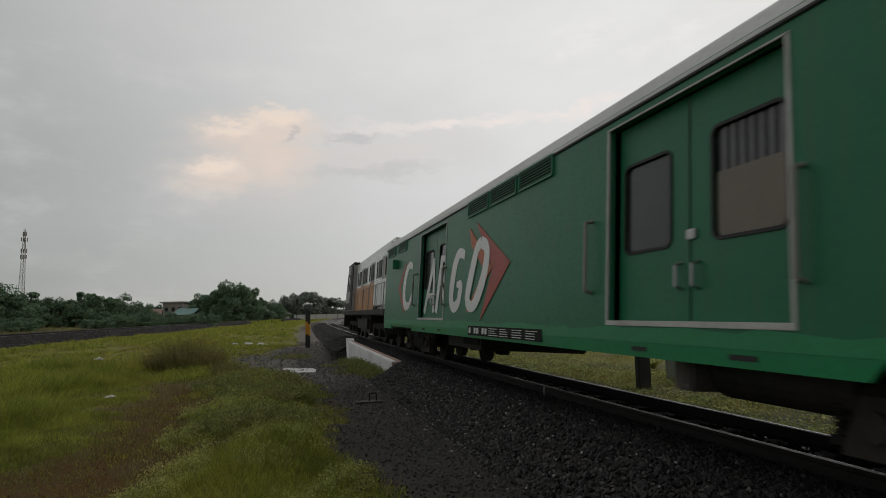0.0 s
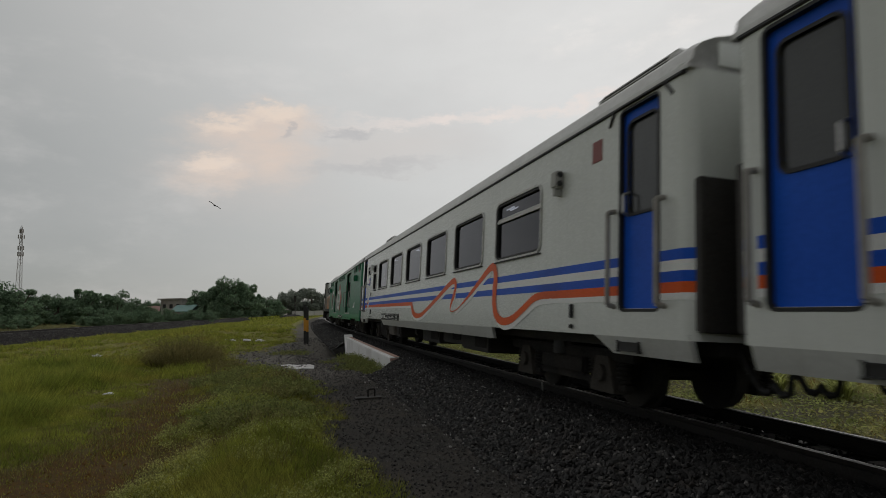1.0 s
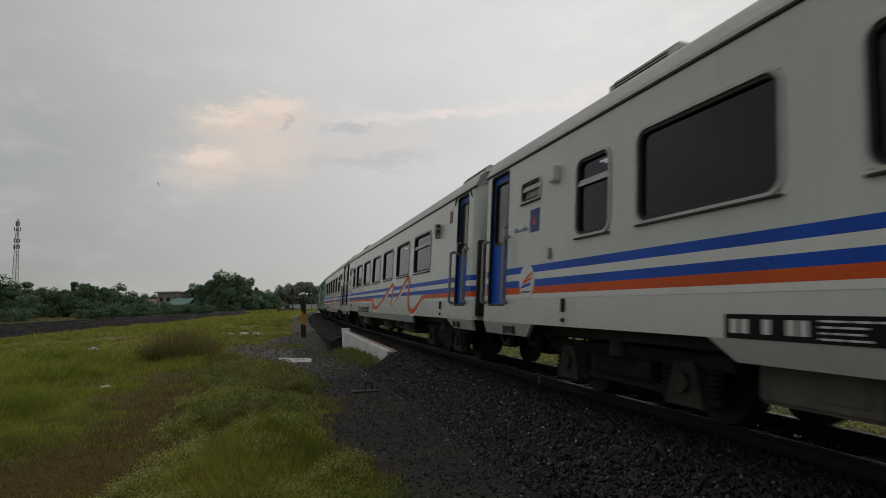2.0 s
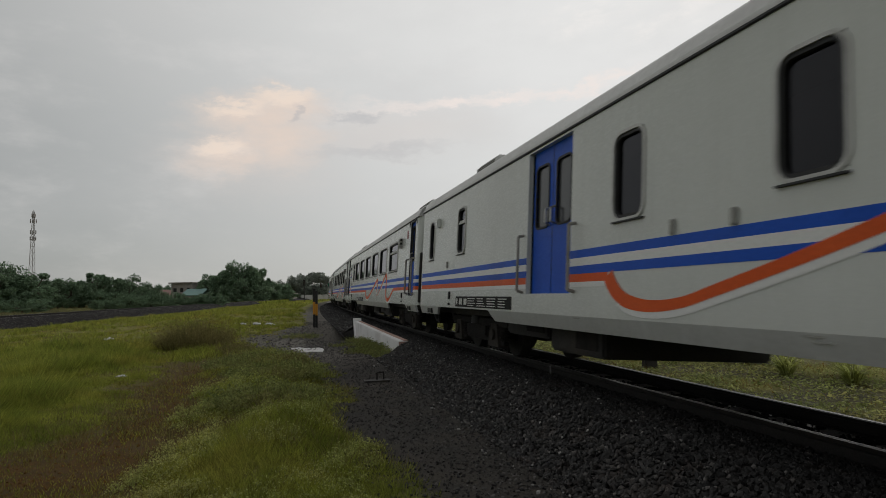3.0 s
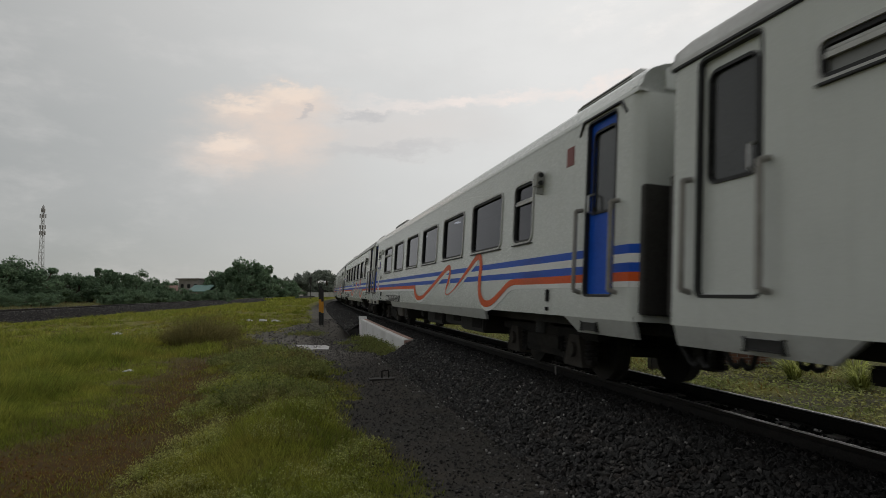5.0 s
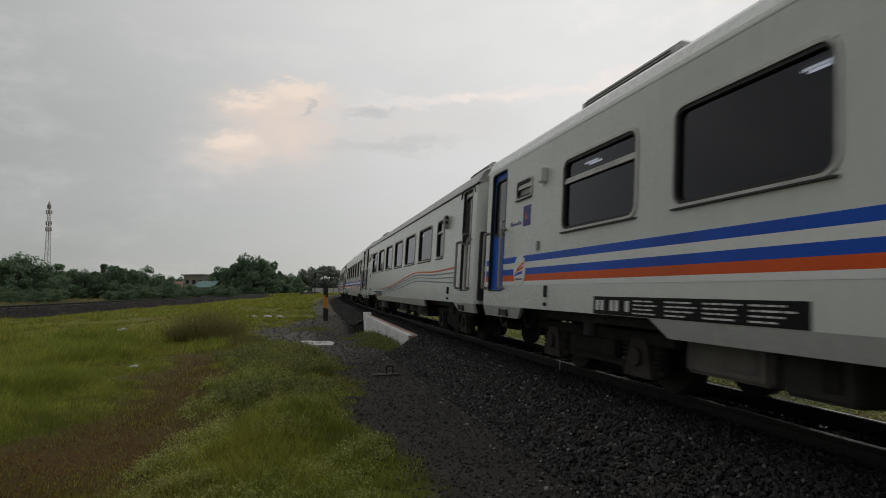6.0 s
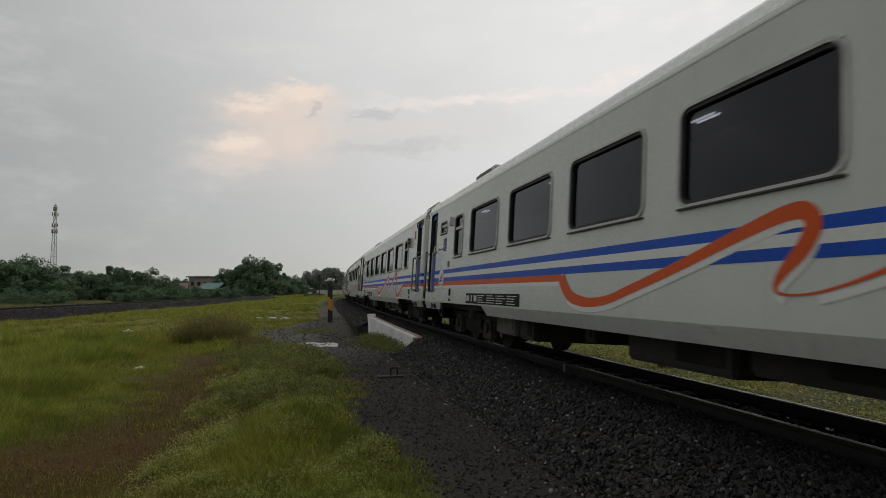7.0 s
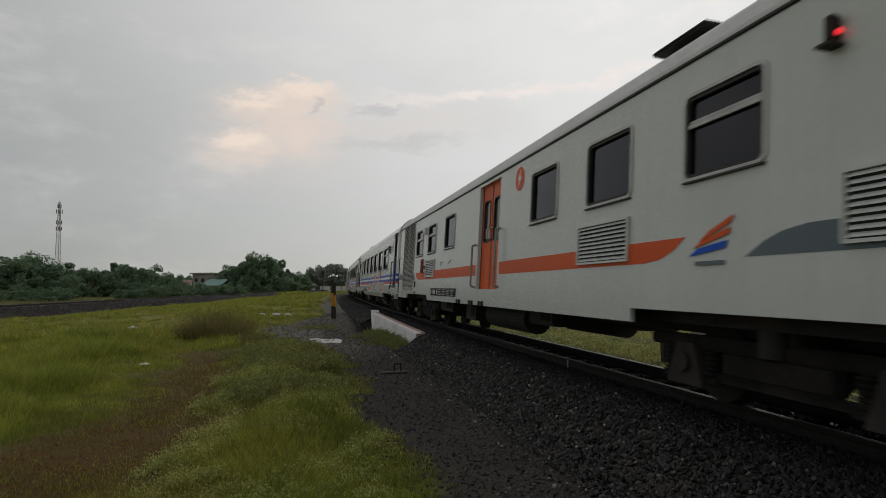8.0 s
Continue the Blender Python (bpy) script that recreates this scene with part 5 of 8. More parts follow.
def coach(windows, splits, board, digits, wc_front=True, shift=0.0, lamps=True, plain=False, label="white passenger coach with blue and orange stripes", sign=None, roof_at=(3.2, 4.5, 18.0, 19.9), double=None, fore=0.0, strip=True):
    """A white passenger coach with a door at each end and dark windows; fore moves the fittings round its front door."""
    front = (DOOR_F[0] + fore, DOOR_F[1] + fore)
    wc = (WC[0] + fore, WC[1] + fore, WC[2], WC[3])
    c = tagged(empty("passenger_coach"), label, "train coach", "coaches of the train")
    doors = [front, DOOR_R] if double is None else [double]
    holes = [hole(*w) for w in windows] + [hole(*d, *DOOR_Z) for d in doors]
    if wc_front:
        holes.append(hole(*wc))
    shell(c, holes, [], roof="roof" if strip else "white", strip=strip)
    skirts(c, [(0.32, 2.10, 0.0, 0.25), (5.36, 15.93, 0.25, 0.02), (19.10, 20.62, 0.30, 0.0)])
    for i, w in enumerate(windows):
        window(c, *w, split=0.29 if i in splits else 0)
    if wc_front:
        window(c, *wc, r=0.05, wide=0.03, split=0.10, glass="frosted")
    paint = "white" if plain else "blue"
    if double is None:
        leaf_door(c, *front, *DOOR_Z, paint, handle=0.14)
        leaf_door(c, *DOOR_R, *DOOR_Z, paint, handle=0.86, drip=True)
    else:
        m = sum(double) / 2
        leaf_door(c, double[0] + 0.06, m - 0.008, *DOOR_Z, paint, pane=(0.2, 0.85, 0.46, 0.88), handle=0.12, rails=False, inset=0.07)
        leaf_door(c, m + 0.008, double[1] - 0.06, *DOOR_Z, paint, pane=(0.15, 0.8, 0.46, 0.88), handle=0.88, rails=False, inset=0.07)
        handrail(c, double[0] - 0.12, 1.12, 1.95)
        handrail(c, double[1] + 0.12, 1.12, 1.95)
    if plain:
        for k, (mat, z, w) in enumerate((("orange", 1.42, 0.035), ("slate", 1.34, 0.03), ("slate", 1.26, 0.025), ("slate", 1.17, 0.03))):
            pts = [(6.0 + 0.4 * k, z - 0.28, 0.01), (9.0, z - 0.25 + 0.03 * k, w), (12.0, z - 0.02, w), (14.5, z + 0.16, w), (17.0, z + 0.12, w), (19.2, z + 0.16 - 0.03 * k, w)]
            curve_band(c, mat, pts, "thin flowing stripe")
    else:
        livery(c, doors, shift)
        if double is None:
            emblem(c, 2.05 + fore, 1.40)
            bm = plate(bmesh.new(), -SIDE, [(u_y(2.10 + fore), 2.07), (u_y(2.38 + fore), 2.07), (u_y(2.38 + fore), 2.38), (u_y(2.10 + fore), 2.38)], 0.006)
            cls = part("class_plate", bm, "plate_blue", c, "small blue plate with an orange sign")
            bm = plate(bmesh.new(), -SIDE - 0.006, [(u_y(v + fore), z) for v, z in ((2.19, 2.17), (2.29, 2.17), (2.26, 2.23), (2.235, 2.29), (2.21, 2.23))], 0.003)
            part("sign", bm, "orange", cls)
            bm = bmesh.new()
            for i in range(9):
                a = 1.58 + fore + i * 0.053
                plate(bm, -SIDE, [(u_y(a), 2.115), (u_y(a + 0.03), 2.115), (u_y(a + 0.03), 2.155 + 0.03 * (i in (0, 1, 6))), (u_y(a), 2.155 + 0.03 * (i in (0, 1, 6)))], 0.003)
            tagged(part("small_print", bm, "plate_blue", c, "small blue script"), kind="stuff")
        if double is None:
            bm = plate(bmesh.new(), -SIDE, [(u_y(19.02), 2.72), (u_y(19.22), 2.72), (u_y(19.22), 2.96), (u_y(19.02), 2.96)], 0.006)
            part("warning_plate", bm, "red", c, "small dull red plate")
        else:
            bm = plate(bmesh.new(), -SIDE, [(u_y(19.50), 2.80), (u_y(19.66), 2.80), (u_y(19.66), 3.02), (u_y(19.50), 3.02)], 0.006)
            part("warning_plate", bm, "box", c, "small grey plate")
    if sign:
        bm = bmesh.new()
        box(bm, -SIDE - 0.05, -SIDE, u_y(sign[1]), u_y(sign[0]), sign[2], sign[3], 0.012)
        sb = part("destination_board", bm, "bright", c, "white board with small blue print")
        for z0, z1, a0, a1 in ((0.55, 0.75, 0.08, 0.92), (0.25, 0.40, 0.15, 0.85)):
            w, h = sign[1] - sign[0], sign[3] - sign[2]
            bm = plate(bmesh.new(), -SIDE - 0.05, [(u_y(sign[0] + a0 * w), sign[2] + z0 * h), (u_y(sign[0] + a1 * w), sign[2] + z0 * h), (u_y(sign[0] + a1 * w), sign[2] + z1 * h), (u_y(sign[0] + a0 * w), sign[2] + z1 * h)], 0.003)
            part("print_bar", bm, "blue", sb)
    number_board(c, *board, digits, board[0] + 0.78)
    if double is None:
        speaker_box(c, 18.25, 2.70)
        speaker_box(c, 2.85 + fore, 2.72, True)
    else:
        speaker_box(c, 19.02, 2.68)
        speaker_box(c, 1.92, 2.72, True)
        small_fitting(c, 18.85, 1.70, 1.92)
        for u in (10.25, 11.0):
            small_fitting(c, u, 1.62, 1.76)
    small_fitting(c, 2.72 + fore, 1.66, 1.80)
    # faint maker's marks and lifting points along the lower panel
    for u, z in ((11.6, 0.80), (11.68, 0.765), (14.3, 0.80), (8.4, 0.80)):
        bm = plate(bmesh.new(), -SIDE, [(u_y(u), z), (u_y(u + 0.16), z), (u_y(u + 0.16), z + 0.014), (u_y(u), z + 0.014)], 0.004)
        part("panel_mark", bm, "box", c)
    for u in (2.98, 18.6):
        small_fitting(c, u, 1.00, 1.16, "rubber")
        small_fitting(c, u, 0.88, 0.93, "rubber")
    for u0, u1 in ((1.15, 1.50), (19.55, 19.90)):
        notch(c, u0, u1, 0.69, 0.78)
    interior(c, lamps)
    bogie(c, 3.46)
    bogie(c, 17.46)
    underside(c, [(5.6, 6.6, 0.36, 1.25), (6.65, 7.3, 0.33, 1.2), (8.75, 9.05, 0.46, 1.1), (9.9, 11.6, 0.36, 1.15), (11.7, 13.2, 0.42, 1.1), (13.3, 14.9, 0.36, 1.15)] if double is None else [(5.3, 6.9, 0.46, 1.1), (7.2, 8.6, 0.34, 1.2), (12.2, 13.4, 0.52, 1.1), (15.2, 16.2, 0.52, 1.1)])
    roof_unit(c, roof_at[0], roof_at[1], 1.1, 3.42, 3.79)
    roof_unit(c, roof_at[2] + 0.3, roof_at[3], 1.05, 3.45, 3.81)
    return c


def louvre(parent, u0, u1, z0, z1, n, mat="white", x=-SIDE, name="louvre"):
    """A framed vent with slanting slats over a dark opening."""
    bm = plate(bmesh.new(), x, [(u_y(u0), z0), (u_y(u1), z0), (u_y(u1), z1), (u_y(u0), z1)], 0.004)
    v = part(name, bm, "rubber", parent, "louvred vent")
    bm = bmesh.new()
    h = (z1 - z0) / n
    for i in range(n):
        z = z0 + (i + 0.5) * h
        f = [(x - 0.004, z + h * 0.42), (x - 0.028, z - h * 0.12), (x - 0.028, z - h * 0.28), (x - 0.004, z + 0.1 * h)]
        a = [bm.verts.new((p, u_y(u0 + 0.02), q)) for p, q in f]
        b = [bm.verts.new((p, u_y(u1 - 0.02), q)) for p, q in f]
        for k in range(4):
            bm.faces.new((a[k], b[k], b[(k + 1) % 4], a[(k + 1) % 4]))
        bm.faces.new(a[::-1])
        bm.faces.new(b)
    tagged(part("slats", bm, mat, v), kind="stuff")
    bm = bmesh.new()
    for a0, a1, b0, b1 in ((u0 - 0.02, u1 + 0.02, z1, z1 + 0.025), (u0 - 0.02, u1 + 0.02, z0 - 0.025, z0), (u0 - 0.025, u0, z0, z1), (u1, u1 + 0.025, z0, z1)):
        box(bm, x - 0.03, x, u_y(a1), u_y(a0), b0, b1)
    part("rim", bm, mat, v)
    return v


def letter_shape(parent, outline, mat, name, thick=0.008):
    bm = bmesh.new()
    curve = [(u_y(u), z, w) for u, z, w in spline(outline, 6)]
    ribbon(bm, -SIDE, curve, thick)
    return part(name, bm, mat, parent)


def cargo_car():
    c = tagged(empty("parcels_van"), "green parcels van with a white word and red arrow", "train coach", "coaches of the train")
    dz = (1.03, 3.07)
    doors = [(5.10, 7.40), (13.82, 16.12)]
    shell(c, [hole(*d, *dz) for d in doors], [], "green", "roof")
    skirts(c, [(0.32, 1.62, 0.0, 0.0), (4.3, 16.75, 0.12, 0.12), (19.0, 20.58, 0.25, 0.0)], "green_low", 0.69, 0.01)
    skirts(c, [(1.62, 4.3, 0.2, 0.0), (16.75, 19.0, 0.0, 0.2)], "green_low", 0.76, 0.01)
    rng = random.Random(3)
    tops, u = [], 0.42
    while u < 20.50:
        tops.append((u, 0.93 + 0.06 * rng.random()))
        u += 0.10 + 0.35 * rng.random()
    tops.append((20.52, 0.95))
    bm = bmesh.new()
    for (a, za), (b, zb) in zip(tops, tops[1:]):
        bm.faces.new([bm.verts.new((-SIDE - 0.003, u_y(p), q)) for p, q in ((a, SILL), (b, SILL), (b, zb), (a, za))])
    bmesh.ops.remove_doubles(bm, verts=bm.verts, dist=0.0005)
    part("repainted_band", bm, "green_low", c, "brighter green repainted band along the bottom")
    for k, (a, b) in enumerate(doors):
        m = (a + b) / 2
        leaf_door(c, a + 0.05, m - 0.012, *dz, "green", pane=(0.24, 0.90, 0.345, 0.78), handle=0.10, rails=False, inset=0.11, grip=0.14)
        leaf_door(c, m + 0.012, b - 0.05, *dz, "green", pane=(0.06, 0.74, 0.345, 0.80), handle=0.92, rails=False, inset=0.11, glass="van_glass", grip=0.14)
        for u0, u1, z0, z1 in ((a - 0.035, a, dz[0], dz[1]), (b, b + 0.04, dz[0], dz[1]), (a - 0.035, b + 0.04, dz[0] - 0.05, dz[0]), (a - 0.035, b + 0.04, dz[1], dz[1] + 0.02)):
            bm = bmesh.new()
            box(bm, -SIDE - 0.012, -SIDE + 0.02, u_y(u1), u_y(u0), z0, z1, 0.004)
            part("door_edging", bm, "frame", c, "bare metal edging of the doorway")
        bm = bmesh.new()
        box(bm, -SIDE + 0.08, -SIDE + 0.12, u_y(m) - 0.09, u_y(m) + 0.03, dz[0] + 0.72, dz[0] + 0.81, 0.008)
        part("lock", bm, "steel", c)
        handrail(c, a - 0.34, dz[0] + 0.30, dz[0] + 1.10)
        handrail(c, b + 0.12, dz[0] + 0.27, dz[0] + 1.06)
        # packing in the doors' panes: a pale board below, hanging strips above
        y0, y1 = u_y(b - 0.05), u_y(m + 0.012)
        bm = bmesh.new()
        box(bm, -SIDE + 0.145, -SIDE + 0.155, y0 + 0.1, y1 - 0.1, dz[0] + 0.66, dz[0] + 1.26)
        part("board_behind_pane", bm, "curtain", c, "pale board behind the door pane")
        bm = bmesh.new()
        for i in range(9):
            yy = y0 + 0.14 + i * (y1 - y0 - 0.3) / 8
            box(bm, -SIDE + 0.150, -SIDE + 0.155, yy - 0.022, yy + 0.022, dz[0] + 1.26, dz[0] + 1.68)
        tagged(part("strips_behind_pane", bm, "frame", c, "pale strips behind the door pane"), kind="stuff")
    for u0, u1 in ((0.7, 1.75), (2.25, 3.35), (8.92, 9.98), (10.12, 11.22), (11.36, 12.44), (17.6, 18.6), (19.1, 20.1)):
        louvre(c, u0, u1, 2.93, 3.18, 6, "green")
    for u in (2.1, 18.95):
        bm = bmesh.new()
        box(bm, -SIDE - 0.17, -SIDE, u_y(u) - 0.16, u_y(u) + 0.16, 2.46, 2.72, 0.02)
        part("lamp_box", bm, "green", c)
    bm = plate(bmesh.new(), -SIDE, [(u_y(19.65), 2.83), (u_y(20.0), 2.83), (u_y(20.0), 3.12), (u_y(19.65), 3.12)], 0.006)
    part("warning_plate", bm, "red", c)
    # the word and its arrow heads
    letter_shape(c, [(4.25, 2.36, 0.18), (3.85, 2.43, 0.20), (3.45, 2.15, 0.30), (3.32, 1.66, 0.34), (3.55, 1.36, 0.26), (4.0, 1.36, 0.18), (4.3, 1.62, 0.14)], "bright", "letter")
    letter_shape(c, [(8.78, 2.22, 0.18), (8.45, 2.29, 0.20), (8.20, 2.12, 0.28), (8.04, 1.80, 0.32), (7.97, 1.45, 0.30), (8.13, 1.25, 0.22), (8.42, 1.30, 0.22), (8.55, 1.50, 0.24), (8.58, 1.66, 0.20), (8.32, 1.68, 0.10)], "bright", "letter")
    letter_shape(c, [(9.72, 2.36, 0.20), (9.98, 2.25, 0.24), (10.03, 2.03, 0.28), (9.88, 1.70, 0.28), (9.58, 1.36, 0.26), (9.33, 1.24, 0.20), (9.12, 1.30, 0.24), (9.08, 1.48, 0.28), (9.28, 1.88, 0.28), (9.5, 2.24, 0.24), (9.72, 2.36, 0.20)], "bright", "letter", 0.018)
    arrow = [(9.40, 2.76), (11.07, 1.89), (9.77, 0.99), (10.31, 1.87)]
    part("arrow_head", plate(bmesh.new(), -SIDE, [(u_y(u), z) for u, z in arrow], 0.012), "faded_red", c, "faded red arrow head")
    chevron = [(9.01, 2.71), (10.31, 1.87), (9.12, 1.14), (9.00, 1.16), (9.93, 1.85), (9.16, 2.36)]
    part("arrow_head", plate(bmesh.new(), -SIDE, [(u_y(u), z) for u, z in chevron], 0.014), "faded_orange", c, "faded orange inner arrow head")
    tail = [(3.30, 2.52), (2.45, 1.87), (3.35, 1.15), (3.50, 1.17), (2.78, 1.87), (3.50, 2.50)]
    part("arrow_tail", plate(bmesh.new(), -SIDE, [(u_y(u), z) for u, z in tail], 0.005), "faded_red", c, "faded red arrow tail")
    # the two letters that lie across the recessed doors
    xd = -SIDE + 0.11
    for pts in ([(5.35, 1.15, 0.20), (5.75, 1.80, 0.20), (6.10, 2.40, 0.20)], [(6.10, 2.40, 0.16), (6.15, 1.80, 0.16), (6.20, 1.15, 0.16)], [(5.6, 1.55, 0.12), (5.9, 1.55, 0.12), (6.15, 1.55, 0.12)],
                [(6.45, 1.15, 0.22), (6.62, 1.80, 0.22), (6.80, 2.40, 0.22)], [(6.80, 2.35, 0.14), (7.20, 2.25, 0.16), (7.15, 1.95, 0.16), (6.72, 1.80, 0.12)], [(6.80, 1.75, 0.14), (7.05, 1.45, 0.16), (7.15, 1.15, 0.16)]):
        part("letter_stroke", ribbon(bmesh.new(), xd, [(u_y(u), z, w) for u, z, w in spline(pts, 4)], 0.014), "bright", c)
    tri = [(17.75, 1.27), (18.45, 1.27), (18.45, 1.52), (18.25, 1.50)]
    e = part("badge", plate(bmesh.new(), -SIDE, [(u_y(u), z) for u, z in tri], 0.006), "bright", c, "small white swept badge")
    for k in range(2):
        z = 1.33 + 0.07 * k
        part("badge_stroke", plate(bmesh.new(), -SIDE - 0.006, [(u_y(18.0 + 0.1 * k), z), (u_y(18.4), z + 0.03), (u_y(18.4), z + 0.05), (u_y(18.05 + 0.1 * k), z + 0.02)], 0.003), "slate", e)
    number_board(c, 9.15, 12.24, 0.735, 0.90, "1011011", 10.2)
    for u0, u1 in ((14.24, 14.5), (15.52, 15.82), (5.6, 5.85), (7.0, 7.25)):
        bm = bmesh.new()
        box(bm, -SIDE - 0.002, -SIDE + 0.03, u_y(u1), u_y(u0), 0.735, 0.80, 0.012)
        part("step_pocket", bm, "rubber", c)
    interior(c, False)
    bogie(c, 3.46)
    bogie(c, 17.46)
    underside(c, [(14.55, 14.80, 0.42, 1.25), (6.5, 8.8, 0.45, 1.1)])
    tank(c, 14.85, 16.2, 0.62, 0.24)
    return c


def power_car():
    c = tagged(empty("generator_car"), "white generator car with orange doors and stripe", "train coach", "coaches of the train")
    dz = (1.06, 3.10)
    wins = [(3.58, 4.52, 2.06, 2.80), (5.35, 6.29, 2.06, 2.81), (7.38, 8.33, 2.06, 2.83), (13.12, 14.06, 2.09, 2.84), (14.97, 15.96, 2.09, 2.84), (16.90, 17.84, 2.08, 2.83), (18.95, 19.9, 2.1, 2.82)]
    door = (10.30, 11.58)
    shell(c, [hole(*w) for w in wins] + [hole(*door, *dz)], [], sill=0.885)
    skirts(c, [(0.32, 2.06, 0.0, 0.05), (5.40, 16.03, 0.15, 0.0), (19.0, 20.62, 0.1, 0.0)], "white", 0.745, 0.0, 0.885)
    for i, w in enumerate(wins):
        window(c, *w, split=0.27 if i in (0, 1, 5, 6) else 0, r=0.06)
    m = sum(door) / 2
    leaf_door(c, door[0] + 0.05, m - 0.02, *dz, "orange", pane=(0.2, 0.8, 0.46, 0.84), handle=0.12, rails=False, inset=0.07)
    leaf_door(c, m + 0.02, door[1] - 0.05, *dz, "orange", pane=(0.2, 0.8, 0.46, 0.84), handle=0.88, rails=False, inset=0.07)
    handrail(c, door[0] - 0.10, 1.10, 1.95)
    handrail(c, door[1] + 0.10, 1.10, 2.15)
    louvre(c, 1.30, 2.20, 1.03, 3.18, 52, "fin", name="radiator_grille")
    louvre(c, 2.24, 3.14, 1.03, 3.18, 52, "fin", name="radiator_grille")
    for u0, u1 in ((5.20, 6.25), (14.82, 15.95), (18.55, 19.60)):
        louvre(c, u0, u1, 1.40, 1.83, 9, "white", -SIDE - 0.006)
    for pts, mat, lab in (([(3.56, 1.535), (4.8, 1.545), (10.20, 1.55), (10.20, 1.33), (4.1, 1.32), (3.82, 1.37)], "orange", "broad orange stripe"),
                          ([(11.68, 1.55), (16.92, 1.555), (16.76, 1.45), (16.54, 1.37), (16.28, 1.34), (11.68, 1.33)], "orange", "broad orange stripe"),
                          ([(0.42, 1.55), (1.26, 1.55), (1.26, 1.35), (0.42, 1.35)], "slate", "slate blue block"),
                          ([(3.18, 1.54), (3.32, 1.49), (3.45, 1.40), (3.52, 1.31), (3.18, 1.32)], "slate", "slate blue block"),
                          ([(17.66, 1.34), (17.85, 1.45), (18.02, 1.51), (18.25, 1.545), (20.52, 1.56), (20.52, 1.34)], "slate", "slate blue block")):
        part("stripe", plate(bmesh.new(), -SIDE, [(u_y(u), z) for u, z in pts], 0.004), mat, c, lab)
    emblem(c, 17.28, 1.50, 1.4, False)
    r = part("hazard_sign", disc(bmesh.new(), -SIDE, 12.56, 2.88, 0.20), "orange", c, "round orange sign with a white bolt")
    part("disc", disc(bmesh.new(), -SIDE - 0.006, 12.56, 2.88, 0.155, 28, 0.002), "orange", r)
    bolt = [(12.62, 3.02), (12.47, 2.87), (12.55, 2.87), (12.49, 2.74), (12.66, 2.91), (12.57, 2.91)]
    part("bolt_sign", plate(bmesh.new(), -SIDE - 0.008, [(u_y(u), z) for u, z in bolt], 0.003), "bright", r)
    bm = bmesh.new()
    cyl(bm, (-SIDE - 0.07, u_y(4.91), 1.50), (-SIDE - 0.07, u_y(4.91), 1.90), 0.046, 14)
    box(bm, -SIDE - 0.07, -SIDE, u_y(4.91) - 0.085, u_y(4.91) + 0.02, 1.63, 1.72)
    part("fuel_filler", bm, "red", c, "dark red upright filler")
    speaker_box(c, 5.0, 2.72, True)
    for u in (7.2, 8.1):
        pipe_bm = pipe(bmesh.new(), [(-SIDE, u_y(u), 1.74), (-SIDE - 0.05, u_y(u), 1.70), (-SIDE - 0.05, u_y(u), 1.64)], 0.015, 6)
        part("hook", pipe_bm, "steel", c)
    bm = bmesh.new()
    box(bm, -SIDE - 0.09, -SIDE, u_y(18.51), u_y(18.43), 2.71, 2.90, 0.02)
    box(bm, -SIDE - 0.12, -SIDE, u_y(18.53), u_y(18.40), 2.68, 2.70)
    tl = part("tail_lamp", bm, "dark", c, "black lamp box with a red light")
    bm = cyl(bmesh.new(), (-SIDE - 0.045, u_y(18.51), 2.77), (-SIDE - 0.045, u_y(18.53), 2.77), 0.021, 14)
    part("lens", bm, "tail", tl, "glowing red lens")
    number_board(c, 5.95, 8.7, 0.88, 1.07, "101101", 6.9)
    for u in (8.9, 9.9, 10.6):
        notch(c, u, u + 0.22, 0.755, 0.82, 0.0)
    bm = bmesh.new()
    box(bm, -1.22, -0.45, u_y(16.75), u_y(15.85), 3.68, 3.73, 0.02)
    box(bm, -1.08, -0.55, u_y(16.65), u_y(16.0), 3.5, 3.69)
    part("exhaust_cover", bm, "dark", c, "dark raised cover on the roof")
    for u in (7.6, 9.3, 10.1):
        bm = cyl(bmesh.new(), (-0.6, u_y(u), 3.58), (-0.6, u_y(u), 3.82), 0.06, 10)
        cyl(bm, (-0.6, u_y(u), 3.80), (-0.6, u_y(u), 3.86), 0.10, 10)
        part("roof_vent", bm, "dark", c)
    for u in (2.1, 18.6):
        small_fitting(c, u + 1.5, 1.1, 1.28, "rubber")
        small_fitting(c, u + 1.5, 0.90, 0.96, "rubber")
    interior(c, False)
    bogie(c, 3.46)
    bogie(c, 17.46)
    underside(c, [(6.0, 7.4, 0.5, 1.2), (12.2, 13.2, 0.52, 1.1), (8.6, 9.4, 0.4, 1.2)])
    tank(c, 9.8, 12.0, 0.58, 0.26)
    return c


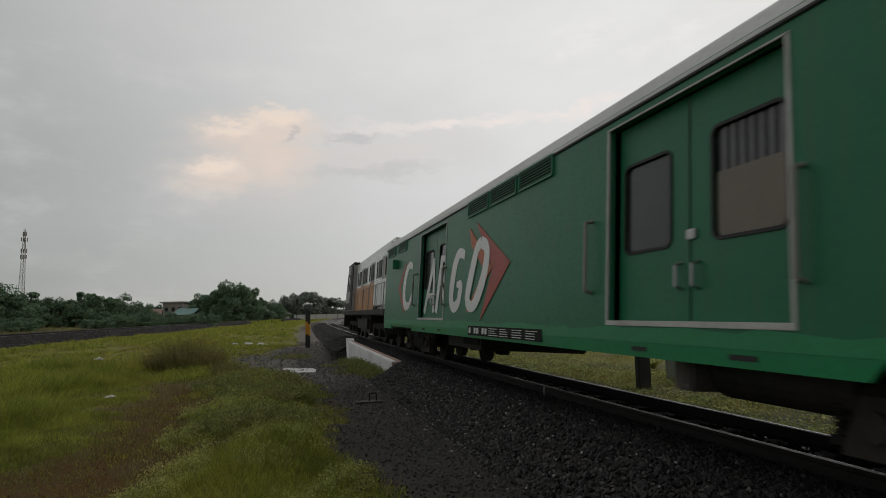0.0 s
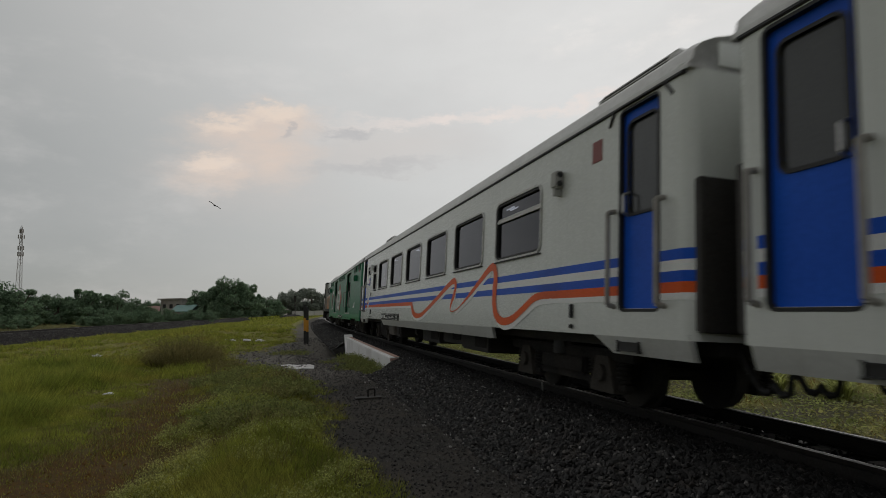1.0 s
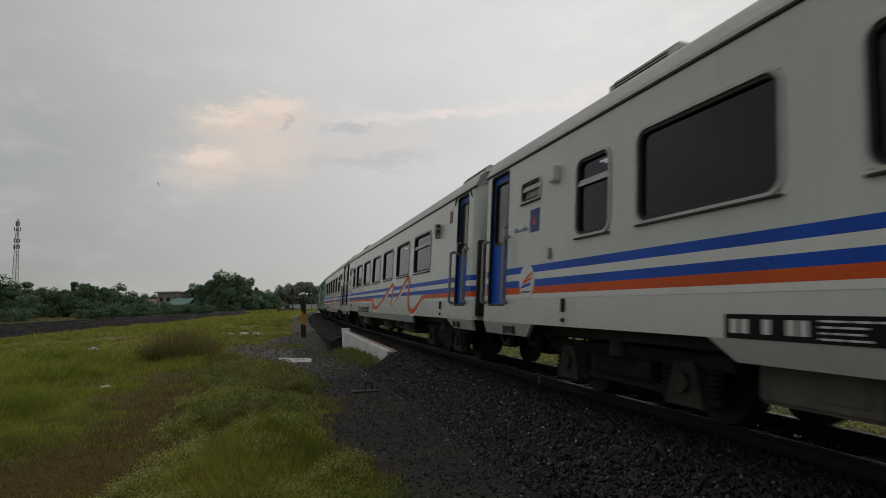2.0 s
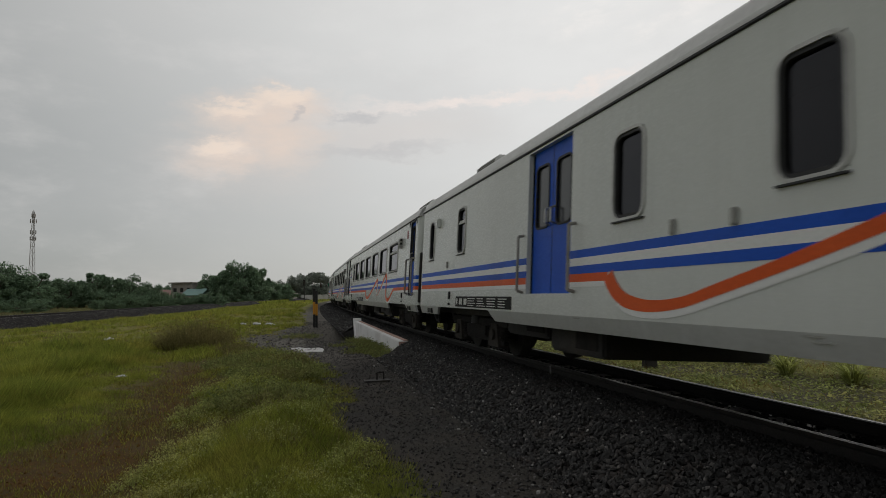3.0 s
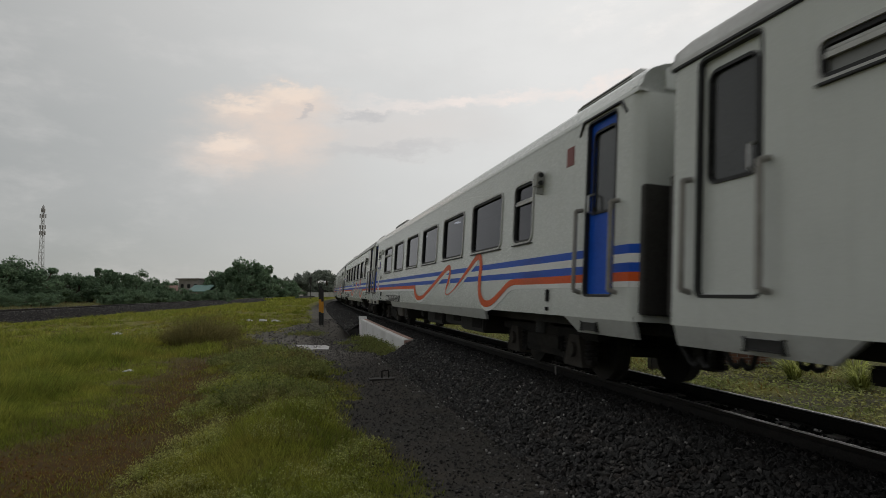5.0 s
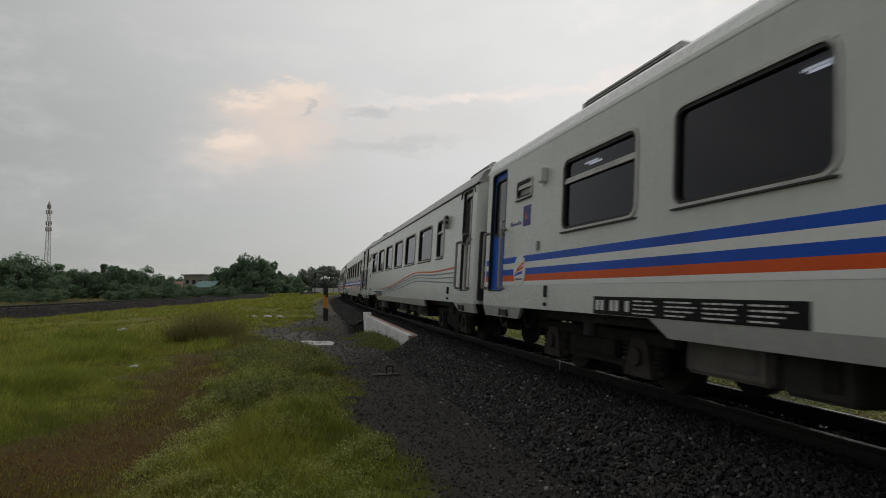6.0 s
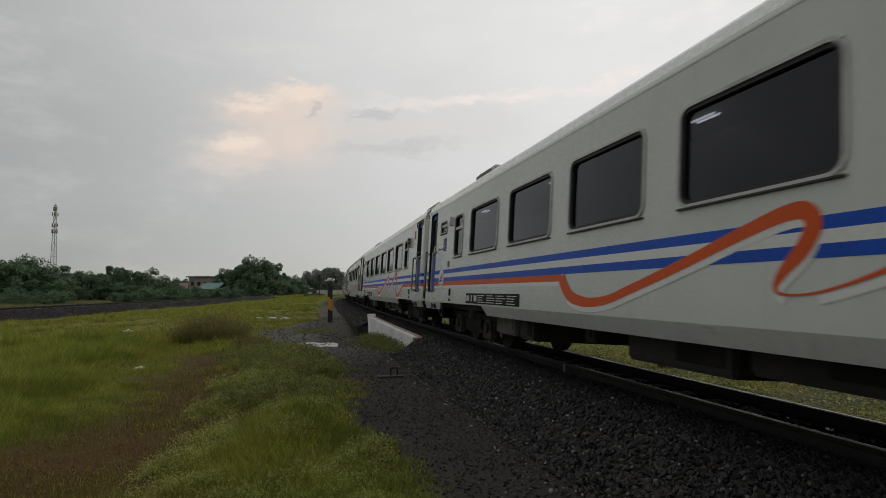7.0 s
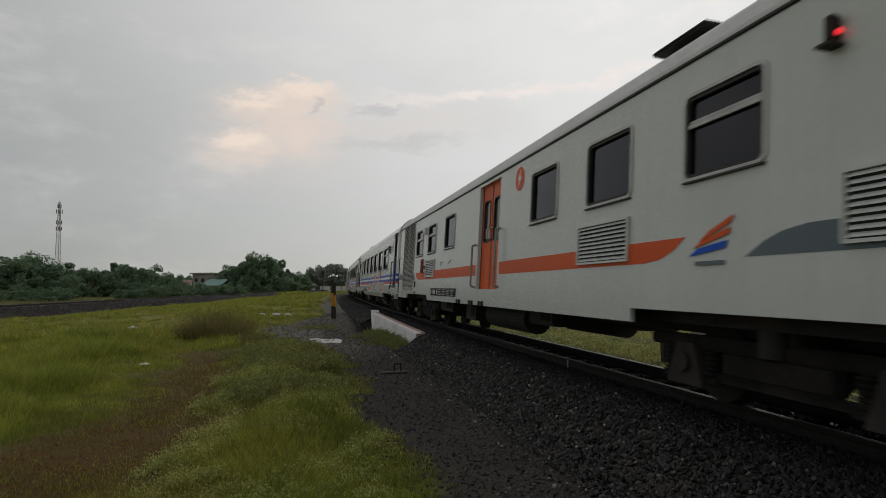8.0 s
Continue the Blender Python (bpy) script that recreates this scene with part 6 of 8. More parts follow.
def locomotive():
    """A diesel locomotive: long hood, cab at the front, walkways with railings, two three-axle bogies and a tank."""
    c = tagged(empty("diesel_locomotive"), "white and orange diesel locomotive with dark running gear", "locomotive")
    bm = bmesh.new()
    box(bm, -1.42, 1.42, -7.5, 7.5, 1.10, 1.32, 0.03)
    part("frame", bm, "dark", c)
    bm = bmesh.new()
    box(bm, -1.22, 1.22, -7.2, 3.4, 1.32, 3.86, 0.16)
    part("hood", bm, "white", c)
    bm = bmesh.new()
    for s in (-1, 1):
        box(bm, s * 1.224 - 0.004, s * 1.224 + 0.004, -3.4, 3.3, 1.34, 2.45)
    part("orange_band", bm, "loco_orange", c)
    for i in range(9):
        y = -6.6 + i * 1.08
        bm = bmesh.new()
        box(bm, -1.245, -1.22, y, y + 0.95, 1.5, 3.3, 0.01)
        d = part("hood_door", bm, "white" if i % 3 else "box", c)
        bm = plate(bmesh.new(), -1.245, [(y, 1.5), (y + 0.95, 1.5), (y + 0.95, 2.44), (y, 2.44)], 0.003)
        part("door_band", bm, "loco_orange" if i > 2 else "bright", d)
        bm = bmesh.new()
        box(bm, -1.265, -1.245, y + 0.12, y + 0.30 + 0.5 * (i % 2), 2.55, 3.2)
        part("door_grille", bm, "rubber" if i % 2 else "dark", d)
    bm = bmesh.new()
    y0, y1 = 3.4, 6.3
    prof = [(y0, 1.32), (y1 + 0.35, 1.32), (y1 + 0.35, 2.35), (y1 - 0.25, 3.60), (y1 - 0.45, 3.80), (y0, 3.80)]
    for s in (-1, 1):
        w = [bm.verts.new((s * 1.40, a, b)) for a, b in prof]
        if s < 0:
            left = w
        else:
            right = w
    bm.faces.new(left)
    bm.faces.new(right[::-1])
    for i in range(len(prof)):
        j = (i + 1) % len(prof)
        bm.faces.new((left[i], right[i], right[j], left[j]))
    cab = part("cab", bm, "box", c, "grey cab with a slanting front")
    bm = bmesh.new()
    box(bm, -1.42, 1.42, y0 - 0.05, y1 - 0.35, 3.72, 3.86, 0.04)
    box(bm, -1.42, -1.39, y0, y0 + 1.1, 1.35, 3.72)
    box(bm, -1.42, -1.39, y0 + 1.1, y1 + 0.30, 1.35, 1.75)
    part("cab_trim", bm, "dark", cab, "dark cab roof and door panel")
    bm = ring(bmesh.new(), -1.40, 5.0, 5.75, 2.45, 3.25, 0.07, 0.12, 0.03)
    part("window_frame", bm, "rubber", cab)
    bm = bmesh.new()
    sheet(bm, -1.405, rounded(5.0, 5.75, 2.45, 3.25, 0.12), -1)
    part("pane", bm, "sky_pane", cab, "pale cab window")
    bm = bmesh.new()
    box(bm, -1.30, -1.0, 6.65, 7.3, 1.32, 2.3, 0.08)
    box(bm, -1.0, 1.30, 6.65, 7.3, 1.32, 2.3, 0.08)
    part("nose", bm, "white", c)
    for y in (-7.0, -5.0, -3.0, -1.0, 1.0, 3.0):
        part("railing_post", cyl(bmesh.new(), (-1.38, y, 1.3), (-1.38, y, 2.25), 0.02, 6), "box", c)
    part("railing", cyl(bmesh.new(), (-1.38, -7.0, 2.25), (-1.38, 3.2, 2.25), 0.02, 6), "box", c)
    for y in (-2.5, 0.5):
        bm = bmesh.new()
        box(bm, -0.8, 0.8, y - 0.7, y + 0.7, 3.8, 4.0, 0.08)
        part("roof_hatch", bm, "dark", c)
    bm = bmesh.new()
    box(bm, -1.2, 1.2, -1.8, 1.8, 0.35, 1.1, 0.15)
    part("fuel_tank", bm, "dark", c)
    for yc in (-4.8, 4.8):
        bm = bmesh.new()
        for s in (-1, 1):
            box(bm, s * 0.98 - 0.08, s * 0.98 + 0.08, yc - 2.2, yc + 2.2, 0.55, 0.80, 0.03)
            for k in (-1.6, 0, 1.6):
                box(bm, s * 0.98 - 0.13, s * 0.98 + 0.13, yc + k - 0.2, yc + k + 0.2, 0.28, 0.62, 0.03)
        box(bm, -0.9, 0.9, yc - 0.4, yc + 0.4, 0.5, 1.1)
        b = part("bogie", bm, "bogie", c)
        for k in (-1.6, 0, 1.6):
            bm = bmesh.new()
            for s in (-1, 1):
                cyl(bm, (s * 0.50, yc + k, 0.457), (s * 0.64, yc + k, 0.457), 0.457, 28)
            cyl(bm, (-0.9, yc + k, 0.457), (0.9, yc + k, 0.457), 0.08, 10)
            part("wheelset", bm, "dark", b)
    for k in (-1, 1):
        bm = bmesh.new()
        box(bm, -1.35, 1.35, k * 7.5 - 0.04, k * 7.5 + 0.04, 0.45, 1.15, 0.02)
        part("headstock", bm, "dark", c)
        part("coupler", cyl(bmesh.new(), (0, k * 7.5, 0.8), (0, k * 7.9, 0.8), 0.11, 10), "dark", c)
    return c


M["faded_red"] = material("faded_red_paint", (0.42, 0.075, 0.055), (0.50, 0.105, 0.08), 2.5, 0.5, 0.03, 0, 20, (0.05, 0.11, 0.06), 0.55)
M["faded_orange"] = material("faded_orange_paint", (0.50, 0.12, 0.05), (0.58, 0.16, 0.065), 2.5, 0.5, 0.0, 0, 20, (0.06, 0.12, 0.06), 0.45)
M["loco_orange"] = material("loco_orange_paint", (0.52, 0.21, 0.045), (0.60, 0.25, 0.06), 1.5, 0.45, 0.0, 0, 20, GRIME, 0.5)
M["fin"] = material("radiator_fins", (0.40, 0.40, 0.37), (0.48, 0.48, 0.45), 2, 0.55, 0.02, 0.2, 30, GRIME, 0.3)
M["sky_pane"] = tinted_glass("clear_cab_glass", (0.75, 0.78, 0.78))

M["plate_blue"] = material("dull_violet_blue", (0.055, 0.065, 0.24), (0.075, 0.085, 0.30), 2, 0.5, 0.0, 0, 30, None, 0, None, 0.25)
NARROW = (3.24, 3.92, 1.88, 2.76)
DINING = [(1.10, 1.48, 1.94, 2.80), (3.42, 3.90, 1.93, 2.82), (9.26, 9.78, 1.88, 2.78), (11.42, 11.95, 1.88, 2.78), (13.66, 14.18, 1.90, 2.78), (15.84, 16.36, 1.92, 2.80), (18.02, 18.54, 1.92, 2.80)]


def row_of(first, count, pitch=2.29, wide=1.66, z0=1.88, z1=2.77):
    """Equal windows in a row from first on."""
    return [(first + pitch * i, first + pitch * i + wide, z0, z1) for i in range(count)]


def end_window(u0, u1):
    return [(u0, u1, 1.88, 2.77)]


coach_a = coach([NARROW] + row_of(4.47, 6, 2.31, 1.66), (0, 6), (5.45, 8.36, 0.825, 1.02), "1101011", shift=0.40, fore=0.12)
coach_c = coach([NARROW] + row_of(4.42, 6), (0, 6), (5.55, 8.50, 0.835, 1.015), "1101011", shift=-0.20, fore=-0.12)
coach_b = coach(row_of(3.40, 6, 2.31, 1.68, 1.88, 2.79) + end_window(17.22, 17.95), (0, 6), (4.30, 7.20, 0.835, 1.03), "1101101", shift=-0.04, fore=-0.06, strip=False, roof_at=(3.0, 5.2, 18.0, 19.9))
TRAIN = [(locomotive(), None), (cargo_car(), 0), (coach_a, 1), (coach_c, 2), (copy_thing(coach_c, Matrix()), 3)]
TRAIN += [(coach_b, 6), (copy_thing(coach_b, Matrix()), 8)]
TRAIN.append((coach(row_of(3.12, 6, 2.30, 1.66) + end_window(16.92, 17.60), (0, 6), (4.00, 6.95, 0.835, 1.015), "11010111", shift=-0.62, fore=-0.16, sign=(9.65, 10.65, 1.56, 1.84)), 5))
TRAIN.append((coach(row_of(3.30, 6, 2.31, 1.66) + end_window(17.2, 17.9), (0, 6), (4.36, 7.22, 0.835, 1.015), "1101101", plain=True, label="white passenger coach with thin grey and orange flowing stripes"), 7))
TRAIN.append((coach(DINING, (1, 6), (3.45, 6.42, 0.86, 1.06), "1011011", False, -0.40, False, label="white dining coach with small windows and blue double doors", double=(6.95, 8.28)), 4))
TRAIN.append((coach([(3.15, 3.80, 1.89, 2.79)] + row_of(4.42, 6, 2.285, 1.68, 1.89, 2.79), (0, 6), (4.34, 7.34, 0.86, 1.06), "1101011", shift=-0.74, strip=False), 9))
TRAIN.append((power_car(), 10))




# ---- things beside the line ----
def headwall():
    """The whitewashed wall that holds the bank: long, low, its far end slanting down to the ground."""
    bm = bmesh.new()
    s0, s1 = 15.45, 27.0
    stops = list(np.linspace(s0, s1, 16))
    outline = [(1.58, 0.43), (1.84, 0.43), (1.84, -1.0), (1.58, -1.0)]
    rows = []
    for s in stops:
        rise = 0.06 * (s - s0) / (s1 - s0)
        rows.append([bm.verts.new(flat_line(s, o, z + rise)) for o, z in outline])
    for a, b in zip(rows, rows[1:]):
        for i in range(4):
            bm.faces.new((a[i], a[(i + 1) % 4], b[(i + 1) % 4], b[i]))
    bm.faces.new(rows[0][::-1])
    bm.faces.new(rows[-1])
    bmesh.ops.recalc_face_normals(bm, faces=bm.faces)
    bmesh.ops.bevel(bm, geom=[e for e in bm.edges if e.is_manifold and e.calc_face_angle(0) > 0.5], offset=0.018, segments=2, affect="EDGES")
    w = tagged(empty("retaining_wall"), "low whitewashed retaining wall beside the ballast", "wall", "", "structure")
    part("wall_body", bm, "whitewash", w)
    bm = bmesh.new()
    p = [flat_line(15.435, o, z) for o, z in ((1.59, 0.41), (1.83, 0.41), (1.83, -0.1), (1.59, -0.1))]
    q = [flat_line(15.45, o, z) for o, z in ((1.59, 0.41), (1.83, 0.41), (1.83, -0.1), (1.59, -0.1))]
    a, b = [bm.verts.new(v) for v in p], [bm.verts.new(v) for v in q]
    bm.faces.new(a)
    for i in range(4):
        bm.faces.new((a[i], b[i], b[(i + 1) % 4], a[(i + 1) % 4]))
    part("end_face", bm, "brick", w, "bare pinkish brick end face")
    # the worn inner edge of the coping, and the pier that ends the wall
    bm = bmesh.new()
    rows = [[bm.verts.new(flat_line(s, o, 0.432 + 0.06 * (s - s0) / (s1 - s0) + z)) for o, z in ((1.575, 0.0), (1.575, 0.012), (1.70, 0.012), (1.70, 0.0))] for s in stops]
    for a, b in zip(rows, rows[1:]):
        for i in range(4):
            bm.faces.new((a[i], a[(i + 1) % 4], b[(i + 1) % 4], b[i]))
    part("coping_edge", bm, "brick", w, "worn pinkish edge along the wall's top")
    bm = bmesh.new()
    lo = [bm.verts.new(flat_line(s, o, -1.0)) for s, o in ((25.6, 1.55), (25.6, 1.88), (26.2, 1.88), (26.2, 1.55))]
    hi = [bm.verts.new(flat_line(s, o, 0.60)) for s, o in ((26.7, 1.55), (26.7, 1.88), (27.15, 1.88), (27.15, 1.55))]
    bm.faces.new(hi)
    for i in range(4):
        bm.faces.new((lo[i], lo[(i + 1) % 4], hi[(i + 1) % 4], hi[i]))
    bmesh.ops.recalc_face_normals(bm, faces=bm.faces)
    part("end_pier", bm, "whitewash", w, "leaning whitewashed end pier")


headwall()


def marker_post(x, y, z):
    """The black and yellow marker by the line: two banded stakes of unequal height."""
    t = tagged(empty("marker_post"), "black and yellow banded marker post in the grass", "post")
    t.location = (x, y, z)
    for x0, x1, foot, head, low, high in ((-0.125, 0.0, -0.2, 2.04, 0.66, 1.34), (0.012, 0.125, -0.2, 1.92, 0.60, 1.22)):
        for z0, z1, mat in ((foot, low, "black"), (low, high, "yellow"), (high, head, "black")):
            bm = bmesh.new()
            box(bm, x0, x1, -0.06, 0.06, z0, z1, 0.010)
            part("band", bm, mat, t)
    return t


marker_post(-6.82, 32.0, 0.0)


def ground_slab():
    rng = random.Random(2)
    bm = bmesh.new()
    pts = [(-0.60, -0.62), (-0.05, -0.78), (0.22, -0.66), (0.55, -0.80), (0.62, 0.1), (0.52, 0.72), (0.12, 0.66), (-0.10, 0.92), (-0.52, 0.74), (-0.66, 0.05)]
    hi = [bm.verts.new((a + 0.05 * rng.random(), b, 0.012 + 0.02 * rng.random())) for a, b in pts]
    lo = [bm.verts.new((a, b, -0.10)) for a, b in pts]
    bm.faces.new(hi)
    n = len(pts)
    for i in range(n):
        bm.faces.new((lo[i], lo[(i + 1) % n], hi[(i + 1) % n], hi[i]))
    ob = tagged(part("concrete_slab", bm, "pale_slab"), "pale broken concrete slab lying in the grit", "slab")
    ob.matrix_basis = pose(-4.28, 18.2, 0.0, 0, 0, 14)


M["pale_slab"] = material("pale_wet_concrete", (0.22, 0.22, 0.22), (0.40, 0.40, 0.395), 5, 0.35, 0.2, 0, 30, (0.10, 0.095, 0.09), 0.9)
ground_slab()


def rail_stub(x, y):
    """A bent piece of iron standing up out of the path, with a dark plate at its foot."""
    t = tagged(empty("iron_stub"), "rusty bent iron stub standing in the grit", "scrap iron")
    t.matrix_basis = pose(x, y, 0.0, 0, 0, 15)
    part("loop", pipe(bmesh.new(), [(-0.07, 0, -0.05), (-0.07, 0, 0.17), (0.06, 0, 0.18), (0.06, 0, -0.05)], 0.014, 8), "rust", t)
    bm = bmesh.new()
    box(bm, -0.36, 0.20, -0.16, 0.12, -0.05, 0.035, 0.03)
    part("plate", bm, "dark", t)


rail_stub(-1.20, 11.55)


def cleats():
    """Rail joint hardware that stands out on the near rail's side."""
    for s in (8.62, 33.6):
        t = tagged(empty("rail_joint_bolt"), "pale bolt standing out of the near rail's foot", "bolt")
        p = on_line(s, 0.66, -0.06)
        t.location = p
        part("shank", cyl(bmesh.new(), (0, 0, -0.10), (0, 0, 0.06), 0.014, 8), "steel", t)
        bm = bmesh.new()
        box(bm, -0.03, 0.03, -0.03, 0.03, -0.13, -0.10, 0.005)
        part("nut", bm, "rust", t)


cleats()


def right_side():
    """What shows under the train on its far side: a dark post, a low brick stub wall and a pale kerb."""
    bm = bmesh.new()
    box(bm, -0.13, 0.13, -0.13, 0.13, -0.2, 0.95, 0.02)
    ob = tagged(part("short_post", bm, "dark"), "short dark post beyond the far rail", "post")
    ob.location = flat_line(11.3, -2.95, 0.0)
    t = tagged(empty("brick_stub_wall"), "low stub of brown brick wall between pale piers", "wall")
    t.matrix_basis = Matrix.Translation(flat_line(11.5, -5.15, 0.0)) @ pose(0, 0, 0, 0, 0, -35)
    bm = bmesh.new()
    box(bm, -0.84, 0.84, -0.10, 0.10, -0.2, 0.62)
    part("mortar", bm, "concrete", t)
    for x0, x1 in ((-1.20, -0.84), (0.84, 1.30)):
        bm = bmesh.new()
        box(bm, x0, x1, -0.14, 0.14, -0.2, 0.66, 0.015)
        part("pier", bm, "concrete", t, "pale concrete pier")
    bm = bmesh.new()
    box(bm, -0.105, 0.105, -0.055, 0.055, -0.03, 0.03, 0.006)
    me = bpy.data.meshes.new("brick")
    bm.to_mesh(me)
    bm.free()
    me.materials.append(M["red_brick"])
    for row in range(8):
        for i in range(7):
            x = -0.72 + i * 0.23 + (0.115 if row % 2 else 0)
            if x < 0.76:
                shared("brick", me, t, pose(x, -0.062, 0.04 + row * 0.07))


M["red_brick"] = material("brown_brick", (0.16, 0.085, 0.060), (0.22, 0.115, 0.085), 5, 0.9, 0.3, 0, 40, None, 0, None, 0.3, 0.25)
right_side()


# ---- grass, weeds and bushes ----
def blades(name, x, y, height, width, mat, label, seed, lean=0.5, toward=None):
    """Single blades as slim triangles, each with its own turn and lean."""
    rng = np.random.default_rng(seed)
    n = len(x)
    zz = ground_z(x, y) - 0.01
    a = rng.random(n) * 6.283
    b = rng.random(n) * 6.283 if toward is None else toward + rng.normal(0, 0.5, n)
    k = lean * (0.3 + 0.7 * rng.random(n)) * height
    base = np.stack([x, y, zz], 1)
    side = np.stack([np.cos(a), np.sin(a), np.zeros(n)], 1) * (width / 2)[:, None]
    tip = base + np.stack([np.cos(b) * k, np.sin(b) * k, height], 1)
    v = np.stack([base - side, base + side, tip], 1).reshape(-1, 3)
    f = np.arange(3 * n).reshape(-1, 3)
    return tagged(big_mesh(name, v, f, mat), label, "grass", "", "stuff")


def in_view(n, d0, d1, power, rng, left=-0.80, right=0.12):
    """Places spread over the ground ahead of the eye, denser near it."""
    d = d0 * (d1 / d0) ** (rng.random(n) ** power)
    k = left + (right - left) * rng.random(n)
    return k * d, d


def tufts(x, y, per, spread, rng):
    """Blades round each tuft's middle: their places, the way each leans, and the tuft they belong to."""
    k = np.repeat(np.arange(len(x)), per)
    a = rng.random(len(k)) * 6.283
    r = np.abs(rng.normal(0, 1, len(k))) * spread[k]
    return x[k] + np.cos(a) * r, y[k] + np.sin(a) * r, a, k


def meadow():
    rng = np.random.default_rng(11)
    # near the path: tufts of unequal height over a thin short sward
    x, y = in_view(26000, 4.2, 20, 0.95, rng)
    g, p, s, off, n1, n2, n3 = covers(x, y)
    keep = (rng.random(len(x)) < np.clip(g * 1.2, 0, 1) * (0.25 + 0.9 * n1)) & (off > 3.3) & (p < 0.55)
    x, y, off, n1, p, s = x[keep], y[keep], off[keep], n1[keep], p[keep], s[keep]
    tall = 0.045 + 0.05 * rng.random(len(x)) ** 2 + 0.30 * smooth(off, 7.9, 9.2) * rng.random(len(x)) * (0.15 + n1 ** 1.6) + 0.07 * np.exp(-((off - 4.9) / 0.6) ** 2) * rng.random(len(x))
    tall = tall * (0.5 + n1) * (1 - 0.5 * np.exp(-((off - 6.8) / 0.9) ** 2) * (s < 17))
    bx, by, toward, k = tufts(x, y, 15, 0.03 + 0.35 * tall, rng)
    blades("grass", bx, by, tall[k] * (0.6 + 0.8 * rng.random(len(k))), 0.005 + 0.0008 * by, "grass", "tufts of green grass beside the footpath", 12, 1.0, toward)
    x, y = in_view(150000, 4.2, 18, 0.95, rng)
    g, p, s, off, n1, n2, n3 = covers(x, y)
    keep = (rng.random(len(x)) < np.clip(g * 0.9 + 0.22 * p, 0, 1) * (0.25 + 0.75 * n2)) & (off > 3.1)
    x, y, n1, p = x[keep], y[keep], n1[keep], p[keep]
    blades("short_grass", x, y, (0.02 + 0.035 * rng.random(len(x))) * (0.5 + n1), 0.005 + 0.0008 * y, "grass", "thin short grass over the trodden earth", 17, 0.9)
    x, y = -9 + 13 * rng.random(45000), -7 + 11.5 * rng.random(45000)
    g, p, s, off, n1, n2, n3 = covers(x, y)
    keep = (rng.random(len(x)) < g * (0.4 + 0.6 * n2)) & (off > 3.1)
    x, y, n1 = x[keep], y[keep], n1[keep]
    blades("short_grass", x, y, (0.03 + 0.05 * rng.random(len(x))) * (0.5 + n1), np.full(len(x), 0.010), "grass", "short grass on the near verge", 18, 0.9)
    # trampled straw-coloured grass over the path
    x, y = in_view(150000, 4.0, 20, 0.95, rng)
    g, p, s, off, n1, n2, n3 = covers(x, y)
    keep = (rng.random(len(x)) < np.clip(p * 1.6, 0, 1) * (0.05 + 1.1 * n2 * n1)) & (off > 3.1)
    x, y, n1 = x[keep], y[keep], n1[keep]
    blades("trampled_grass", x, y, (0.012 + 0.030 * rng.random(len(x))) * (0.5 + n1), 0.006 + 0.0009 * y, "straw", "trampled olive and straw-coloured grass on the path", 19, 1.6)
    # small-leaved weeds in clumps along the verge
    x, y = in_view(7000, 4.2, 22, 0.95, rng, -0.55, 0.12)
    g, p, s, off, n1, n2, n3 = covers(x, y)
    keep = (rng.random(len(x)) < np.clip(g * 1.2, 0, 1) * (n2 > 0.38) * (n1 + 0.15)) & (off > 3.6) & (off < 6.3) & (s < 19)
    x, y, n1, n2 = x[keep], y[keep], n1[keep], n2[keep]
    n = len(x)
    r = 0.05 + 0.09 * rng.random(n)
    k = np.repeat(np.arange(n), 42)
    m = len(k)
    e = rng.normal(0, 1, (m, 3))
    e /= np.linalg.norm(e, axis=1)[:, None]
    e[:, 2] = np.abs(e[:, 2]) * (0.8 + n1[k])
    c = np.stack([x[k], y[k], ground_z(x[k], y[k])], 1) + e * (r[k] * (0.5 + 0.6 * rng.random(m)))[:, None]
    e1, e2 = rng.normal(0, 1, (m, 3)), rng.normal(0, 1, (m, 3))
    size = 0.007 + 0.0009 * y[k]
    e1 *= (size * (0.7 + 0.7 * rng.random(m)) / np.linalg.norm(e1, axis=1))[:, None]
    e2 *= (size * 0.55 / np.linalg.norm(e2, axis=1))[:, None]
    v = np.stack([c - e1, c + e2, c + e1, c - e2], 1).reshape(-1, 3)
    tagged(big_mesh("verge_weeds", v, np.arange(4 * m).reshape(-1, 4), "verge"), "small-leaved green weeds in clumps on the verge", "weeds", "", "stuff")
    # the lush long grass beyond the path
    x, y = in_view(9000, 8.5, 20.5, 0.9, rng, -0.86, -0.40)
    g, p, s, off, n1, n2, n3 = covers(x, y)
    keep = (off > 8.0 + 0.9 * (n1 - 0.5)) & (p < 0.25) & (rng.random(len(x)) < 0.10 + 0.9 * n1 * n2 * 1.6)
    x, y, n1, off = x[keep], y[keep], n1[keep], off[keep]
    tall = (0.10 + 0.34 * rng.random(len(x)) ** 1.6) * (0.25 + 1.3 * n1) * smooth(off, 7.7, 9.6)
    bx, by, toward, k = tufts(x, y, 26, 0.04 + 0.30 * tall, rng)
    blades("long_grass", bx, by, tall[k] * (0.5 + 0.8 * rng.random(len(k))), 0.006 + 0.0009 * by, "lush", "lush long bright green grass beyond the path", 71, 1.0, toward)
    # a bright strip of crop far beyond the other line
    x, y = in_view(14000, 150, 260, 1.0, rng, -0.42, -0.26)
    blades("crop", x, y, 0.5 + 0.5 * rng.random(len(x)), np.full(len(x), 0.5), "lush", "bright green strip of crop beyond the other line", 72, 0.5)
    # the open field
    x, y = in_view(17000, 16, 70, 0.9, rng, -0.85, 0.0)
    g, p, s, off, n1, n2, n3 = covers(x, y)
    gap = left_rail_gap(x, y)
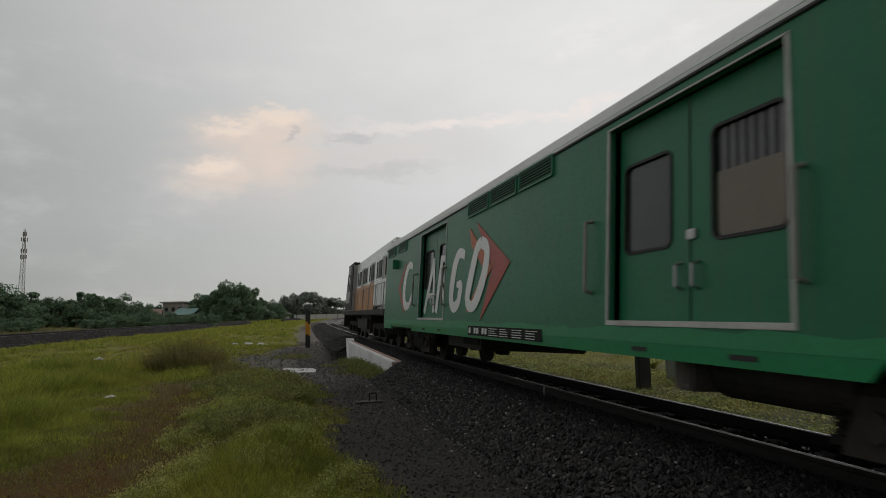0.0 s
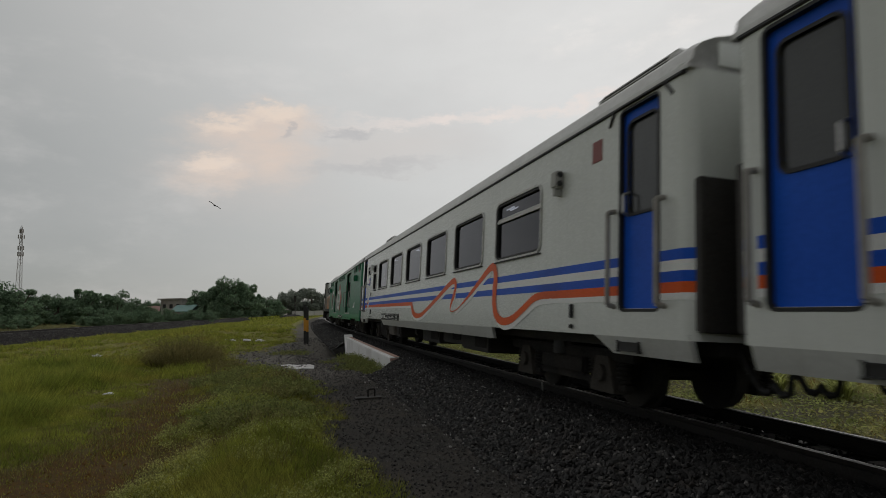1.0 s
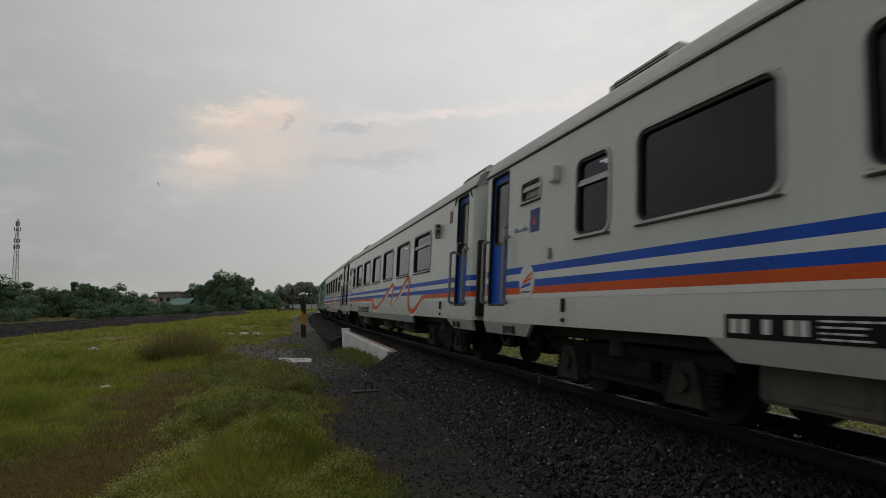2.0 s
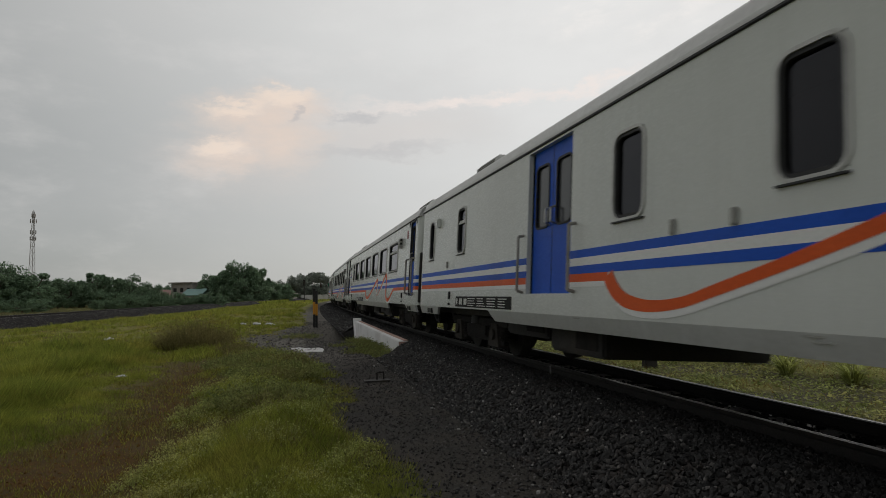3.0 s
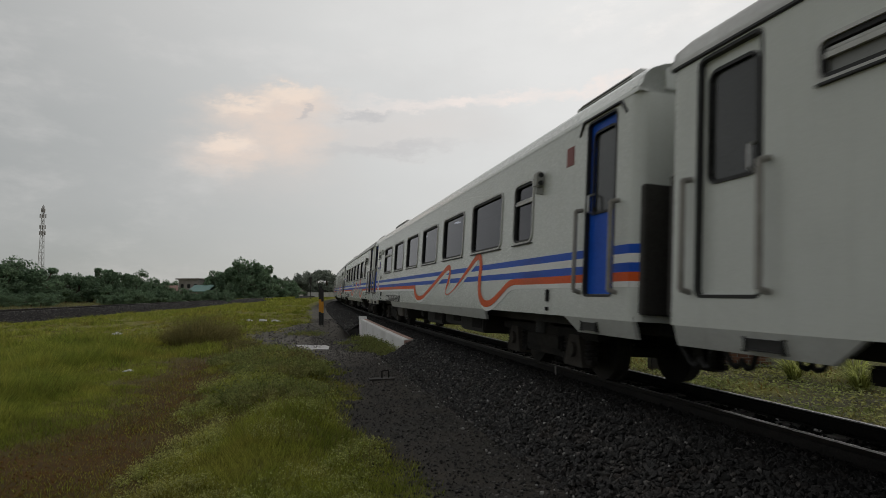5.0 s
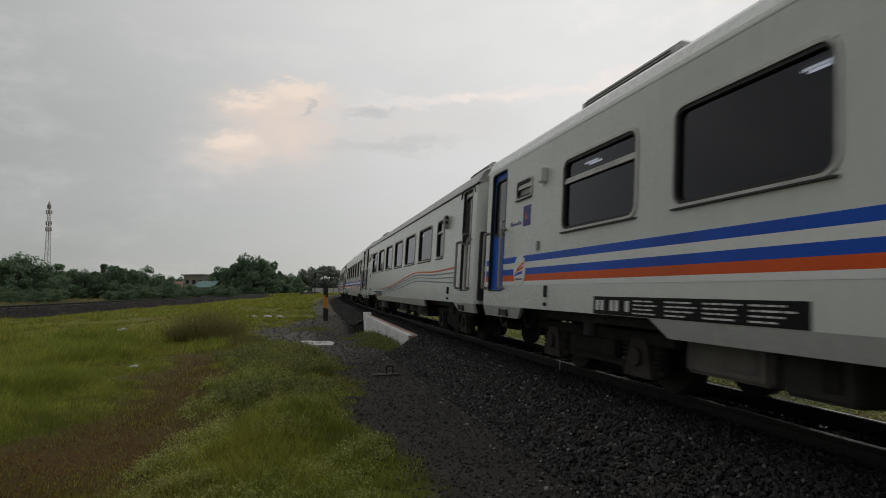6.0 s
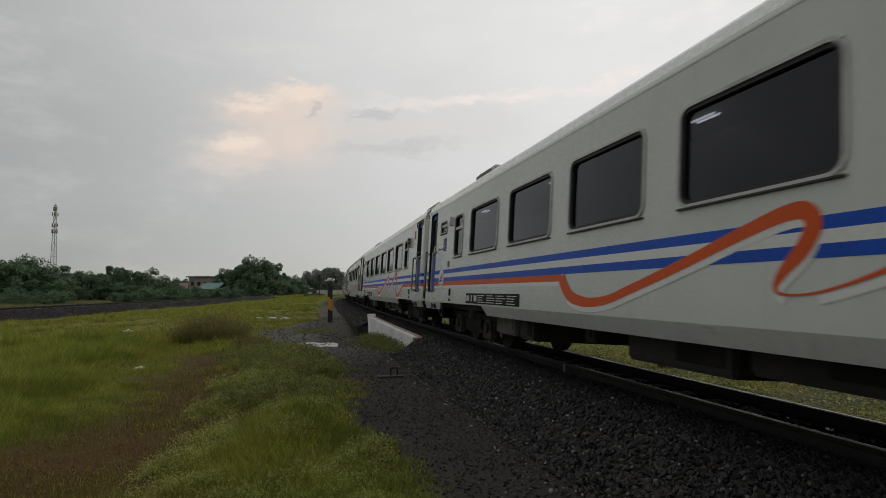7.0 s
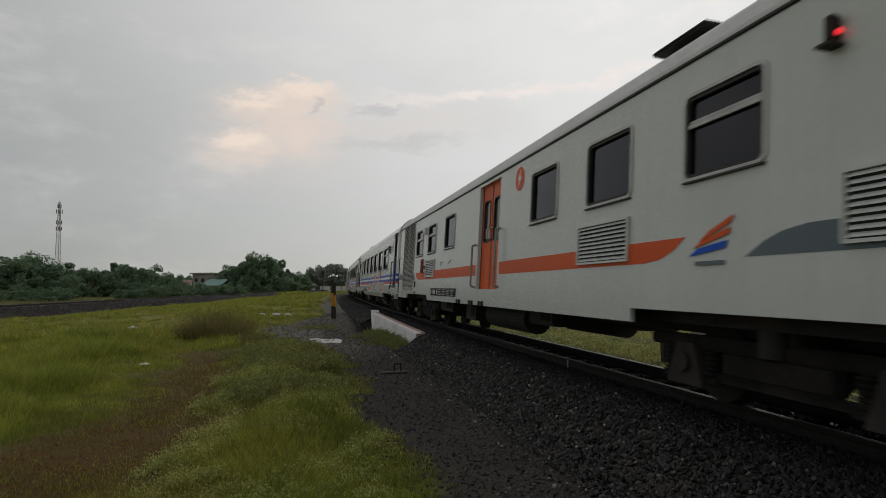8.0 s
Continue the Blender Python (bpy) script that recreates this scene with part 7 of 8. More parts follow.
    keep = (rng.random(len(x)) < g * (0.15 + 1.0 * n1) * (0.4 + n3)) & (off > 3.8) & (gap > 4.4)
    x, y, n1, n3 = x[keep], y[keep], n1[keep], n3[keep]
    tall = (0.05 + 0.17 * rng.random(len(x)) ** 1.5) * (0.25 + 1.3 * n1 ** 1.5) * (0.4 + 1.1 * n3)
    bx, by, toward, k = tufts(x, y, 14, 0.06 + 0.5 * tall, rng)
    blades("grass", bx, by, tall[k] * (0.6 + 0.8 * rng.random(len(k))), 0.008 + 0.0010 * by, "grass", "rough tufted grass on the open field", 13, 0.9, toward)
    x, y = in_view(120000, 50, 230, 1.0, rng, -0.85, -0.10)
    g, p, s, off, n1, n2, n3 = covers(x, y)
    gap = left_rail_gap(x, y)
    keep = (off > 5) & ((gap > 4.5) | (gap < -3.6)) & (rng.random(len(x)) < 0.3 + 0.7 * n3)
    x, y, n3 = x[keep], y[keep], n3[keep]
    near = left_rail_gap(x, y) > 0
    for pick, mat, lab in ((near, "grass", "distant rough grass on the open field"), (~near, "field", "dull growth on the fields beyond the other line")):
        u, w, m = x[pick], y[pick], n3[pick]
        blades("grass", u, w, (0.08 + 0.22 * rng.random(len(u))) * (0.5 + m), 0.0012 * w, mat, lab, 14, 0.8)
    # dry stalks among the green
    x, y = in_view(30000, 5, 45, 0.9, rng)
    g, p, s, off, n1, n2, n3 = covers(x, y)
    keep = (g > 0.2) & (off > 3.5) & (n3 > 0.45)
    x, y = x[keep], y[keep]
    blades("dry_grass", x, y, 0.05 + 0.14 * rng.random(len(x)), 0.005 + 0.0008 * y, "tuft", "dry brownish stalks among the grass", 15, 0.7)
    # the growth on the far side of the line, seen under the train
    s = 2 + 60 * rng.random(110000) ** 1.4
    o = -2.5 - 14 * rng.random(len(s)) ** 1.3
    q = np.array([flat_line(a, b, 0)[:2] for a, b in zip(s, o)])
    n1 = hash_noise(q[:, 0], q[:, 1], 1.3, 1)
    dry = rng.random(len(s)) < 0.45
    for pick, mat, name, lab in ((dry, "straw", "dry_weeds", "dry straw-coloured grass beyond the far rail"), (~dry, "clover", "weeds", "green grass beyond the far rail")):
        keep = pick & (rng.random(len(s)) < 0.1 + 1.1 * n1)
        r = q[keep]
        blades(name, r[:, 0], r[:, 1], (0.04 + 0.12 * rng.random(len(r))) * (0.3 + n1[keep]), 0.010 + 0.012 * rng.random(len(r)), mat, lab, 16, 1.3)
    # broad low leaves close behind the far rail
    n = 60000
    s = 2 + 38 * rng.random(n) ** 1.3
    o = -2.15 - 3.4 * rng.random(n) ** 1.4
    q = np.array([flat_line(u, w, 0)[:2] for u, w in zip(s, o)])
    m1, m2 = hash_noise(q[:, 0], q[:, 1], 0.9, 6), hash_noise(q[:, 0], q[:, 1], 0.3, 7)
    keep = rng.random(n) < 0.15 + 1.3 * m1 * m2
    x, y, m1 = q[keep, 0], q[keep, 1], m1[keep]
    n = len(x)
    c = np.stack([x, y, ground_z(x, y) + 0.01 + 0.14 * m1 * rng.random(n)], 1)
    e1, e2 = rng.normal(0, 1, (n, 3)), rng.normal(0, 1, (n, 3))
    e1[:, 2] *= 0.4
    e2[:, 2] *= 0.4
    size = 0.020 + 0.022 * rng.random(n)
    e1 *= (size / np.linalg.norm(e1, axis=1))[:, None]
    e2 *= (size * 0.75 / np.linalg.norm(e2, axis=1))[:, None]
    v = np.stack([c - e1, c + e2, c + e1, c - e2], 1).reshape(-1, 3)
    tagged(big_mesh("broad_weeds", v, np.arange(4 * n).reshape(-1, 4), "clover"), "low broad-leaved weeds close behind the far rail", "weeds", "", "stuff")


meadow()


def bush(x, y, r, h, n, mat, name, label, seed, cat="bush"):
    """A clump of thin stems that fan out, with small leaves on them."""
    rng = np.random.default_rng(seed)
    t = tagged(empty(name), label, cat)
    z0 = float(ground_z(np.array([x]), np.array([y]))[0])
    t.location = (x, y, z0)
    a = rng.random(n) * 6.283
    d = r * np.sqrt(rng.random(n))
    bx, by = np.cos(a) * d, np.sin(a) * d
    hh = h * (0.35 + 0.65 * rng.random(n)) * (1 - 0.55 * (d / r) ** 2)
    tip = np.stack([bx * 1.25 + rng.normal(0, 0.12, n), by * 1.25 + rng.normal(0, 0.12, n), hh], 1)
    b = rng.random(n) * 6.283
    side = np.stack([np.cos(b), np.sin(b), 0 * b], 1) * 0.010
    base = np.stack([bx, by, np.full(n, -0.03)], 1)
    v = np.stack([base - side, base + side, tip], 1).reshape(-1, 3)
    o = big_mesh("stem_clump", v, np.arange(3 * n).reshape(-1, 3), mat)
    o.parent = t
    m = n * 3
    k = rng.integers(0, n, m)
    f = 0.3 + 0.7 * rng.random(m)
    c = base[k] * (1 - f)[:, None] + tip[k] * f[:, None] + rng.normal(0, 0.03, (m, 3))
    e1, e2 = rng.normal(0, 1, (m, 3)), rng.normal(0, 1, (m, 3))
    e1 *= (0.028 / np.linalg.norm(e1, axis=1))[:, None]
    e2 *= (0.016 / np.linalg.norm(e2, axis=1))[:, None]
    v = np.stack([c - e1, c + e2, c + e1, c - e2], 1).reshape(-1, 3)
    o = big_mesh("foliage", v, np.arange(4 * m).reshape(-1, 4), mat)
    o.parent = t
    return t


bush(-8.75, 21.0, 1.15, 1.22, 2300, "tuft", "dry_bush", "brownish olive twiggy bush beside the trodden path", 21)
bush(-7.9, 20.4, 0.55, 0.55, 800, "tuft", "dry_bush", "low brownish twigs at the bush's side", 22)
bush(-5.9, 17.0, 0.35, 0.42, 300, "tuft", "dry_bush", "small dark dry clump at the path's edge", 23)
for i, (s, o, r, h, n) in enumerate(((15.9, 2.12, 0.28, 0.22, 260), (16.8, 2.20, 0.38, 0.28, 420), (18.0, 2.25, 0.42, 0.28, 420), (19.4, 2.25, 0.42, 0.26, 380), (21.2, 2.3, 0.45, 0.24, 300),
                                     (17.3, 2.75, 0.35, 0.16, 160), (19.6, 2.9, 0.4, 0.15, 150), (24.5, 4.3, 0.7, 0.22, 260))):
    p = flat_line(s, o, 0)
    bush(p.x, p.y, r, h, n, "weed", "weed_clump", "low green weeds at the foot of the white wall", 30 + i, "weeds")
for i, (s, o, r, h, n) in enumerate(((9.0, 5.0, 0.7, 0.30, 700), (11.5, 4.9, 0.8, 0.34, 900), (13.8, 5.2, 0.8, 0.34, 800), (15.0, 6.0, 0.6, 0.3, 500))):
    p = flat_line(s, o, 0)
    bush(p.x, p.y, r, h, n, "weed", "weed_clump", "taller leafy weeds on the grassy verge", 40 + i, "weeds")


# the three clumps in the gully are put in for its dark shade
for i, (x, y, r, h, n) in enumerate(((-12.4, 22.6, 0.9, 0.36, 600), (-10.9, 22.4, 0.7, 0.34, 450), (-14.2, 22.8, 1.0, 0.34, 600), (-6.6, 18.9, 0.5, 0.35, 400), (-5.0, 14.6, 0.5, 0.35, 450), (-3.3, 12.9, 0.35, 0.30, 300))):
    bush(x, y, r, h, n, "tuft", "dry_bush", "low dry growth in the rough grass, part of it added for the gully's shade", 50 + i)


def grass_clump(x, y, h, n, seed):
    """A fountain of long blades that arch over, each in three pieces."""
    rng = np.random.default_rng(seed)
    a = rng.random(n) * 6.283
    reach, tall = h * (0.3 + 0.7 * rng.random(n)), h * (0.6 + 0.5 * rng.random(n))
    out = np.stack([np.cos(a), np.sin(a), 0 * a], 1)
    side = np.stack([-np.sin(a), np.cos(a), 0 * a], 1)
    rows = []
    for f, w in ((0.0, 0.008), (0.35, 0.010), (0.7, 0.007), (1.0, 0.001)):
        mid = out * (0.06 + reach * f ** 1.3)[:, None]
        mid[:, 2] += tall * (1.75 * f - 1.15 * f * f) - 0.02
        rows.append((mid - side * w, mid + side * w))
    faces = []
    v = np.concatenate([p for r in rows for p in r])
    for k in range(3):
        i = np.arange(n)
        faces.append(np.stack([i + 2 * k * n, i + (2 * k + 1) * n, i + (2 * k + 3) * n, i + (2 * k + 2) * n], 1))
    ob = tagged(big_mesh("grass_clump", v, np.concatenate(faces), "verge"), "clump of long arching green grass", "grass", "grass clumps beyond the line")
    ob.location = (x, y, float(ground_z(np.array([x]), np.array([y]))[0]))


for i, (s, o, h) in enumerate(((9.3, -4.6, 0.62), (8.6, -5.3, 0.7), (8.0, -4.7, 0.6), (14.8, -5.6, 0.5), (6.6, -5.2, 0.55))):
    p = flat_line(s, o, 0)
    grass_clump(p.x, p.y, h, 170, 90 + i)


def litter_bits():
    for i, (x, y, w) in enumerate(((-6.95, 12.9, 0.12), (-13.9, 24.8, 0.25), (-10.8, 34.5, 0.28), (-11.5, 34.2, 0.22), (-10.2, 35.0, 0.25), (-12.0, 34.6, 0.16), (-9.8, 34.4, 0.18))):
        rng = random.Random(60 + i)
        bm = bmesh.new()
        bmesh.ops.create_icosphere(bm, subdivisions=2, radius=1.0)
        for v in bm.verts:
            v.co = Vector((v.co.x * w * (0.7 + 0.5 * rng.random()), v.co.y * w * 0.5, max(-0.2, v.co.z) * w * 0.35 * (0.6 + 0.8 * rng.random())))
        ob = tagged(part("litter", bm, "litter"), "crumpled pale plastic litter in the grass", "litter", "litter on the field")
        z = float(ground_z(np.array([float(x)]), np.array([float(y)]))[0])
        ob.location = (x, y, z + 0.04)


litter_bits()


# ---- trees, houses and the mast on the horizon ----
def tree_kind(seed, h, w, leaf, blobs, per, far=False):
    """A tree: tapered trunk with limbs, and a crown of many small leaf cards in uneven clumps."""
    rng = np.random.default_rng(seed)
    t = tagged(empty("tree"), "leafy dark green tree on the far side of the fields", "tree", "trees on the horizon")
    bm = bmesh.new()
    cyl(bm, (0, 0, -0.3), (0, 0, h * 0.5), w * 0.05, 8, w * 0.03)
    centres = []
    for i in range(blobs):
        a = rng.random() * 6.283
        k = rng.random() ** 0.6
        zz = h * (0.10 + 0.82 * rng.random())
        rr = w * 0.5 * k * (1.0 - 0.55 * max(0, (zz / h - 0.55) / 0.45))
        c = np.array([np.cos(a) * rr, np.sin(a) * rr, zz])
        centres.append(c)
        if i % 2 == 0:
            cyl(bm, (0, 0, h * (0.2 + 0.2 * rng.random())), tuple(c), w * 0.016, 5, w * 0.006)
    part("trunk", bm, "bark", t)
    vs = []
    for c in centres:
        r = w * (0.08 + 0.10 * rng.random())
        d = rng.normal(0, 1, (per, 3))
        d /= np.linalg.norm(d, axis=1)[:, None]
        p = c + d * (r * (0.55 + 0.5 * rng.random(per)))[:, None] * np.array([1, 1, 0.8])
        e1, e2 = rng.normal(0, 1, (per, 3)), rng.normal(0, 1, (per, 3))
        e1 *= (leaf * (0.6 + 0.8 * rng.random(per)) / np.linalg.norm(e1, axis=1))[:, None]
        e2 *= (leaf * 0.6 / np.linalg.norm(e2, axis=1))[:, None]
        vs.append(np.stack([p - e1, p + e2, p + e1, p - e2], 1).reshape(-1, 3))
    v = np.concatenate(vs)
    o = big_mesh("crown", v, np.arange(len(v)).reshape(-1, 4), "hazed_leaf" if far else "leaf")
    o.parent = t
    return t


def bearing(px, d):
    """A place d metres ahead whose direction is px thousandths to the right of straight ahead."""
    return px / 1000.0 * d - 0.0248 * d, d


def woods():
    kinds = [tree_kind(70 + i, h, w, 0.22, int(b * 1.9), 150) for i, (h, w, b) in enumerate(((9, 8, 22), (7, 7, 18), (11, 8, 26), (6, 8, 18), (8, 5, 16)))]
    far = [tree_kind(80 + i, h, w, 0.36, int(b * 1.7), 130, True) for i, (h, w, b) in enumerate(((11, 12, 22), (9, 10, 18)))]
    rng = random.Random(9)
    spots = []
    # (direction in thousandths, metres away, height)
    for px, d, h in ((-760, 150, 10.5), (-735, 145, 11.5), (-712, 150, 11), (-690, 155, 9.5), (-668, 150, 10), (-648, 160, 9), (-625, 170, 8.5), (-603, 165, 8), (-580, 170, 9),
                     (-560, 165, 10.5), (-545, 175, 9.5), (-525, 170, 8.5), (-505, 170, 9), (-482, 180, 7), (-460, 185, 6.5), (-440, 200, 7), (-415, 200, 6.5), (-392, 190, 6.5), (-372, 185, 8),
                     (-352, 180, 10), (-336, 175, 11.6), (-318, 170, 12), (-302, 172, 11.5), (-288, 180, 10), (-272, 190, 8.5), (-255, 200, 7), (-240, 210, 6.5)):
        h *= 0.87
        spots.append((kinds[rng.randrange(5)], px, d, h))
        spots.append((kinds[rng.randrange(5)], px + rng.uniform(-9, 9), d + rng.uniform(10, 30), h * rng.uniform(0.75, 0.95)))
        spots.append((kinds[3], px + rng.uniform(-10, 10), d - rng.uniform(2, 10), rng.uniform(2.5, 4.5)))
    for px, h in ((-235, 11), (-222, 13), (-207, 14.5), (-192, 15), (-178, 14), (-163, 12), (-148, 11), (-130, 10), (-110, 10), (-85, 10), (-250, 9)):
        spots.append((far[rng.randrange(2)], px, 300 + rng.uniform(-15, 25), h * 0.8))
    for i in range(26):
        px = -560 + i * 8.5
        spots.append((kinds[3], px, 118 + rng.uniform(-6, 10), rng.uniform(1.8, 3.0)))
    for i in range(14):
        spots.append((kinds[3], -860 + i * 16, 105 + rng.uniform(-6, 14), rng.uniform(1.2, 2.4)))
    for k in range(60):
        a = rng.uniform(-2.6, -0.75) if k % 2 else rng.uniform(0.5, 2.8)
        d = rng.uniform(140, 260)
        spots.append((kinds[rng.randrange(5)], None, (math.sin(a) * d, math.cos(a) * d), rng.uniform(6, 10)))
    for kind, px, d, h in spots:
        x, y = bearing(px, d) if px is not None else d
        base = max(v[2] for v in kind.children[1].bound_box)
        m = Matrix.Translation((x, y, -0.5)) @ pose(0, 0, 0, 0, 0, rng.uniform(0, 360))
        t = copy_thing(kind, m)
        t.scale = (h / base * rng.uniform(0.9, 1.2),) * 2 + (h / base,)
    for kind in kinds + far:
        for o in list(kind.children_recursive) + [kind]:
            bpy.data.objects.remove(o)


woods()


def mast():
    """A tall lattice mast far off, with drums of aerials near its top."""
    t = tagged(empty("radio_mast"), "tall grey lattice radio mast behind the trees", "mast")
    x, y = bearing(-670, 330)
    t.location = (x, y, -0.5)
    H, lev = 53.0, 16
    for k in range(3):
        a = 2.094 * k
        part("leg", cyl(bmesh.new(), (2.3 * math.cos(a), 2.3 * math.sin(a), 0), (0.5 * math.cos(a), 0.5 * math.sin(a), H), 0.15, 6), "mast", t)
    for i in range(lev):
        z0, z1 = H * i / lev, H * (i + 1) / lev
        r0, r1 = 2.3 - 1.8 * i / lev, 2.3 - 1.8 * (i + 1) / lev
        bm = bmesh.new()
        for k in range(3):
            a, b = 2.094 * k, 2.094 * (k + 1)
            cyl(bm, (r0 * math.cos(a), r0 * math.sin(a), z0), (r1 * math.cos(b), r1 * math.sin(b), z1), 0.07, 4)
            cyl(bm, (r0 * math.cos(a), r0 * math.sin(a), z0), (r0 * math.cos(b), r0 * math.sin(b), z0), 0.07, 4)
        part("bracing", bm, "mast", t)
    for z, r in ((49.5, 0.75), (46.3, 1.35), (40, 1.25), (36.5, 1.3)):
        bm = bmesh.new()
        for k in range(4):
            a = 1.57 * k + z
            box(bm, r * math.cos(a) - 0.2, r * math.cos(a) + 0.2, r * math.sin(a) - 0.2, r * math.sin(a) + 0.2, z, z + 2.2)
        tagged(part("aerials", bm, "mast", t), kind="stuff")
    part("spike", cyl(bmesh.new(), (0, 0, H - 1), (0, 0, H + 0.8), 0.12, 6), "mast", t)


mast()


def house(px, d, w, h, roof, storeys=1, flat_top=False, turn=0.0):
    """A small far house: walls, openings and a roof."""
    t = tagged(empty("house"), "small weathered house among the far trees", "house", "houses on the horizon")
    x, y = bearing(px, d)
    t.matrix_basis = pose(x, y, -0.5, 0, 0, turn)
    holes = []
    for k in range(storeys):
        for i in range(3):
            u = -w / 2 + w * (i + 0.5) / 3
            holes.append((u - 0.5, u + 0.5, 1.0 + 3 * k, 2.2 + 3 * k))
    bm = bmesh.new()
    cy = sorted({-w / 2, w / 2, *[q[0] for q in holes], *[q[1] for q in holes]})
    cz = sorted({0, h, *[q[2] for q in holes], *[q[3] for q in holes]})
    for a0, a1 in zip(cy, cy[1:]):
        for b0, b1 in zip(cz, cz[1:]):
            if not any(q[0] < (a0 + a1) / 2 < q[1] and q[2] < (b0 + b1) / 2 < q[3] for q in holes):
                box(bm, a0, a1, -3.0, -2.8, b0, b1)
    box(bm, -w / 2, w / 2, 2.8, 3.0, 0, h)
    box(bm, -w / 2, -w / 2 + 0.2, -2.8, 2.8, 0, h)
    box(bm, w / 2 - 0.2, w / 2, -2.8, 2.8, 0, h)
    part("wall_shell", bm, "house_wall", t)
    for q in holes:
        bm = bmesh.new()
        box(bm, q[0], q[1], -2.9, -2.86, q[2], q[3])
        part("window", bm, "rubber", t)
    bm = bmesh.new()
    if flat_top:
        box(bm, -w / 2 - 0.8, w / 2 + 0.3, -3.6, 3.4, h, h + 0.35)
    else:
        prof = [(-3.6, h - 0.2), (0, h + 1.7), (3.6, h - 0.2), (3.6, h - 0.4), (0, h + 1.45), (-3.6, h - 0.4)]
        a = [bm.verts.new((-w / 2 - 0.4, p, q)) for p, q in prof]
        b = [bm.verts.new((w / 2 + 0.4, p, q)) for p, q in prof]
        for i in range(6):
            bm.faces.new((a[i], a[(i + 1) % 6], b[(i + 1) % 6], b[i]))
        bm.faces.new(a[::-1])
        bm.faces.new(b)
    part("roof", bm, roof, t)


M["house_wall"] = material("weathered_plaster", (0.30, 0.27, 0.25), (0.38, 0.35, 0.32), 1.5, 0.9, 0.1, 0, 10, (0.18, 0.16, 0.15), 0.5)
M["tile_roof"] = material("faded_tile_roof", (0.20, 0.125, 0.105), (0.25, 0.16, 0.135), 1.5, 0.9, 0.2, 0, 10)
M["teal_roof"] = material("teal_sheet_roof", (0.13, 0.24, 0.22), (0.17, 0.28, 0.26), 1.0, 0.6, 0.1, 0, 10)
house(-478, 190, 7, 3.6, "tile_roof")
house(-452, 195, 6, 3.4, "tile_roof", turn=20)
house(-408, 180, 6, 6.6, "house_wall", 2, True)
house(-388, 175, 6, 3.2, "teal_roof", turn=-12)
house(-240, 235, 8, 2.8, "house_wall", 1, True)


def far_wall():
    """A long pale wall beyond the end of the field."""
    t = tagged(empty("boundary_wall"), "long low pale boundary wall far down the line", "wall", "", "structure")
    for i in range(10):
        bm = bmesh.new()
        a, b = Vector((-62 + i * 4.6, 262 + i * 1.4, 0)), Vector((-62 + i * 4.6 + 4.4, 262 + i * 1.4 + 1.3, 0))
        d = (b - a).normalized()
        n = Vector((-d.y, d.x, 0)) * 0.1
        lo = [bm.verts.new(v + Vector((0, 0, -0.5))) for v in (a - n, b - n, b + n, a + n)]
        hi = [bm.verts.new(v + Vector((0, 0, 1.9))) for v in (a - n, b - n, b + n, a + n)]
        bm.faces.new(hi)
        for k in range(4):
            bm.faces.new((lo[k], lo[(k + 1) % 4], hi[(k + 1) % 4], hi[k]))
        part("panel", bm, "house_pale", t)


M["house_pale"] = material("pale_plaster", (0.45, 0.44, 0.42), (0.55, 0.54, 0.52), 1.0, 0.9, 0.1, 0, 10, (0.3, 0.28, 0.26), 0.4)
far_wall()


def line_signal(px, d, h):
    t = tagged(empty("signal_mast"), "far dark signal mast beside the line", "signal")
    x, y = bearing(px, d)
    t.location = (x, y, 0)
    part("mast_pole", cyl(bmesh.new(), (0, 0, -0.3), (0, 0, h), 0.09, 8), "dark", t)
    bm = bmesh.new()
    box(bm, -0.28, 0.28, -0.12, 0.12, h - 1.3, h + 0.1, 0.04)
    part("signal_head", bm, "dark", t)


line_signal(-207, 135, 5.2)


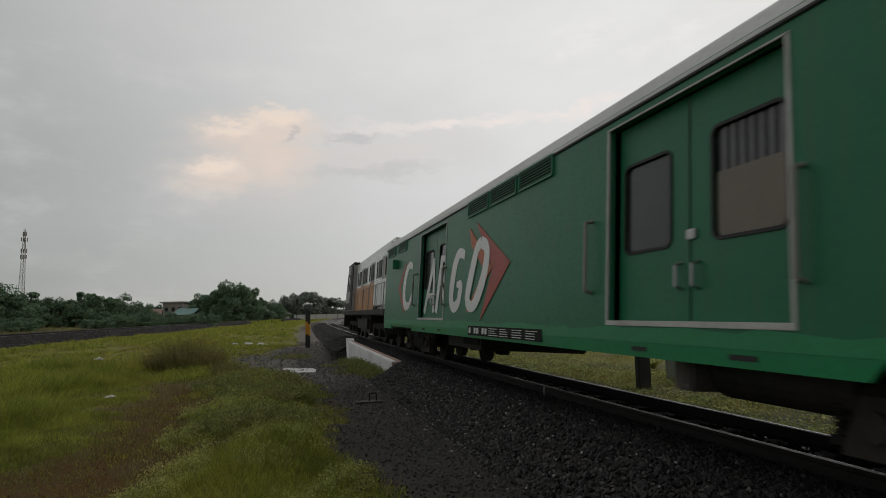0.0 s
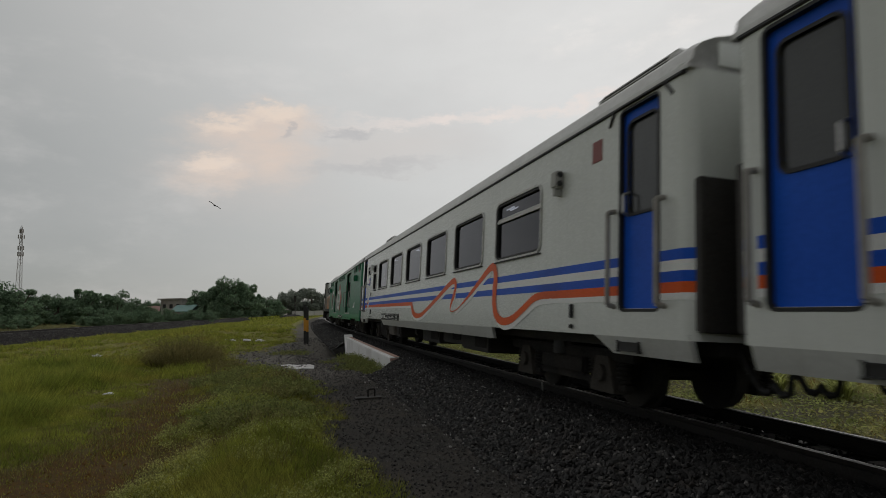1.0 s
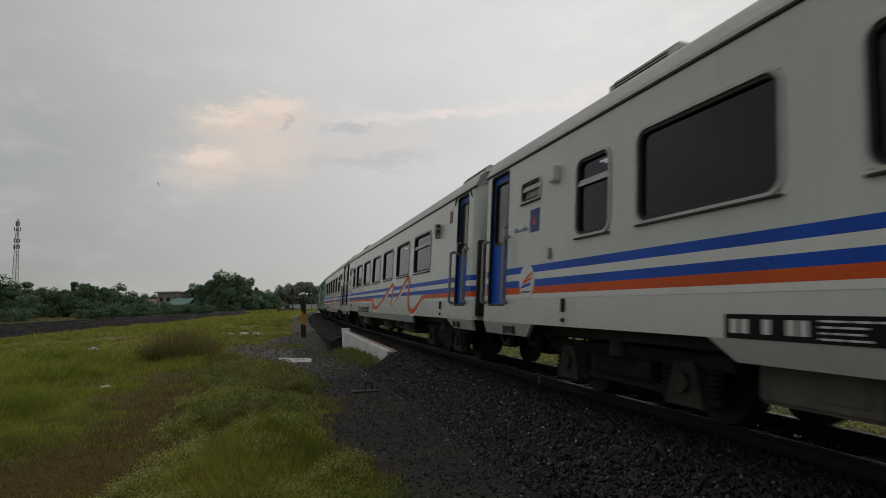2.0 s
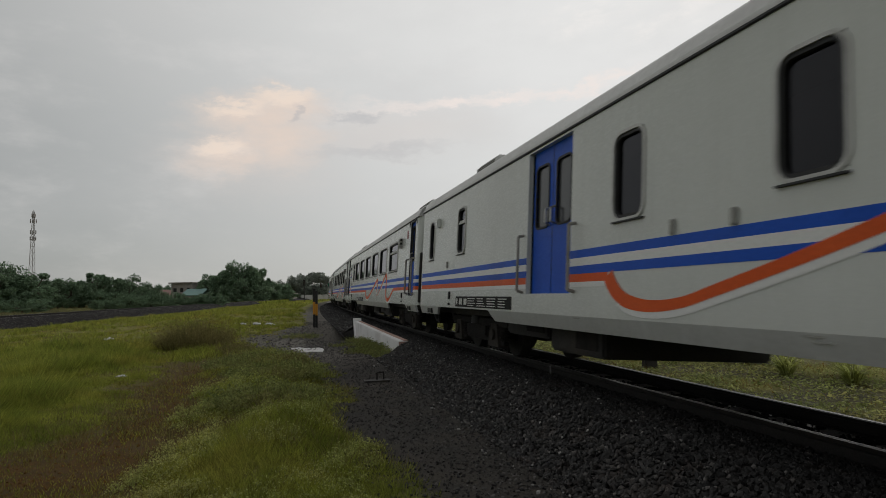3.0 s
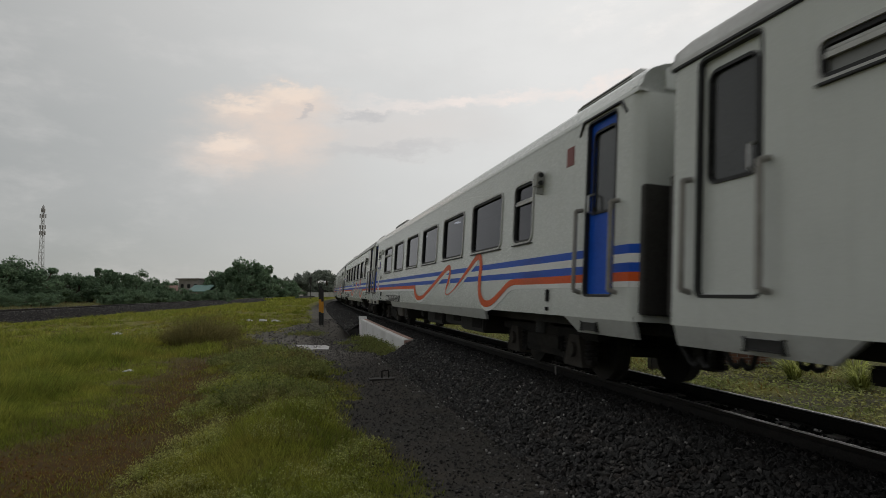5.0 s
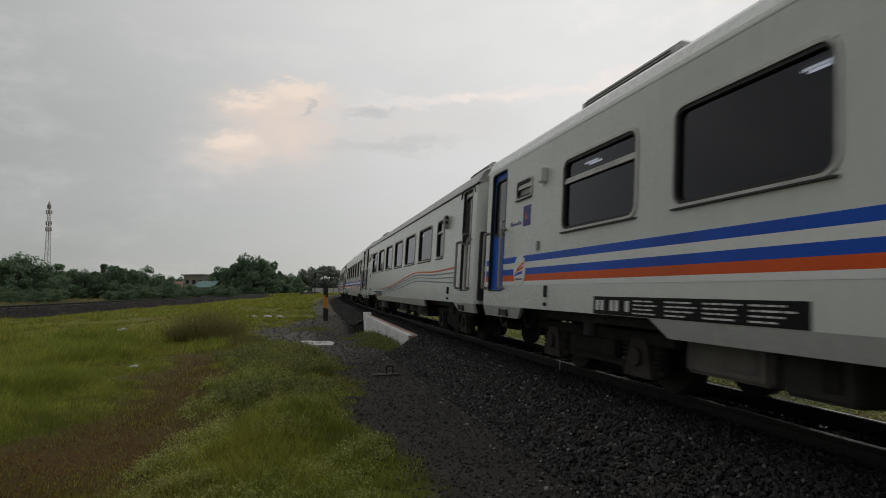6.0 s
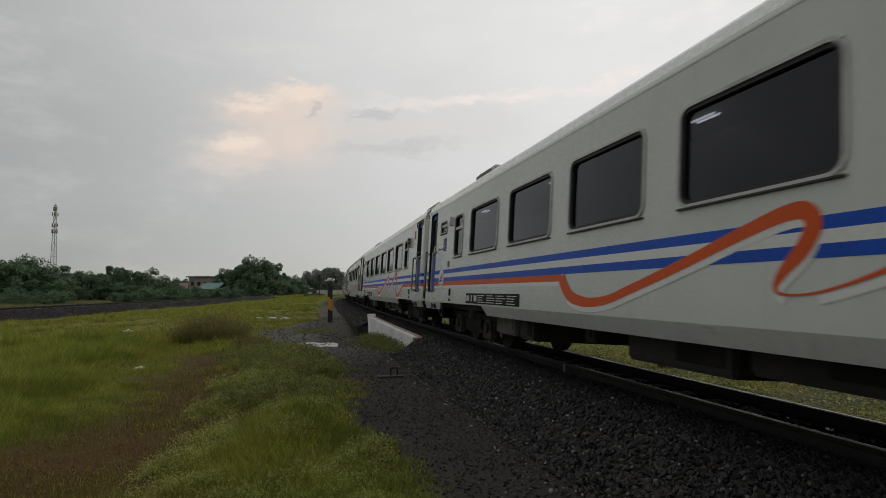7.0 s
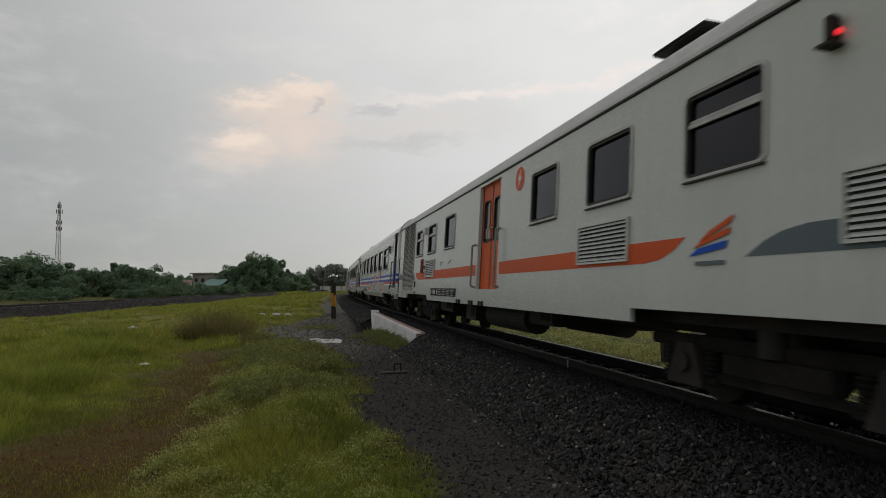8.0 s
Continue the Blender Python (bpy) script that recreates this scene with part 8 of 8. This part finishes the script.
def bird():
    """A small dark bird: body, head, tail and two swept wings."""
    t = tagged(empty("bird"), "small dark bird gliding against the sky", "bird")
    bm = bmesh.new()
    bmesh.ops.create_uvsphere(bm, u_segments=12, v_segments=8, radius=1.0)
    for v in bm.verts:
        v.co = Vector((v.co.x * 0.026, v.co.y * 0.085, v.co.z * 0.023))
    part("body", bm, "feather", t)
    for s in (-1, 1):
        bm = bmesh.new()
        top = [(0.0, 0.05, 0.0), (s * 0.09, 0.06, 0.02), (s * 0.19, 0.01, 0.01), (s * 0.11, -0.01, 0.015), (0.0, -0.055, 0.0)]
        a = [bm.verts.new((x, y, z + 0.008)) for x, y, z in top]
        b = [bm.verts.new((x, y, z - 0.008)) for x, y, z in top]
        bm.faces.new(a)
        bm.faces.new(b[::-1])
        for i in range(5):
            bm.faces.new((a[i], b[i], b[(i + 1) % 5], a[(i + 1) % 5]))
        part("wing", bm, "feather", t)
    bm = bmesh.new()
    box(bm, -0.022, 0.022, -0.15, -0.07, -0.004, 0.004)
    part("tail", bm, "feather", t)
    return t


BIRD = bird()


def ride(s):
    """The pose of a vehicle whose middle stands s metres along the line: its bogies sit on the arc."""
    a, b = on_line(s - 7.0), on_line(s + 7.0)
    d = b - a
    p = (a + b) / 2
    return pose(p.x, p.y, p.z, 0, math.degrees(CANT), math.degrees(math.atan2(-d.x, d.y)))


FLIGHT = [(0.0, -12.0, 60.0, 4.0, 20), (0.4, -11.0, 40.0, 4.6, 25),
          (0.8, -7.16, 22.76, 4.32, 25),
          (1.0, -5.81, 15.71, 4.60, 35),
          (1.1, -6.14, 16.00, 5.25, 35),
          (1.2, -6.28, 16.85, 6.06, 45),
          (1.3, -6.49, 18.19, 6.88, 60),
          (1.5, -7.79, 22.68, 8.78, 80),
          (1.6, -9.04, 25.25, 9.76, 85),
          (1.7, -10.39, 27.94, 10.19, 95),
          (2.1, -22.0, 45.0, 10.0, 60), (2.6, -45.0, 75.0, 7.0, 30), (3.4, -95.0, 110.0, 5.0, 10), (8.0, -160.0, 60.0, 6.0, 0)]


def motions():
    for thing, k in TRAIN:
        rows = []
        for i in range(41):
            t = i * 0.2
            head = START + SPEED * t + GAIN * t * t
            s = head + CAR + 7.92 if k is None else head - (k - 1) * CAR - CAR / 2
            rows.append((t, ride(s)))
        walk(thing, rows)
    walk(BIRD, [(t, pose(x, y, z, 0, bank, 10)) for t, x, y, z, bank in FLIGHT])


motions()
